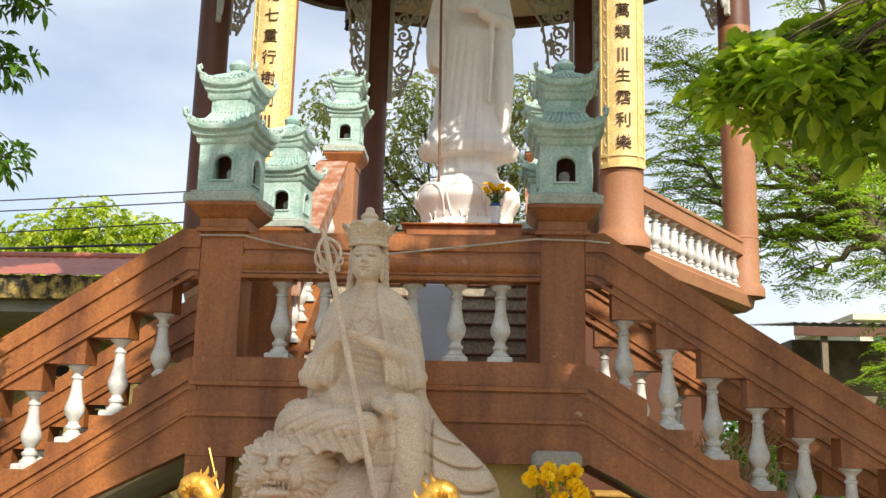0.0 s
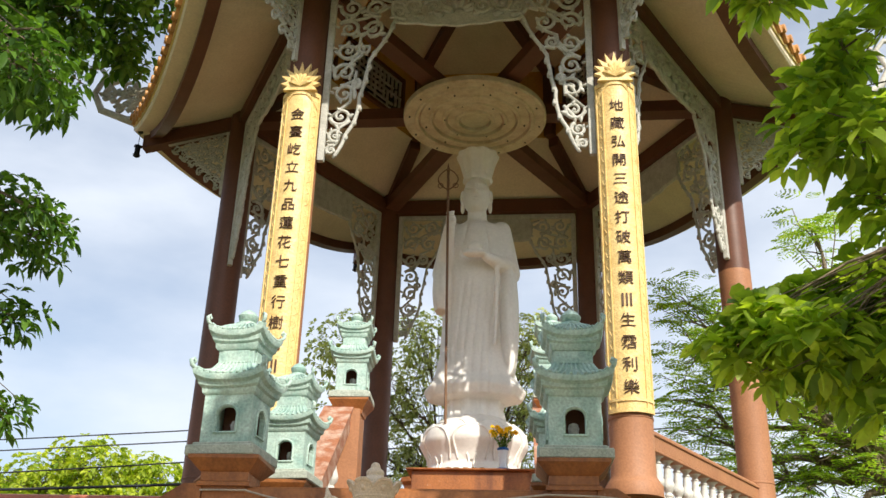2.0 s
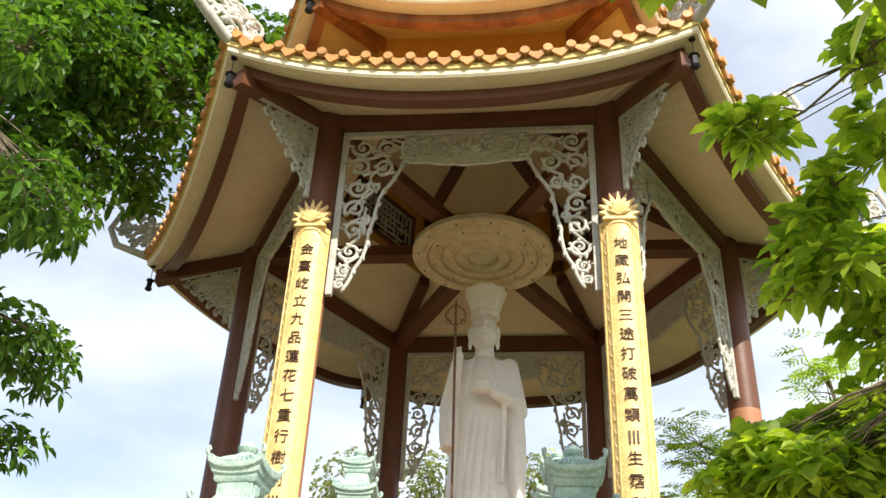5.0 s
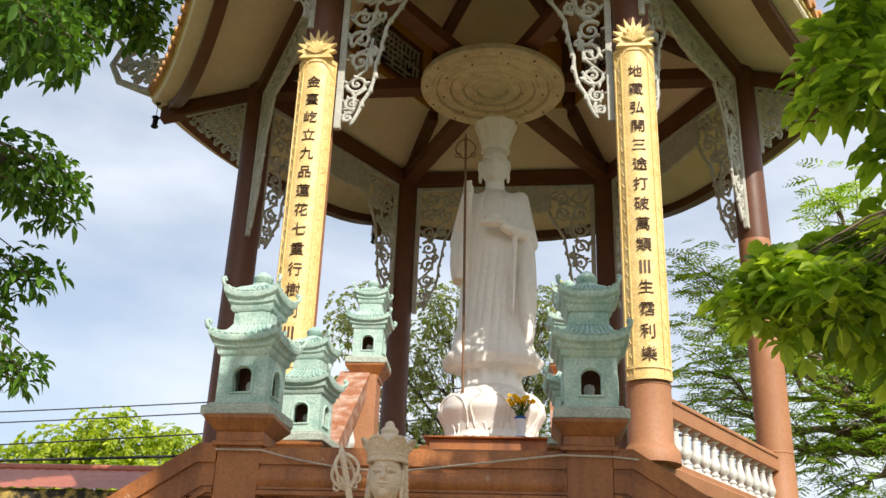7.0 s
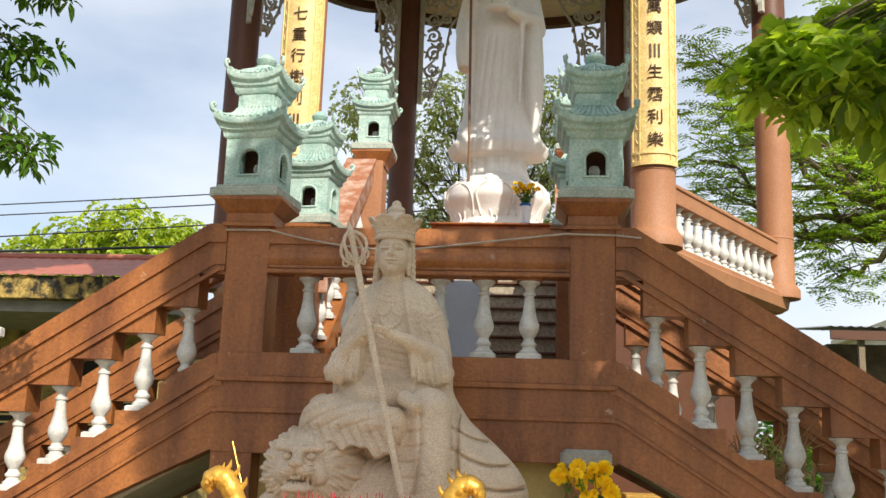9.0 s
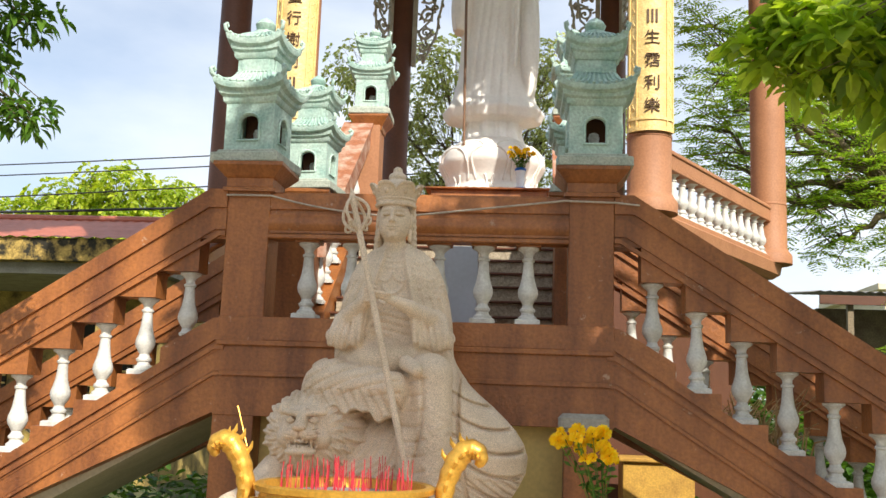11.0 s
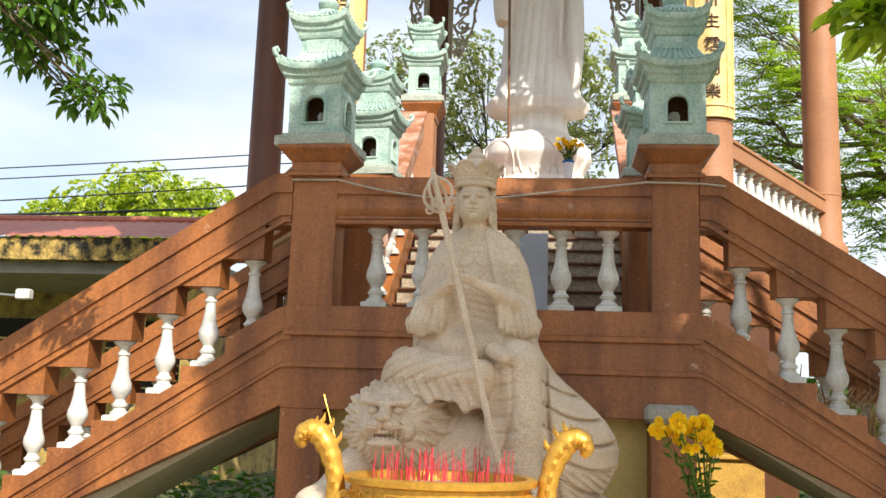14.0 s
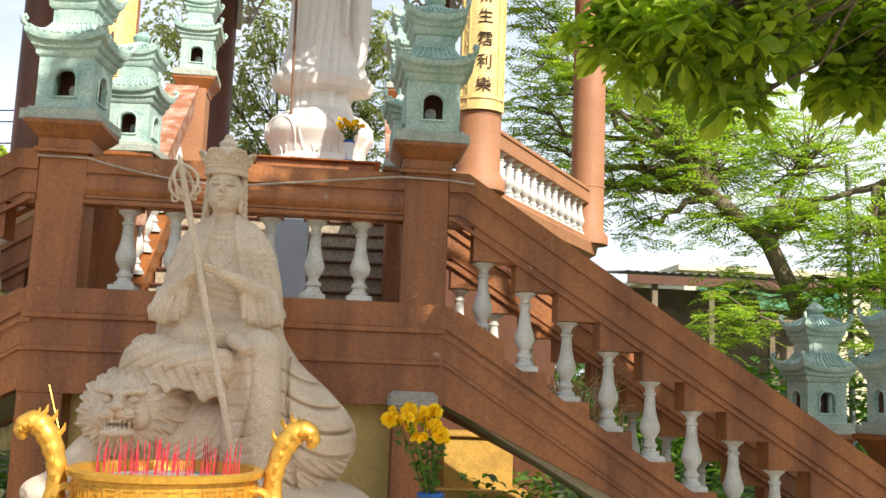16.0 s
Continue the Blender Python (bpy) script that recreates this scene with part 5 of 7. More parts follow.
def ring_staff(m, length, head, mat, r, label):
    ob = empty("ring_staff", m, label, "staff", "ringed staffs")
    part("shaft", Shape().tube([(0, 0, 0), (0, 0, length)], r, 8), mat, ob, smooth=True)
    top = Shape()
    for a in (0, math.pi / 2):
        for sx in (-1, 1):
            pts = []
            for i in range(11):
                t = i / 10
                pts.append((sx * head * 0.4 * math.sin(math.pi * t) ** 0.8 * math.cos(a), head * 0.4 * sx * math.sin(math.pi * t) ** 0.8 * math.sin(a), length + head * (t * 0.95 - 0.35)))
            top.tube(pts, r * 0.5, 6)
    top.lathe([(r, length - 0.35 * head), (r * 0.9, length + 0.3 * head), (r * 1.3, length + 0.55 * head), (r * 0.7, length + 0.7 * head), (r * 0.2, length + 0.85 * head)], 8)
    part("ring_head", top, mat, ob, smooth=True)
    for a in range(4):
        s = Shape()
        ca, sa = math.cos(a * math.pi / 2), math.sin(a * math.pi / 2)
        pts = [(head * (0.3 + 0.1 * math.cos(2 * math.pi * i / 12)) * ca, head * (0.3 + 0.1 * math.cos(2 * math.pi * i / 12)) * sa, length - head * 0.16 + head * 0.1 * math.sin(2 * math.pi * i / 12)) for i in range(13)]
        part("ring", s.tube(pts, r * 0.4, 5), mat, ob)
    return ob


ring_staff(pose(-0.2, YC - 0.6, 5.15, 1.5, -0.7, 0), 3.72, 0.38, wood_brown, 0.019, "thin brown ringed staff standing on the lotus")


# ---- seated granite statue on a lion ----
def groove(dist, width, depth):
    return 1.7 * depth * np.exp(-((dist / width) ** 2))


def lines(v, gap, width, depth):
    """Even shallow grooves along v."""
    return groove((v / gap % 1.0 - 0.5) * gap, width, depth)


def seated(P):
    x, y, z = P[..., 0], P[..., 1], P[..., 2]
    c = x + 0.03
    ac, front_ = np.abs(c), y < 0.0
    # bell of the mantle, open over a flatter chest
    w = np.interp(z, [1.7, 1.85, 1.95, 2.08, 2.2, 2.33, 2.41, 2.46, 2.5, 2.53, 2.58], [0.36, 0.365, 0.365, 0.352, 0.33, 0.292, 0.252, 0.215, 0.165, 0.11, 0.05])
    d = (np.sqrt(c ** 2 + ((y - 0.02) * 1.5) ** 2) - w) * 0.66
    d = np.maximum(d, z - 2.54)
    edge = 0.05 + 0.22 * np.clip(2.47 - z, 0, 0.36)
    open_ = 1 / (1 + np.exp((ac - edge) / 0.006))
    d = d + 0.022 * open_ * front_ - groove(ac - edge - 0.014, 0.012, 0.008) * front_ * (z > 1.95)
    # necklaces, beaded loops and the folded under-robe in the opening
    r = np.hypot(c, z - 2.6)
    for rad in (0.15, 0.18, 0.22):
        d = d - groove(r - rad, 0.006, 0.008) * (0.75 + 0.25 * np.sin(np.arctan2(c, z - 2.6) * 60)) * front_ * open_
    for cx_, cz_, rad in ((-0.05, 2.36, 0.05), (0.05, 2.36, 0.05), (0, 2.31, 0.07), (-0.04, 2.22, 0.05), (0.05, 2.22, 0.055)):
        d = d - groove(np.hypot(c - cx_, (z - cz_) * 0.8) - rad, 0.006, 0.007) * front_ * (z < cz_) * open_
    d = d + lines(z + 1.5 * c * c + 0.01 * np.sin(25 * c), 0.042, 0.008, 0.006) * front_ * (z < 2.12) * open_
    for sx in (-1, 1):
        q = c * sx
        out = front_ * (q > edge + 0.03)
        d = d + lines(q + 0.3 * z + 0.012 * np.sin(14 * z), 0.05, 0.007, 0.0055) * out * (z < (2.3 if sx < 0 else 2.2))
        if sx > 0:                  # worked cloud pattern on the shoulder
            d = d - 0.006 * np.sin(85 * c + 3 * np.sin(45 * z)) * np.sin(75 * z + 2 * np.sin(60 * c)) * out * (z > 2.2) * (z < 2.44)
    # forearms, cuffs and hanging sleeves
    for sx, wx, wz in ((-1, -0.16, 2.15), (1, 0.1, 2.12)):
        ex = -0.03 + sx * 0.27
        d = smin(d, cone(P, (ex, -0.12, 2.05), (wx, -0.34, wz), 0.075, 0.042), 0.02)
        slv = smin(cone(P, (wx + sx * 0.03, -0.27, wz - 0.03), (wx + sx * 0.06, -0.24, 1.93), 0.04, 0.05), cone(P, (ex, -0.14, 2.02), (ex + sx * 0.02, -0.16, 1.95), 0.09, 0.1), 0.06)
        slv = slv + lines(c + 0.2 * sx * z, 0.034, 0.008, 0.006) * (y < -0.08)
        slv = np.maximum(slv, 1.885 + 0.012 * np.sin(45 * x) - z)
        d = smin(d, slv, 0.012)
        d = np.minimum(d, cone(P, (wx + sx * 0.02, -0.31, wz + 0.035), (wx + sx * 0.035, -0.3, 1.93), 0.012, 0.016))
    # a fist round the staff and an open palm before it
    d = smin(d, ell(P, (-0.125, -0.4, 2.18), (0.038, 0.042, 0.06)), 0.01)
    for k in range(4):
        d = np.minimum(d, cone(P, (-0.15, -0.44, 2.145 + 0.024 * k), (-0.085, -0.452, 2.15 + 0.024 * k), 0.0125, 0.011))
    d = smin(d, cone(P, (0.1, -0.34, 2.125), (-0.01, -0.42, 2.16), 0.04, 0.026), 0.01)
    for k in range(4):
        d = np.minimum(d, cone(P, (0.0, -0.42 - 0.008 * k, 2.15 + 0.012 * k), (-0.085, -0.445 - 0.006 * k, 2.172 + 0.008 * k), 0.012, 0.009))
    # lap
    d = smin(d, ell(P, (-0.03, -0.12, 1.82), (0.26, 0.2, 0.13)), 0.04)
    # crossed leg under a robe with a waving hem
    leg = smin(cone(P, (-0.1, -0.04, 1.74), (-0.37, -0.16, 1.69), 0.15, 0.125), cone(P, (-0.38, -0.22, 1.685), (0.02, -0.36, 1.66), 0.12, 0.1), 0.08)
    hem = 1.52 + 0.016 * np.sin(x * 34) + 0.012 * np.sin(x * 61 + 1) - 0.05 * np.clip((x + 0.18) / 0.2, 0, 1)
    cloth = np.maximum(smin(cone(P, (-0.42, -0.2, 1.62), (0.0, -0.3, 1.58), 0.115, 0.115), cone(P, (-0.38, -0.28, 1.56), (-0.02, -0.36, 1.52), 0.07, 0.07), 0.05), hem - z)
    leg = smin(leg, cloth, 0.05)
    sw = z - 1.8 + 0.5 * (x + 0.2) ** 2 - 0.35 * (x + 0.2)
    leg = leg + (lines(sw, 0.066, 0.008, 0.007) * (z > 1.6) + lines(x + 0.25 * z + 0.02 * np.sin(20 * z), 0.06, 0.01, 0.009) * (z < 1.64)) * (y < -0.14) * (x > -0.5) * (x < 0.08)
    leg = leg - groove(z - hem - 0.012, 0.009, 0.008) * (y < -0.1)
    d = smin(d, leg, 0.015)
    # hanging leg: knee, shin and the upturned tip of the other shoe over the thigh
    shin = cone(P, (0.1, -0.04, 1.76), (0.23, -0.3, 1.745), 0.12, 0.115)
    shin = smin(shin, cone(P, (0.245, -0.33, 1.73), (0.28, -0.38, 1.05), 0.115, 0.1), 0.05)
    shin = smin(shin, cone(P, (0.12, -0.28, 1.66), (0.16, -0.34, 1.1), 0.07, 0.1), 0.05)
    shin = shin + lines(z - 1.6 * (x - 0.2) ** 2 - 0.25 * x, 0.085, 0.008, 0.006) * (x < 0.24) * (y < -0.2)
    shin = shin + groove(x - 0.17 - 0.04 * np.sin(5 * z), 0.01, 0.012) * (z < 1.72) * (y < -0.2)
    shin = shin - 0.004 * np.sin(70 * x + 2 * np.sin(50 * z)) * np.sin(62 * z) * (z < 1.55) * (x > 0.2) * (y < -0.2)
    d = smin(d, shin, 0.02)
    d = smin(d, cone(P, (0.1, -0.36, 1.8), (0.17, -0.45, 1.76), 0.045, 0.036), 0.012)
    d = smin(d, ell(P, (0.33, -0.5, 0.98), (0.09, 0.16, 0.07)), 0.02)
    # train of the robe, swelling outwards over the rock
    tw = np.interp(z, [0.95, 1.03, 1.11, 1.19, 1.28, 1.36, 1.43, 1.5, 1.57, 1.64, 1.7, 1.8, 1.92], [0.66, 0.7, 0.75, 0.79, 0.8, 0.775, 0.73, 0.665, 0.59, 0.505, 0.44, 0.37, 0.3])
    train = (np.sqrt(((x - 0.12) / (tw - 0.12)) ** 2 + ((y - 0.02) / (0.2 + 0.25 * (tw - 0.12))) ** 2) - 1) * 0.2
    train = np.maximum(np.maximum(train, z - 1.9), np.maximum(0.98 - z, 0.12 - x))
    for k in range(6):
        q = z - (1.66 - 0.115 * k) + 0.55 * (x - 0.33) - 1.5 * np.maximum(0.0, x - 0.4 - 0.035 * k) ** 2
        train = train + groove(q, 0.008, 0.011) * (x > 0.33 + 0.015 * k) * (y < -0.02)
    train = train + groove(x - 0.385 - 0.16 * np.maximum(0, 1.75 - z) ** 2, 0.01, 0.014) * (z < 1.8) * (y < -0.05)
    train = train + lines(x * 0.8 + z, 0.05, 0.008, 0.005) * (z < 1.16) * (y < 0)
    d = smin(d, train, 0.02)
    d = smin(d, cone(P, (-0.045, 0.0, 2.45), (-0.05, -0.02, 2.62), 0.078, 0.064), 0.02)
    # lion's body, strands, forepaw and rock
    body = ell(P, (0.0, 0.02, 1.2), (0.74, 0.36, 0.34))
    strand = (x * 0.75 - z * 0.62 + 0.02 * np.sin(19 * z + 7 * x)) * 24 % 1.0 - 0.5
    body = body + 0.013 * np.exp(-((strand / 0.24) ** 2)) * (x > -0.6) * (x < 0.16) * (y < 0)
    body = smin(body, cone(P, (-0.64, -0.22, 1.15), (-0.76, -0.36, 1.0), 0.12, 0.1), 0.05)
    body = smin(body, ell(P, (-0.8, -0.4, 0.97), (0.14, 0.16, 0.09)), 0.03)
    rock = ell(P, (0.0, 0.0, 0.84), (1.0, 0.55, 0.24)) + 0.03 * np.sin(x * 11 + 3 * y) * np.sin(z * 15 + x * 4)
    return np.minimum(d, smin(body, rock, 0.03))


def seated_head(P):
    x, y, z = P[..., 0] + 0.05, P[..., 1], P[..., 2]
    Q = np.stack([x, y, z], -1)
    d = head_field(Q, (0, -0.045, 2.688), 0.95)
    for sx in (-1, 1):
        d = np.minimum(d, cone(Q, (sx * 0.092, 0.03, 2.76), (sx * 0.108, 0.02, 2.52), 0.03, 0.028) + 0.002 * np.sin(z * 160))
    d = smin(d, cone(Q, (0, 0.0, 2.48), (0, -0.02, 2.62), 0.072, 0.062), 0.02)
    ang, r = np.arctan2(y + 0.02, x), np.hypot(x, y + 0.02)
    w = np.interp(z, [2.77, 2.8, 2.81, 2.93], [0.116, 0.121, 0.118, 0.168])
    scal = np.abs(np.cos(ang * 3.5 + 0.4))
    rim_z = 2.868 + 0.045 * (1 - (1 - scal) ** 1.7)
    shell = np.maximum(np.abs(r - w + 0.009) - 0.01, np.maximum(2.77 - z, (z - rim_z) * 0.6))
    rim = np.maximum(np.abs(r - w) - 0.01, np.abs(z - rim_z + 0.008) * 0.7 - 0.007)
    band = np.maximum(np.abs(r - w) - 0.01, np.abs(z - 2.78) - 0.01)
    band = np.minimum(band, np.maximum(np.abs(r - w) - 0.008, np.abs(z - 2.812) - 0.005))
    pa = ((ang * 3.5 + 0.4) / math.pi) % 1.0
    gem = np.sqrt(((np.minimum(pa, 1 - pa)) * 0.14) ** 2 + (z - 2.855) ** 2 + (r - w) ** 2) - 0.016
    crown = np.minimum(np.minimum(shell, rim), np.minimum(band, gem))
    dome = smin(ell(Q, (0, 0, 2.88), (0.108, 0.108, 0.08)), ell(Q, (0, 0, 2.97), (0.056, 0.056, 0.034)), 0.01)
    dome = smin(dome, ell(Q, (0, 0, 3.008), (0.03, 0.03, 0.03)), 0.008)
    return np.minimum(np.minimum(d, crown), dome)


def lion_head(P):
    x, y, z = P[..., 0] + 0.46, P[..., 1] + 0.38, P[..., 2] - 1.4
    u = np.stack([x, y, z], -1)
    ax, ang, r = np.abs(x), np.arctan2(z, x), np.hypot(x, z)
    # mane: locks that run outwards in slow waves
    mane = ell(u, (0.03, 0.2, -0.02), (0.31, 0.24, 0.27))
    mane = mane - (0.009 * np.sin(ang * 23 + 2.2 * np.sin(r * 17)) + 0.006 * np.sin(ang * 47 + 3 * np.sin(r * 23 + 1))) * np.clip((r - 0.13) * 10, 0, 1)
    mane = mane - 0.012 * np.cos(ang * 9 + 1.0) * np.clip((r - 0.2) * 6, 0, 1)
    face = ell(u, (0, 0.05, 0.015), (0.15, 0.16, 0.138))
    for sx in (-1, 1):
        face = smin(face, ell(u, (sx * 0.1, -0.01, -0.04), (0.058, 0.08, 0.06)), 0.03)
        face = smin(face, ell(u, (sx * 0.135, 0.04, 0.12), (0.036, 0.03, 0.044)), 0.015)
    face = smin(face, cone(u, (0, -0.08, 0.1), (0, -0.145, 0.03), 0.034, 0.036), 0.03)
    face = face + 0.02 * np.exp(-(((ax - 0.07) / 0.034) ** 2) - ((z - 0.062) / 0.022) ** 2) * (y < 0)
    for sx in (-1, 1):
        face = smin(face, cone(u, (sx * 0.032, -0.115, 0.098), (sx * 0.118, -0.065, 0.108), 0.016, 0.02), 0.012)
        face = smin(face, ell(u, (sx * 0.068, -0.09, 0.062), (0.028, 0.024, 0.019)), 0.003)
        face = smin(face, ell(u, (sx * 0.042, -0.125, -0.012), (0.062, 0.05, 0.036)), 0.012)
    face = face + 0.012 * np.exp(-(((ax - 0.066) / 0.011) ** 2) - ((z - 0.062) / 0.009) ** 2) * (y < 0)
    face = smin(face, ell(u, (0, -0.168, 0.024), (0.044, 0.024, 0.021)), 0.006)
    face = face + 0.008 * np.exp(-((x / 0.006) ** 2)) * (z < 0.005) * (z > -0.045) * (y < -0.1)
    # open jaws with teeth
    face = np.maximum(face, -ell(u, (0, -0.14, -0.066), (0.1, 0.09, 0.024)))
    face = smin(face, ell(u, (0, -0.09, -0.112), (0.092, 0.072, 0.03)), 0.008)
    for k in range(-4, 5):
        yy = -0.148 + 0.0045 * k * k
        long = 0.02 if abs(k) == 3 else 0.012
        face = np.minimum(face, ell(u, (k * 0.02, yy, -0.052), (0.0095, 0.011, long)))
        face = np.minimum(face, ell(u, (k * 0.02, yy + 0.008, -0.085), (0.009, 0.011, long)))
    for k in range(3):
        face = face + groove(z + 0.004 + 0.014 * k - 0.18 * ax, 0.004, 0.006) * (ax > 0.045) * (ax < 0.11) * (y < -0.08)
    return np.minimum(mane, face)


me = carved_parts("seated_statue", [(seated, (-1.06, -0.74, 0.74), (1.04, 0.58, 2.62), 0.0084), (seated_head, (-0.25, -0.24, 2.46), (0.16, 0.2, 3.06), 0.0048), (lion_head, (-0.84, -0.64, 1.05), (-0.04, 0.14, 1.76), 0.0058)], granite)
ob = tagged(part("seated_statue", me, None), "beige granite statue of a crowned figure seated on a lion", "statue")
ob.matrix_world = pose(-0.01, -0.55, 0)
tagged(part("statue_plinth", Shape().box(-1.05, 0.95, -1.05, 0.0, 0.0, 0.8, 0.03), granite), "granite block plinth under the seated statue", "plinth")
st = Vector((-0.226, -0.98, 2.62)), Vector((0.165, -1.16, 1.12))
axis = (st[0] - st[1]).normalized()
m = Matrix.Translation(st[1]) @ axis.to_track_quat("Z", "Y").to_matrix().to_4x4()
ring_staff(m, (st[0] - st[1]).length, 0.23, granite, 0.019, "beige granite ringed staff leaning through the statue's grip")

# ---- incense burner ----
bur = empty("incense_burner", pose(-0.1, -1.6, 0), "large gold incense burner with fret band and two curved handles", "incense burner")
part("bowl", Shape().lathe([(0.12, 0.55), (0.26, 0.58), (0.36, 0.7), (0.41, 0.88), (0.4, 0.98), (0.385, 1.0), (0.41, 1.015), (0.415, 1.13), (0.445, 1.14), (0.45, 1.165), (0.43, 1.175), (0.4, 1.17), (0.39, 1.12), (0.001, 1.11)], 56), gold_metal, bur, smooth=True)
part("ash_bed", Shape().lathe([(0.39, 1.1), (0.3, 1.13), (0.001, 1.135)], 32), ash, bur, "grey incense ash")
fret = Shape()
for j in range(30):
    fret.m = pose(0, 0, 0, 0, 0, 12 * j) @ pose(0, -0.413, 1.072)
    for x0, x1, z0, z1 in ((-0.036, 0.03, 0.03, 0.038), (-0.036, -0.028, -0.034, 0.03), (-0.036, 0.03, -0.038, -0.03), (0.022, 0.03, -0.03, 0.014), (-0.014, 0.022, 0.006, 0.014), (-0.014, -0.006, -0.014, 0.006)):
        fret.box(x0, x1, -0.007, 0.004, z0, z1)
part("fret_band", fret, gold_metal, bur)
for sx in (-1, 1):
    h = Shape()
    way = [(0.4, 0.95), (0.47, 0.94), (0.5, 1.0), (0.485, 1.1), (0.5, 1.2), (0.54, 1.3), (0.595, 1.365), (0.65, 1.355), (0.668, 1.31), (0.645, 1.285)]
    girth = [0.04, 0.05, 0.05, 0.044, 0.046, 0.054, 0.056, 0.05, 0.036, 0.016]
    ts = np.linspace(0, len(way) - 1, 46)
    wx = [float(np.interp(t, range(len(way)), [p[0] for p in way])) for t in ts]
    wz = [float(np.interp(t, range(len(way)), [p[1] for p in way])) for t in ts]
    for _ in range(6):          # rounds the bends
        wx = [wx[0]] + [(wx[q - 1] + 2 * wx[q] + wx[q + 1]) / 4 for q in range(1, 45)] + [wx[-1]]
        wz = [wz[0]] + [(wz[q - 1] + 2 * wz[q] + wz[q + 1]) / 4 for q in range(1, 45)] + [wz[-1]]
    h.tube([(sx * a, -0.03, b) for a, b in zip(wx, wz)], [float(np.interp(t, range(len(way)), girth)) * (1 + 0.06 * math.sin(t * 9)) for t in ts], 14)
    for q in range(14, 38, 3):  # feather ridges along the neck
        for side in (-1, 1):
            a, b, g = wx[q], wz[q], float(np.interp(ts[q], range(len(way)), girth))
            a2, b2 = wx[min(q + 5, 45)], wz[min(q + 5, 45)]
            h.tube([(sx * a, -0.03 + side * g * 0.8, b), (sx * (a + a2) / 2, -0.03 + side * g * 1.12, (b + b2) / 2), (sx * a2, -0.03 + side * g * 0.6, b2)], [0.004, 0.013, 0.003], 6)
    for q in range(24, 42, 4):  # crest
        a, b = wx[q], wz[q]
        h.tube([(sx * (a - 0.03), -0.03, b + 0.025), (sx * (a - 0.055), -0.03, b + 0.055), (sx * (a - 0.06), -0.03, b + 0.085)], [0.016, 0.011, 0.002], 6)
    h.ball((sx * 0.645, -0.075, 1.35), 0.011, 8, 5)
    part("handle", h, gold_metal, bur, smooth=True)
    c = Shape().tube([(sx * (0.43 + 0.045 * math.cos(t * 0.7)), -0.09, 1.04 + 0.045 * math.sin(t * 0.7)) for t in range(8)], [0.02, 0.02, 0.019, 0.018, 0.016, 0.014, 0.011, 0.008], 7)
    part("curl", c, gold_metal, bur, smooth=True)
    part("leg", Shape().tube([(sx * 0.22, -0.15, 0.65), (sx * 0.34, -0.2, 0.4), (sx * 0.3, -0.2, 0.03)], [0.08, 0.07, 0.06], 10), gold_metal, bur, smooth=True)
part("leg", Shape().tube([(0, 0.22, 0.65), (0, 0.34, 0.4), (0, 0.3, 0.03)], [0.08, 0.07, 0.06], 10), gold_metal, bur, smooth=True)
rnd = random.Random(4)
sticks = Shape()
for j in range(120):
    a, r = rnd.uniform(0, 6.28), 0.34 * math.sqrt(rnd.random())
    x, y = r * math.cos(a), r * math.sin(a)
    h = rnd.choice((0.05, 0.07, 0.09, 0.12, 0.15))
    sticks.tube([(x, y, 1.1), (x + rnd.uniform(-0.012, 0.012), y + rnd.uniform(-0.012, 0.012), 1.15 + h)], 0.0026, 4)
ob = tagged(part("incense_sticks", sticks, red_stick), "burnt-down red incense stubs standing in the ash", "incense", kind="stuff")
ob.matrix_world = pose(-0.1, -1.6, 0)
ob = tagged(part("incense_stick", Shape().tube([(0, 0, 0), (-0.07, 0.03, 0.2)], 0.004, 5), gold_metal), "single yellow stick beside the burner handle", "incense")
ob.matrix_world = pose(-0.62, -1.56, 1.33)


# ---- flower vases ----
def bloom_mesh(r, seed):
    rnd = random.Random(seed)
    v, f = [], []
    for i in range(60):
        a, e = rnd.uniform(0, 6.28), math.asin(rnd.uniform(-0.5, 1.0))
        d = Vector((math.cos(a) * math.cos(e), math.sin(a) * math.cos(e), math.sin(e)))
        s = d.orthogonal().normalized() * r * 0.2
        o = len(v)
        v += [tuple(d * r * 0.2 - s * 0.5), tuple(d * r * 0.82 - s), tuple(d * r * rnd.uniform(0.92, 1.04)), tuple(d * r * 0.82 + s), tuple(d * r * 0.2 + s * 0.5)]
        f.append((o, o + 1, o + 2, o + 3, o + 4))
    s = Shape()
    return s.add(v, f).mesh("bloom", petal_yellow)


blooms = [bloom_mesh(0.052, 1), bloom_mesh(0.04, 2), bloom_mesh(0.027, 3)]


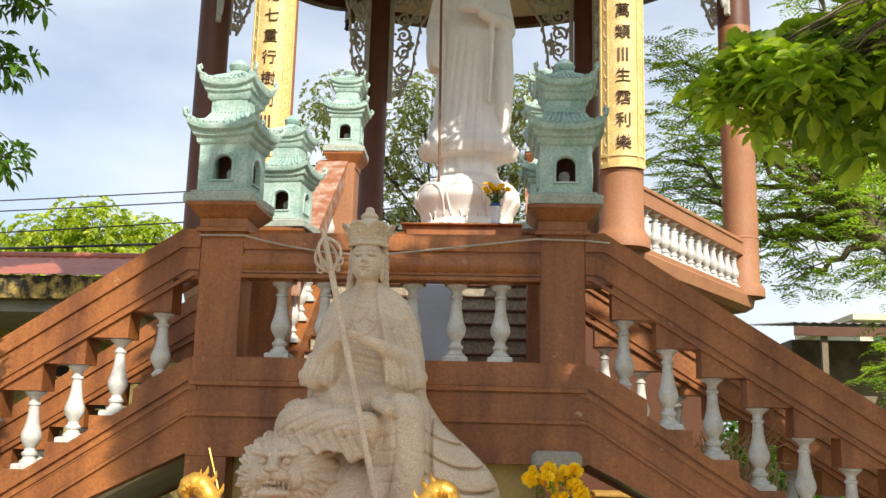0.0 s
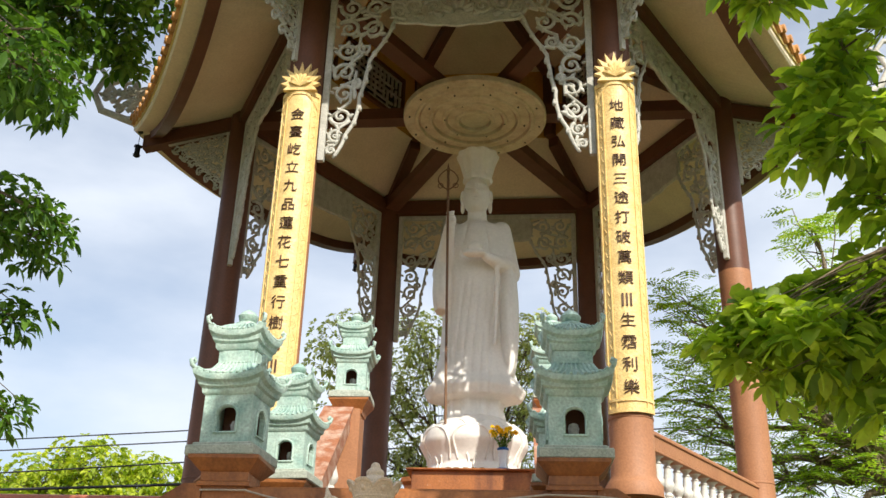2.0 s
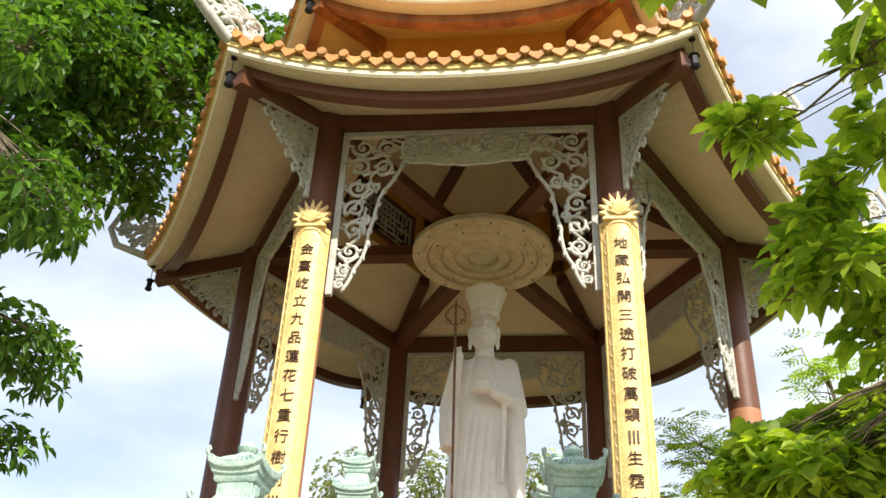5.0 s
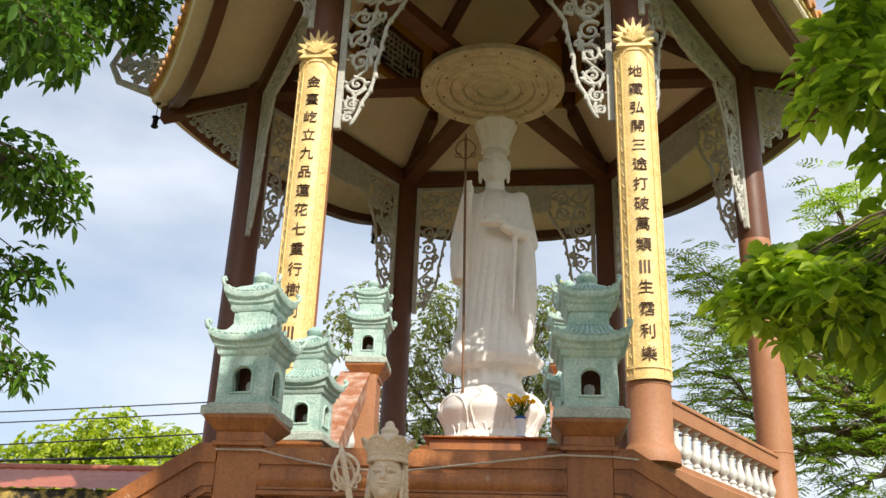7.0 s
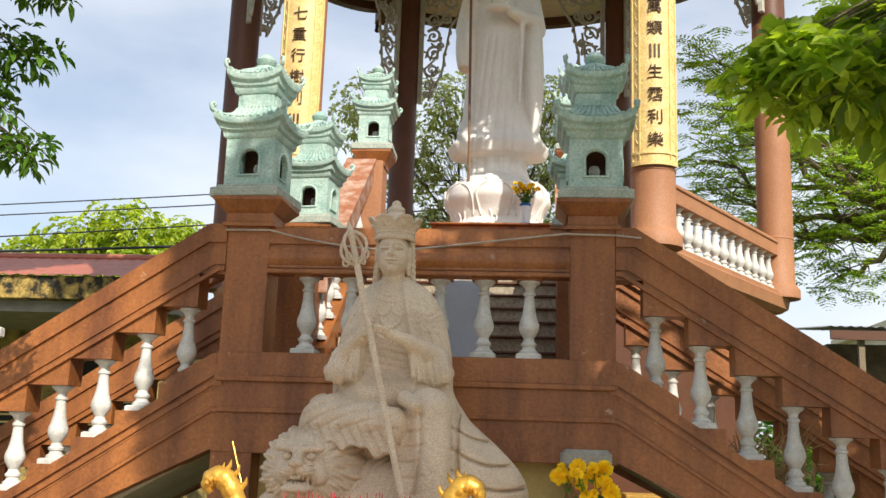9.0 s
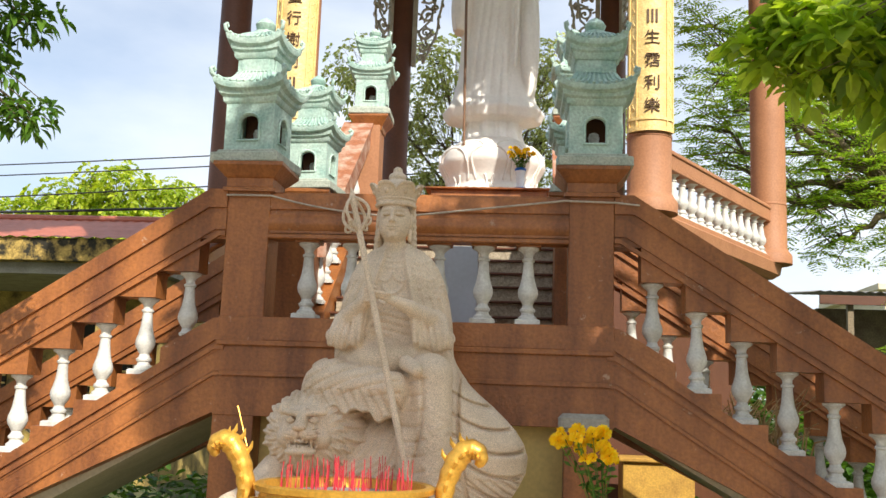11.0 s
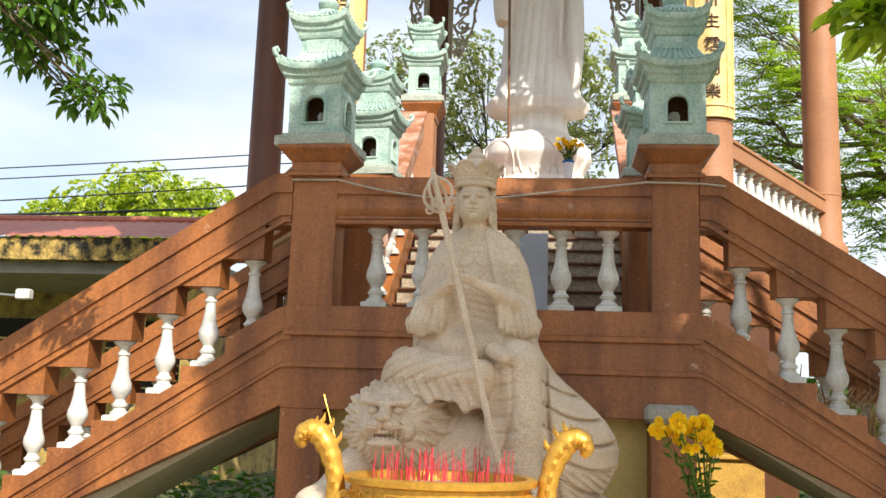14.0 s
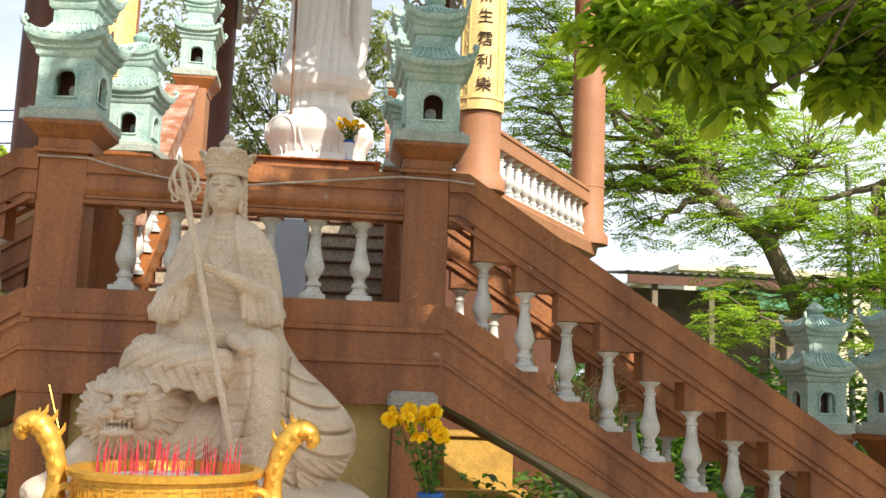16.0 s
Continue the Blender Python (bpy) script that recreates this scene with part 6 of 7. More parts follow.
def vase_of_flowers(m, vase_mat, foot_mat, n, spread, tall, lean, seed, label, small=1.0):
    rnd = random.Random(seed)
    ob = empty("flower_vase", m, label, "vase", "flower vases")
    part("vase", Shape().lathe([(0.05, 0), (0.055, 0.02), (0.05, 0.1), (0.062, 0.2), (0.072, 0.26), (0.066, 0.262), (0.05, 0.2), (0.001, 0.19)], 18), vase_mat, ob, smooth=True)
    part("vase_rim", Shape().lathe([(0.071, 0.24), (0.079, 0.265), (0.07, 0.275), (0.064, 0.26)], 18), foot_mat, ob, smooth=True)
    stems, leaves = Shape(), Shape()
    for i in range(n):
        a, r = rnd.uniform(0, 6.28), spread * math.sqrt(rnd.random())
        h = tall * rnd.uniform(0.62, 1.0)
        tip = Vector((r * math.cos(a) + lean[0] * h, r * math.sin(a) + lean[1] * h, 0.24 + h))
        stems.tube([(0.02 * math.cos(a), 0.02 * math.sin(a), 0.2), (tip.x * 0.5, tip.y * 0.5, 0.24 + h * 0.55), tuple(tip)], 0.0035, 4)
        part("bloom", blooms[rnd.choice((0, 0, 1, 1, 2))], None, ob, at=Matrix.Translation(tip) @ pose(0, 0, 0, rnd.uniform(10, 80), 0, rnd.uniform(-60, 60)) @ Matrix.Scale(small, 4))
        for _ in range(5):
            t = rnd.uniform(0.15, 0.9)
            p = Vector((tip.x * t, tip.y * t, 0.24 + h * t))
            d = Vector((rnd.uniform(-1, 1), rnd.uniform(-1, 1), rnd.uniform(-0.2, 0.8))).normalized() * 0.06 * small
            s = d.orthogonal().normalized() * 0.013
            leaves.add([tuple(p), tuple(p + d * 0.5 + s), tuple(p + d), tuple(p + d * 0.5 - s)], [(0, 1, 2, 3)])
    part("stem_bunch", stems, leaf_dark, ob)
    part("leaves", leaves, leaf_dark, ob)
    return ob


vase_of_flowers(pose(1.2, -0.9, 0.74), ceramic_white, ceramic_blue, 20, 0.18, 0.48, (-0.3, -0.05), 7, "white vase with blue rim holding yellow chrysanthemums")
tagged(part("offering_stand", Shape().box(0.93, 1.43, -1.1, -0.65, 0.0, 0.74, 0.02), granite), "granite offering stand beside the statue", "stand")
vase_of_flowers(pose(0.6, 6.2, 4.44), ceramic_white, ceramic_blue, 30, 0.2, 0.3, (0, 0), 9, "white and blue vase of small yellow flowers by the lotus", 0.75)
tagged(part("vase_foot", Shape().lathe([(0.1, 4.362), (0.11, 4.38), (0.105, 4.44), (0.06, 4.445)], 16, 0.6, 6.2), ceramic_blue), "bright blue dish under the vase", "dish")
tagged(part("altar_shelf", Shape().box(-0.55, 0.95, 5.85, 6.45, FLOOR, 4.34, 0.01).box(-0.62, 1.02, 5.78, 6.45, 4.34, 4.362, 0.006), paint), "brown altar shelf before the lotus pedestal", "altar")
for x in (-0.1, 0.0, 0.12, 0.24, 0.34):
    tagged(part("offering_cup", Shape().lathe([(0.02, 4.362), (0.035, 4.4), (0.04, 4.43), (0.034, 4.43), (0.02, 4.38)], 10, x, 6.1), wood_brown, smooth=True), "small dark offering cup on the altar shelf", "cup", "offering cups")

# ---- small things round the stairs ----
cab = empty("metal_cabinet", pose(0.3, 1.0, LAND), "pale blue grey metal cabinet standing on the landing", "cabinet")
part("body", Shape().box(-0.2, 0.07, 0, 0.12, 0, 0.8, 0.006), panel_blue, cab)
part("hinge", Shape().box(0.072, 0.09, -0.004, 0.01, 0.1, 0.18), grey_post, cab)


def cable(name, pts, r, mat, label, cat="cable"):
    ob = part(name, Shape().tube(pts, r, 5), mat)
    return tagged(ob, label, cat)


def sag(p, q, drop, n=10):
    p, q = Vector(p), Vector(q)
    return [tuple(p.lerp(q, i / n) - Vector((0, 0, drop * 4 * (i / n) * (1 - i / n)))) for i in range(n + 1)]


cable("cable", sag((-1.34, 0.025, 2.965), (-1.03, 0.025, 2.965), 0.0, 2) + sag((-1.03, 0.015, 2.965), (-0.1, 0.0, 2.83), 0.03) + sag((-0.1, 0.0, 2.83), (1.0, 0.015, 2.96), 0.0)[1:] + [(1.34, 0.025, 2.955), (1.5, 0.03, 2.94)], 0.007, white_cable, "thin dusty cable strung along the landing rail")

# yellow wooden altar box and dry stalks under the right flight
box = empty("wooden_box", pose(2.05, 3.5, 0) @ Matrix.Scale(1.1, 4), "worn yellow varnished wooden altar box under the stairs", "box")
part("body", Shape().box(-0.32, 0.3, -0.2, 0.25, 0.55, 1.0, 0.01), wood_yellow, box)
part("top", Shape().box(-0.36, 0.34, -0.24, 0.29, 1.0, 1.04, 0.01), wood_yellow, box)
part("plinth", Shape().box(-0.42, 0.42, -0.3, 0.3, 0.45, 0.56, 0.012), wood_yellow, box)
part("legs", Shape().box(-0.38, 0.38, -0.26, 0.26, 0.0, 0.46), wood_brown, box)
rnd = random.Random(12)
stalks = Shape()
for i in range(150):
    x, y = 2.35 + rnd.gauss(0, 0.18), 0.72 + rnd.gauss(0, 0.14)
    h = rnd.uniform(0.2, 0.62)
    z = 1.25
    a = rnd.uniform(0, 6.28)
    stalks.tube([(x, y, z), (x + 0.06 * math.cos(a), y + 0.06 * math.sin(a), z + h * 0.6), (x + 0.2 * math.cos(a), y + 0.2 * math.sin(a), z + h * rnd.uniform(0.5, 1.0))], [0.008, 0.007, 0.003], 4)
tagged(part("dry_stalks", stalks, straw), "heap of dry straw stalks on the stair steps", "dry stalks", kind="stuff")

# ---- trees ----
def rot_to(d, up):
    """Rows of an axis frame: along d, across, and normal."""
    d = d / np.linalg.norm(d, axis=-1, keepdims=True)
    side = np.cross(d, up)
    side /= np.linalg.norm(side, axis=-1, keepdims=True) + 1e-9
    return d, side, np.cross(side, d)


def leaf_cloud(name, pos, way, size, width, mat, rng, fold=0.25, droop=0.25):
    """Leaves as folded six-point blades from pos along way."""
    n = len(pos)
    up = np.tile([0.0, 0.0, 1.0], (n, 1)) + rng.normal(0, 0.35, (n, 3))
    d, s, u = rot_to(way, up)
    L = size[:, None]
    W = L * width
    down = np.array([0, 0, -1.0]) * L * droop
    v = np.stack([pos, pos + d * L * 0.4 - s * W + u * W * fold, pos + d * L * 0.75 - s * W * 0.8 + u * W * fold + down * 0.4, pos + d * L + down,
                  pos + d * L * 0.75 + s * W * 0.8 + u * W * fold + down * 0.4, pos + d * L * 0.4 + s * W + u * W * fold, pos + d * L * 0.55 + down * 0.2], 1).reshape(-1, 3)
    k = np.arange(n)[:, None] * 7
    f = np.concatenate([k + np.array(q) for q in ((0, 6, 2, 1), (6, 3, 3, 2), (0, 5, 4, 6), (6, 4, 3, 3))])
    tri = []
    for q in ((0, 6, 1), (1, 6, 2), (2, 6, 3), (3, 6, 4), (4, 6, 5), (5, 6, 0)):
        tri.append(k + np.array(q))
    return arrays_mesh(name, v, np.concatenate(tri), mat)


def branch_shape(segments):
    s = Shape()
    for pts, ra, rb, n in segments:
        m = len(pts) - 1
        s.tube(pts, [ra + (rb - ra) * i / m for i in range(m + 1)], n)
    return s


def bent(p, q, rnd, wob, n=6):
    p, q = Vector(p), Vector(q)
    L = (q - p).length
    return [tuple(p.lerp(q, i / n) + Vector((rnd.uniform(-1, 1), rnd.uniform(-1, 1), rnd.uniform(-1, 1))) * wob * L * math.sin(math.pi * i / n)) for i in range(n + 1)]


def tree(name, label, trunk, limbs_from, clumps, leaf, seed, whorl, size, width, per, mat_bark=bark, tr=0.18, droop=0.3, spread=1.0, category="tree", flat=0.75, lift=0.25):
    """A trunk, a limb to each clump, twigs in it, and whorls or sprays of leaves on the twigs."""
    rnd, rng = random.Random(seed), np.random.default_rng(seed)
    ob = empty(name, pose(*trunk[0]), label, category)
    inv = pose(*trunk[0]).inverted()
    segs = [([tuple(p) for p in trunk], tr, tr * 0.6, 10)]
    pos, way, siz = [], [], []
    for cx, cy, cz, r in clumps:
        c = Vector((cx, cy, cz))
        start = min((Vector(p) for p in limbs_from), key=lambda p: (p - c).length)
        limb = bent(start, c, rnd, 0.06)
        segs.append((limb, max(0.01, tr * 0.28), 0.005 + 0.004 * r, 6))
        k = max(4, int(per * r * r * 10))
        for _ in range(k):
            g = Vector((rnd.gauss(0, 1), rnd.gauss(0, 1), rnd.gauss(0, 1)))
            g = g.normalized() * (rnd.random() ** 0.45) * r * spread
            g.z *= flat
            tip = c + g
            if rnd.random() < 0.4:
                root = Vector(limb[rnd.choice((3, 4, 5, 6))])
                segs.append(([tuple(root), tuple(root.lerp(tip, 0.5) + Vector((0, 0, 0.05 * r))), tuple(tip)], 0.005 + 0.004 * r, 0.003, 4))
            out = (g.normalized() + Vector((0, 0, lift))).normalized()
            a0 = rnd.uniform(0, 6.28)
            ax = out.orthogonal().normalized()
            bx = out.cross(ax)
            for j in range(whorl):
                a = a0 + 2 * math.pi * j / whorl + rnd.uniform(-0.3, 0.3)
                d = (ax * math.cos(a) + bx * math.sin(a)) * 1.0 + out * rnd.uniform(0.1, 0.7)
                pos.append(tuple(tip + d * 0.015))
                way.append(tuple(d.normalized()))
                siz.append(size * rnd.uniform(0.6, 1.15))
    t = branch_shape(segs).mesh("trunk", mat_bark, "all")
    t.transform(inv)
    part("trunk", t, None, ob)
    me = leaf_cloud("crown", np.array(pos), np.array(way), np.array(siz), width, leaf, rng, droop=droop)
    me.transform(inv)
    part("crown", me, None, ob)
    return ob


# broad-leaved tree that overhangs the court
tree("broadleaf_tree", "broad-leaved tree with whorls of large glossy green leaves", [(5.6, -3.2, 0), (5.5, -3.1, 1.6), (5.2, -3.0, 3.2), (4.6, -2.8, 4.6), (4.2, -2.8, 6.2)],
     [(5.2, -3.0, 3.2), (4.6, -2.8, 4.6), (4.2, -2.8, 6.2)],
     [(2.04, -1.2, 3.56, 0.18), (2.15, -1.3, 3.71, 0.22), (2.24, -1.1, 3.46, 0.23), (2.36, -1.5, 3.5, 0.27), (2.68, -1.3, 3.77, 0.29), (2.69, -1.2, 3.42, 0.27), (2.8, -1.5, 3.55, 0.3), (2.56, -1.0, 3.95, 0.2), (2.79, -1.3, 3.2, 0.15),
      (2.28, -1.8, 5.56, 0.22), (2.15, -1.8, 5.63, 0.11), (2.64, -1.9, 5.08, 0.2), (2.5, -1.7, 4.88, 0.24), (2.65, -1.9, 4.58, 0.26), (2.38, -1.7, 4.53, 0.13), (2.83, -1.6, 4.29, 0.24), (2.86, -2.2, 5.24, 0.22), (2.92, -2.2, 5.91, 0.24),
      (3.31, -1.0, 3.75, 0.34), (3.79, -0.9, 3.86, 0.35), (3.53, -1.1, 3.42, 0.22), (3.9, -1.0, 3.44, 0.28), (3.82, -1.2, 3.62, 0.35), (2.8, -1.4, 3.9, 0.24)], leaf_broad, 11, 8, 0.155, 0.27, 46, tr=0.07, droop=0.22, spread=0.95, lift=0.75)
# unseen crown, its clumps set to block sun from statue, landing and right flight
tree("shade_tree", "unseen leafy crown added to shade the stairs and statue", [(6.4, -7.4, 0), (6.2, -7.2, 2.2), (5.4, -6.6, 4.4), (4.4, -6.2, 6.4)], [(5.4, -6.6, 4.4), (4.4, -6.2, 6.4)],
     [(2.2, -4.5, 4.6, 0.6), (1.5, -4.5, 4.6, 0.5), (2.9, -4.5, 4.5, 0.6), (1.65, -4.5, 5.4, 0.8), (2.8, -4.6, 5.5, 0.8), (1.4, -4.6, 6.3, 0.65), (2.7, -4.7, 6.4, 0.7), (3.4, -4.6, 5.6, 0.6), (4.4, -4.6, 5.0, 0.7), (5.1, -4.5, 5.0, 0.8), (5.9, -4.4, 4.8, 0.9), (5.0, -5.6, 6.6, 0.7), (5.2, -4.6, 6.3, 0.8), (4.9, -4.6, 5.6, 0.7), (5.9, -4.4, 5.5, 0.7), (4.0, -4.3, 4.6, 0.6), (3.5, -4.4, 4.8, 0.6), (6.0, -4.5, 6.1, 0.8), (6.8, -4.5, 6.3, 0.8), (2.0, -5.6, 6.7, 0.85), (3.4, -4.7, 8.0, 0.7), (1.6, -4.8, 7.3, 0.7), (3.7, -4.8, 7.2, 0.5), (6.2, -2.2, 4.2, 1.0), (6.6, -0.4, 4.2, 1.0), (7.2, -3.0, 3.0, 1.0)],
     leaf_broad, 13, 8, 0.2, 0.27, 26, tr=0.2, droop=0.22, spread=0.95, lift=0.75)
tree("small_leaved_tree", "overhanging branch with small dark green oval leaves", [(-4.6, -3.6, 0), (-4.4, -3.4, 2.4), (-3.7, -3.0, 4.6), (-3.0, -2.6, 6.0)], [(-4.2, -3.3, 3.0), (-3.7, -3.0, 4.6), (-3.0, -2.6, 6.0)],
     [(-1.85, -2.13, 4.77, 0.28), (-1.75, -2.52, 4.64, 0.29), (-1.99, -1.56, 4.11, 0.27), (-2.05, -1.86, 4.14, 0.28), (-2.1, -1.43, 3.66, 0.2), (-2.1, -1.26, 3.14, 0.14), (-2.39, -1.37, 3.41, 0.25),
      (-2.41, -1.66, 3.51, 0.28), (-2.27, -1.21, 3.13, 0.13), (-1.72, -3.04, 5.21, 0.26), (-2.75, -2.0, 4.1, 0.4), (-2.6, -2.5, 4.8, 0.4)], leaf_dark, 21, 6, 0.088, 0.22, 85, tr=0.06, droop=0.35)
tree("tall_tree", "tall dense tree with dark green foliage behind the pavilion", [(-13.5, 8.5, 0), (-13.2, 8.4, 5), (-11.8, 7.6, 9), (-9.6, 6.6, 12.5)], [(-11.8, 7.6, 9), (-9.6, 6.6, 12.5)],
     [(-5.7, 5.03, 12.27, 1.67), (-4.89, 5.54, 13.73, 1.25), (-6.41, 4.64, 10.5, 1.2), (-5.6, 6.15, 11.2, 0.6), (-3.96, 6.2, 14.25, 0.9), (-6.2, 3.71, 11.88, 1.39), (-7.4, 4.2, 9.6, 1.1), (-6.9, 5.2, 13.4, 1.5), (-5.4, 4.2, 14.5, 1.4)], leaf_dark, 31, 6, 0.2, 0.26, 21, tr=0.3)
tree("sparse_tree", "sparse olive-leaved tree behind the statue", [(-0.6, 16.0, 0), (-0.6, 15.8, 3.0), (-0.5, 15.2, 5.4)], [(-0.6, 15.8, 3.4), (-0.5, 15.2, 5.4)],
     [(-3.0, 13.84, 8.6, 0.9), (-1.65, 14.4, 7.9, 0.9), (-1.41, 14.03, 9.0, 0.7), (1.0, 14.22, 8.8, 0.9), (0.87, 14.67, 7.4, 0.95), (-1.64, 14.73, 6.6, 0.9), (-2.9, 14.5, 7.0, 0.8), (0.9, 14.7, 6.0, 0.8), (2.3, 14.5, 8.2, 0.8), (-0.4, 14.6, 6.0, 0.8)], leaf_sparse, 41, 6, 0.13, 0.28, 26, tr=0.16, spread=1.15, flat=0.95)
tree("round_tree", "bushy yellow-green tree beyond the low roof", [(-11.4, 21.0, 0), (-11.4, 21.0, 3.5), (-11.2, 20.8, 5.5)], [(-11.4, 21.0, 3.5), (-11.2, 20.8, 5.5)],
     [(-12.8, 20.2, 6.75, 1.3), (-11.4, 20.5, 7.35, 1.3), (-9.92, 21.0, 7.15, 1.1), (-13.9, 19.8, 6.3, 1.0), (-9.0, 21.36, 6.6, 0.9), (-11.5, 20.3, 6.2, 1.3), (-10.2, 20.6, 6.1, 1.2), (-13.0, 20.2, 5.8, 1.2), (-8.2, 21.6, 6.4, 0.8)], leaf_bush, 51, 7, 0.2, 0.3, 14, tr=0.2)


def feather_tree(name, label, trunk, limbs_from, clumps, seed, per, tr):
    """A tree with bipinnate fronds: rows of tiny leaflets on arching ribs."""
    rnd, rng = random.Random(seed), np.random.default_rng(seed)
    ob = empty(name, pose(*trunk[0]), label, "tree", "feathery trees")
    inv = pose(*trunk[0]).inverted()
    segs = [([tuple(p) for p in trunk], tr, tr * 0.55, 10)]
    pos, way, siz = [], [], []
    for cx, cy, cz, r in clumps:
        c = Vector((cx, cy, cz))
        start = min((Vector(p) for p in limbs_from), key=lambda p: (p - c).length)
        limb = bent(start, c, rnd, 0.07, 8)
        segs.append((limb, tr * 0.42, 0.02, 7))
        for _ in range(max(5, int(per * r * r * 10))):
            g = Vector((rnd.gauss(0, 1), rnd.gauss(0, 1), rnd.gauss(0, 0.7)))
            g = g.normalized() * (rnd.random() ** 0.4) * r
            root = c + g
            if rnd.random() < 0.22:
                q = Vector(limb[rnd.choice((5, 6, 7, 8))])
                segs.append((bent(q, root, rnd, 0.08, 3), 0.016, 0.006, 4))
            a = rnd.uniform(0, 6.28)
            d = Vector((math.cos(a), math.sin(a), rnd.uniform(-0.35, 0.35))).normalized()
            L = rnd.uniform(0.28, 0.5)
            side = d.cross(Vector((0, 0, 1))).normalized()
            for i in range(6):
                t = (i + 1) / 6
                p = root + d * L * t + Vector((0, 0, -0.12 * t * t))
                for sg in (-1, 1):
                    dd = (side * sg + d * 0.55 + Vector((0, 0, -0.15))).normalized()
                    pl = L * 0.36 * math.sin(math.pi * (0.25 + 0.65 * t))
                    for j in range(3):
                        pos.append(tuple(p + dd * pl * j / 3))
                        way.append(tuple(dd))
                        siz.append(pl * 0.46)
    t = branch_shape(segs).mesh("trunk", bark, "all")
    t.transform(inv)
    part("trunk", t, None, ob)
    me = leaf_cloud("crown", np.array(pos), np.array(way), np.array(siz), 0.27, leaf_feather, rng, droop=0.1)
    me.transform(inv)
    part("crown", me, None, ob)
    return ob


feather_tree("feathery_tree", "feathery light green tree with forked pale trunk", [(8.35, 9.2, 0), (8.25, 9.1, 2.0), (8.05, 9.0, 3.1), (7.55, 9.05, 4.15), (6.6, 9.1, 4.9)], [(8.05, 9.0, 3.1), (7.8, 9.0, 3.6), (7.55, 9.05, 4.15), (6.6, 9.1, 4.9)],
             [(3.71, 9.4, 8.0, 0.7), (4.42, 9.4, 6.87, 0.9), (3.8, 10.48, 6.6, 0.7), (3.86, 9.6, 7.2, 0.8), (5.65, 9.23, 6.35, 1.2), (6.98, 10.12, 5.6, 1.2), (5.3, 9.66, 5.15, 0.8), (8.43, 9.43, 5.9, 1.35), (4.14, 10.76, 6.0, 0.6), (5.69, 8.4, 8.9, 0.6), (5.63, 9.73, 4.4, 0.5), (6.6, 10.6, 7.0, 1.1), (5.0, 11.5, 5.6, 1.0), (7.6, 11.0, 6.6, 1.1), (7.0, 9.3, 4.5, 0.8), (5.9, 8.8, 5.6, 0.9), (8.3, 9.0, 4.6, 0.8)], 61, 19, 0.2)
feather_tree("feathery_tree", "feathery light green tree by the lamp pole", [(9.6, 8.8, 0), (9.55, 8.75, 1.8), (9.4, 8.6, 3.6), (9.0, 8.2, 5.0)], [(9.5, 8.7, 2.6), (9.4, 8.6, 3.6), (9.0, 8.2, 5.0)],
             [(8.41, 7.47, 4.09, 0.85), (6.4, 7.8, 2.7, 0.6), (8.6, 7.8, 2.3, 0.75), (9.8, 7.6, 5.4, 1.1), (7.6, 8.6, 4.6, 0.6), (9.6, 7.4, 3.2, 0.9), (8.0, 8.4, 3.2, 0.6), (8.9, 8.2, 3.4, 0.8), (7.3, 9.6, 3.4, 0.6)], 62, 24, 0.16)

# ---- buildings beyond ----
def low_house():
    ob = empty("low_house", pose(-10.4, 10, 0), "low mouldy yellow house with a red metal roof", "house")
    part("wall", Shape().box(-9, 4.6, 3.4, 8, 0, 3.9), old_yellow, ob)
    part("end_wall", Shape().box(4.4, 4.6, 0.3, 3.4, 0, 3.86), old_yellow, ob)
    part("fascia", Shape().box(-9.2, 4.8, -0.05, 0.25, 3.86, 4.27, 0.01), mould_yellow, ob, "yellow parapet beam with black mould")
    part("canopy", Shape().box(-9.2, 4.8, 0.25, 3.5, 3.66, 3.96), concrete, ob)
    r = Shape()
    n = 110
    rows = []
    for y, z in ((-0.12, 4.26), (0.5, 4.42), (3.9, 5.3)):
        rows.append([(-9.3 + 14.2 * i / n, y, z + (0.03 if i % 2 else 0)) for i in range(n + 1)])
    strip(r, rows)
    part("roof", r, roof_red, ob)
    part("ridge", Shape().tube([(-9.3, 3.9, 5.33), (4.9, 3.9, 5.33)], 0.1, 8), roof_red, ob)
    for x in (-7.4, -4.6, -1.4, 1.6):
        w = part("window", Shape().box(x, x + 1.6, 3.36, 3.42, 1.6, 3.1), dark_room, ob)
        for j in range(7):
            part("bar", Shape().box(x, x + 1.6, 3.33, 3.36, 1.7 + j * 0.16, 1.74 + j * 0.16), pale_yellow, w)
    for x in (-6.0, -3.0, 0.3, 3.6):
        part("post", Shape().box(x, x + 0.18, 0.0, 0.18, 0, 3.86, 0.01), old_yellow, ob)
    return ob


low_house()
lamp = empty("wall_lamp", pose(-8.75, 9.85, 3.2), "white floodlight on a rod under the house eave", "lamp")
part("rod", Shape().tube([(-0.9, 0, 0.05), (0, 0, 0)], 0.02, 6), grey_post, lamp)
part("head", Shape().box(-0.1, 0.16, -0.08, 0.08, -0.06, 0.12, 0.02), bell_white, lamp)

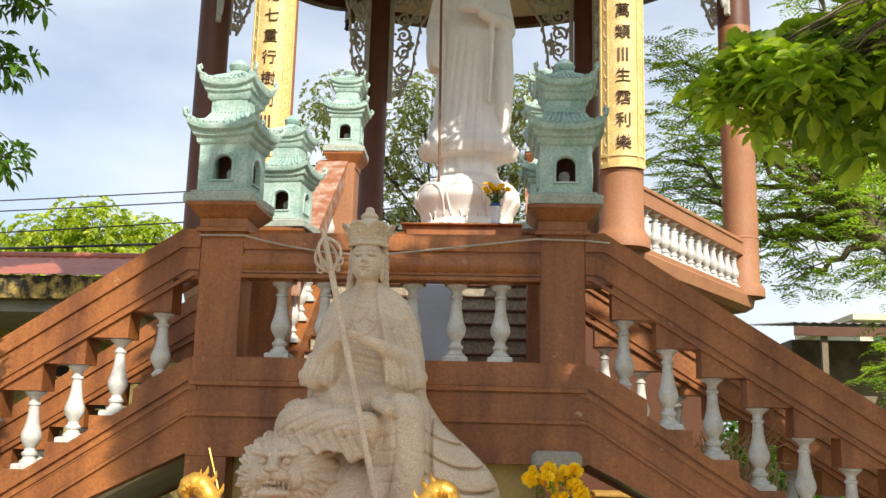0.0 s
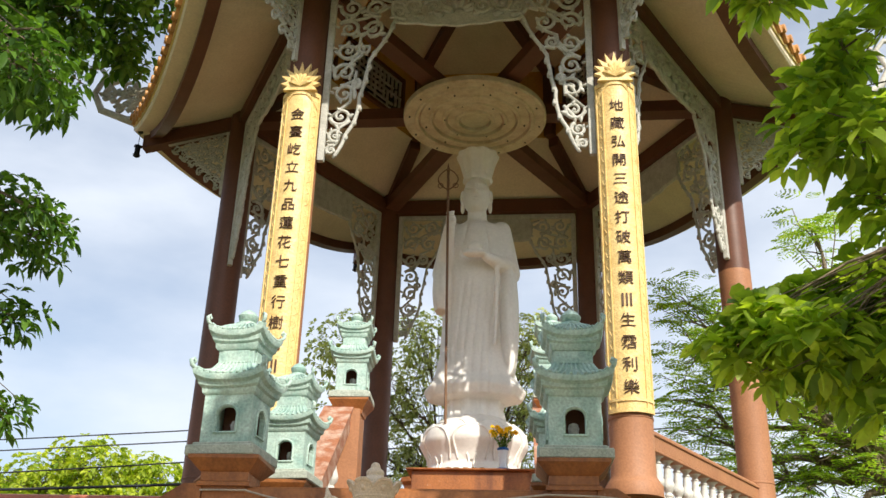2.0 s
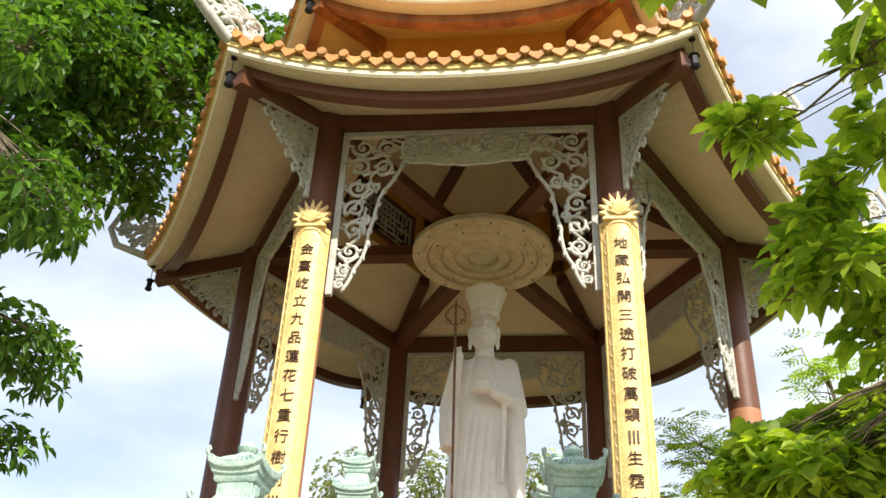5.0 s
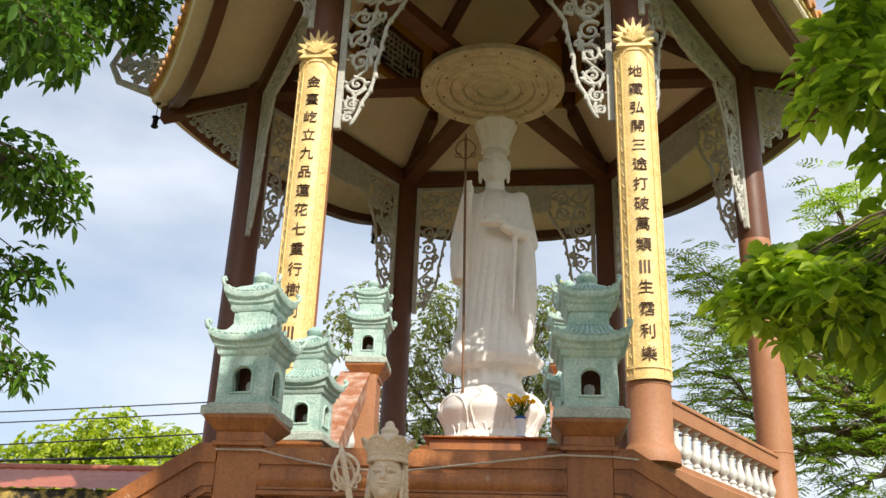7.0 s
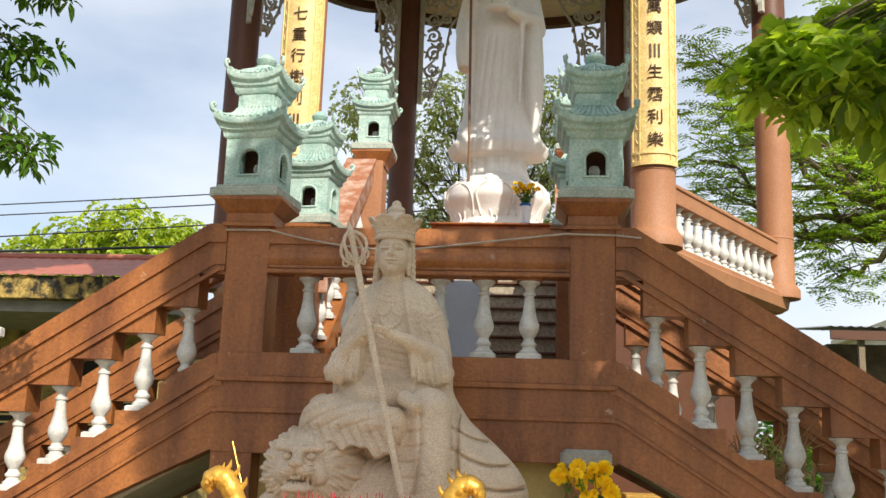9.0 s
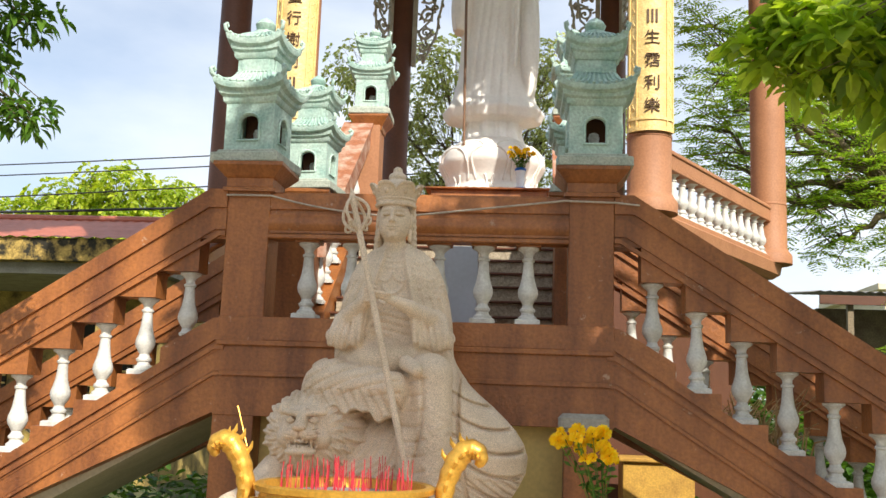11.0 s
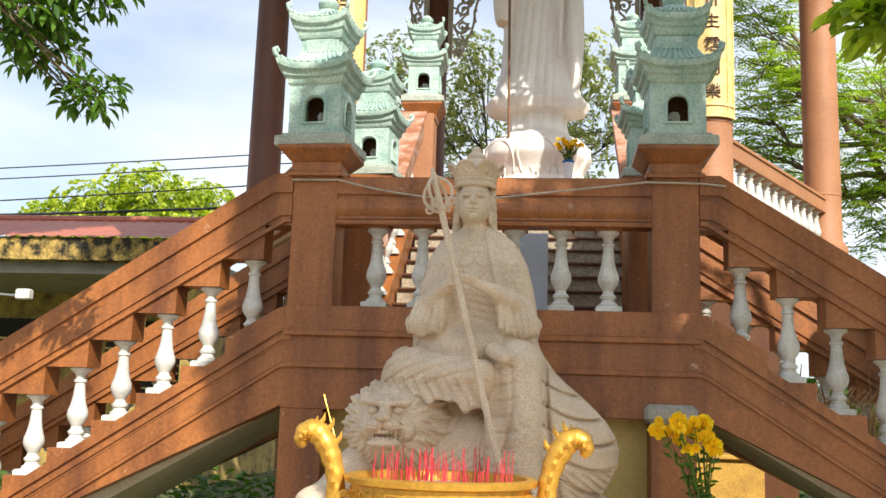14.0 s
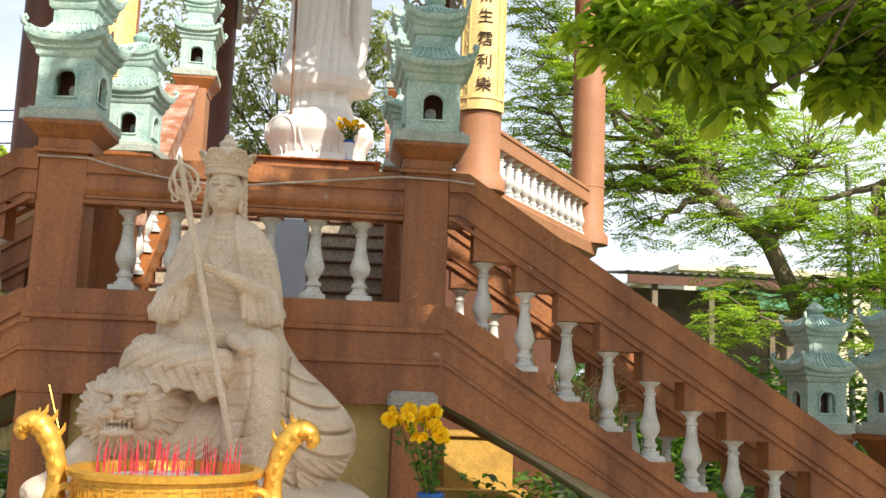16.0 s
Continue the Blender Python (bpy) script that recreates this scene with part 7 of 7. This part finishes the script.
shed = empty("tin_shed", pose(9.0, 15, 0.42), "ramshackle shed with weathered tin roof", "shed")
part("wall", Shape().box(-1.9, 3.2, 0.9, 4, -0.42, 3.6), rust_wall, shed)
r = Shape()
rows = [[(-2.3 + 6 * i / 60, y, z + 0.03 * (i % 2)) for i in range(61)] for y, z in ((-0.5, 3.8), (4.2, 4.3))]
strip(r, rows)
part("roof", r, tin, shed)
part("eave_board", Shape().box(-2.2, 3.6, -0.45, -0.38, 3.55, 3.74), dark_brown_tone, shed)
for x in (-1.6, -0.3, 1.1, 2.5):
    part("post", Shape().box(x, x + 0.12, -0.3, -0.18, -0.42, 3.7), rust_wall, shed)
aw = Shape()
rows = [[(0.6 + 2.0 * i / 24, y, z + 0.035 * (i % 2)) for i in range(25)] for y, z in ((-0.3, 3.5), (-0.75, 3.4), (-0.95, 3.05))]
strip(aw, rows)
part("awning", aw, green_awning, shed, "green ribbed awning")
far = empty("far_house", pose(15.6, 26, 0.35), "pale rendered house beyond the shed", "house")
part("wall", Shape().box(-3.5, 9, 0, 6, -0.36, 5.4), cream, far)
part("roof_edge", Shape().box(-3.8, 9.3, -0.3, 6.3, 5.4, 5.62, 0.02), cream, far)
for x in (-3.0, -1.2, 0.8, 3.2, 5.6):
    w = part("window", Shape().box(x, x + 1.3, -0.05, 0.05, 3.4, 4.8), glass_dark, far)
    part("window_frame", Shape().box(x - 0.06, x + 1.36, -0.07, -0.03, 4.8, 4.9).box(x + 0.62, x + 0.68, -0.07, -0.03, 3.4, 4.8), green_awning, w)
part("balcony_rail", Shape().box(-3.5, 2.5, -0.9, -0.84, 4.55, 4.62).box(-3.5, 2.5, -0.9, -0.84, 3.6, 3.68), white_wall, far)

pole = empty("lamp_pole", pose(9.1, 9.3, 0), "grey galvanised lamp pole in the grass", "pole")
part("pole", Shape().lathe([(0.055, 0), (0.05, 5.6)], 12), grey_post, pole, smooth=True)
for x, z, mt, lb in ((7.75, 4.62, bell_white, "pale hanging basket pot in the tree"), (8.3, 4.78, paint_worn, "rust coloured hanging basket pot in the tree")):
    b = empty("hanging_pot", pose(x, 9.2, z), lb, "hanging pot", "hanging pots")
    part("pot", Shape().lathe([(0.15, -0.2), (0.19, -0.18), (0.2, 0.14), (0.17, 0.15), (0.16, -0.1)], 14), mt, b)
    part("hanger", Shape().tube([(-0.17, 0, 0.14), (0, 0, 0.45), (0.17, 0, 0.14)], 0.008, 5), dark_wire, b)

# overhead lines
for za, zb, r, drop in ((7.32, 7.65, 0.016, 0.05), (6.99, 7.33, 0.016, 0.04), (6.5, 6.89, 0.018, 0.05), (6.2, 6.43, 0.034, 0.06)):
    dz = (zb - za) / 6.0
    cable("power_line", sag((-30, 16, za - 17 * dz), (8, 16, zb + 15 * dz), drop * 6, 24), r, dark_wire, "dark overhead power line", "power line")

# rough plants and a hedge behind the stairs
rnd = random.Random(77)
rng = np.random.default_rng(77)
pts, wy, sz = [], [], []
for i in range(5200):
    x = rnd.choice((rnd.uniform(-7.5, -2.2), rnd.uniform(1.8, 8.5)))
    y = rnd.uniform(1.9, 4.6)
    h = 0.75 * rnd.random() ** 0.7
    pts.append((x, y, h))
    a = rnd.uniform(0, 6.28)
    wy.append((math.cos(a), math.sin(a), rnd.uniform(-0.2, 0.9)))
    sz.append(rnd.uniform(0.07, 0.17))
for i in range(9000):               # a taller thicket beyond the platform
    x, y = rnd.uniform(4.2, 13.0), rnd.uniform(8.0, 12.5)
    pts.append((x, y, (1.5 + 0.5 * math.sin(x * 1.7) + 0.3 * math.sin(x * 4.1 + y)) * rnd.random() ** 0.6))
    a = rnd.uniform(0, 6.28)
    wy.append((math.cos(a), math.sin(a), rnd.uniform(-0.2, 0.9)))
    sz.append(rnd.uniform(0.12, 0.28))
tagged(new("shrubs", leaf_cloud("shrubs", np.array(pts), np.array(wy), np.array(sz), 0.25, leaf_dark, rng)), "low dark green shrubs behind the stairs", "shrubs", kind="stuff")
pts, wy, sz = [], [], []
for i in range(9000):
    x, y = rnd.uniform(1.3, 4.6), rnd.uniform(0.35, 3.0)
    a = rnd.uniform(0, 6.28)
    pts.append((x, y, 0.0))
    wy.append((0.35 * math.cos(a), 0.35 * math.sin(a), 1))
    sz.append(rnd.uniform(0.06, 0.16))
tagged(new("grass", leaf_cloud("grass", np.array(pts), np.array(wy), np.array(sz), 0.05, leaf_bush, rng)), "fresh green grass under the stairs", "grass", kind="stuff")
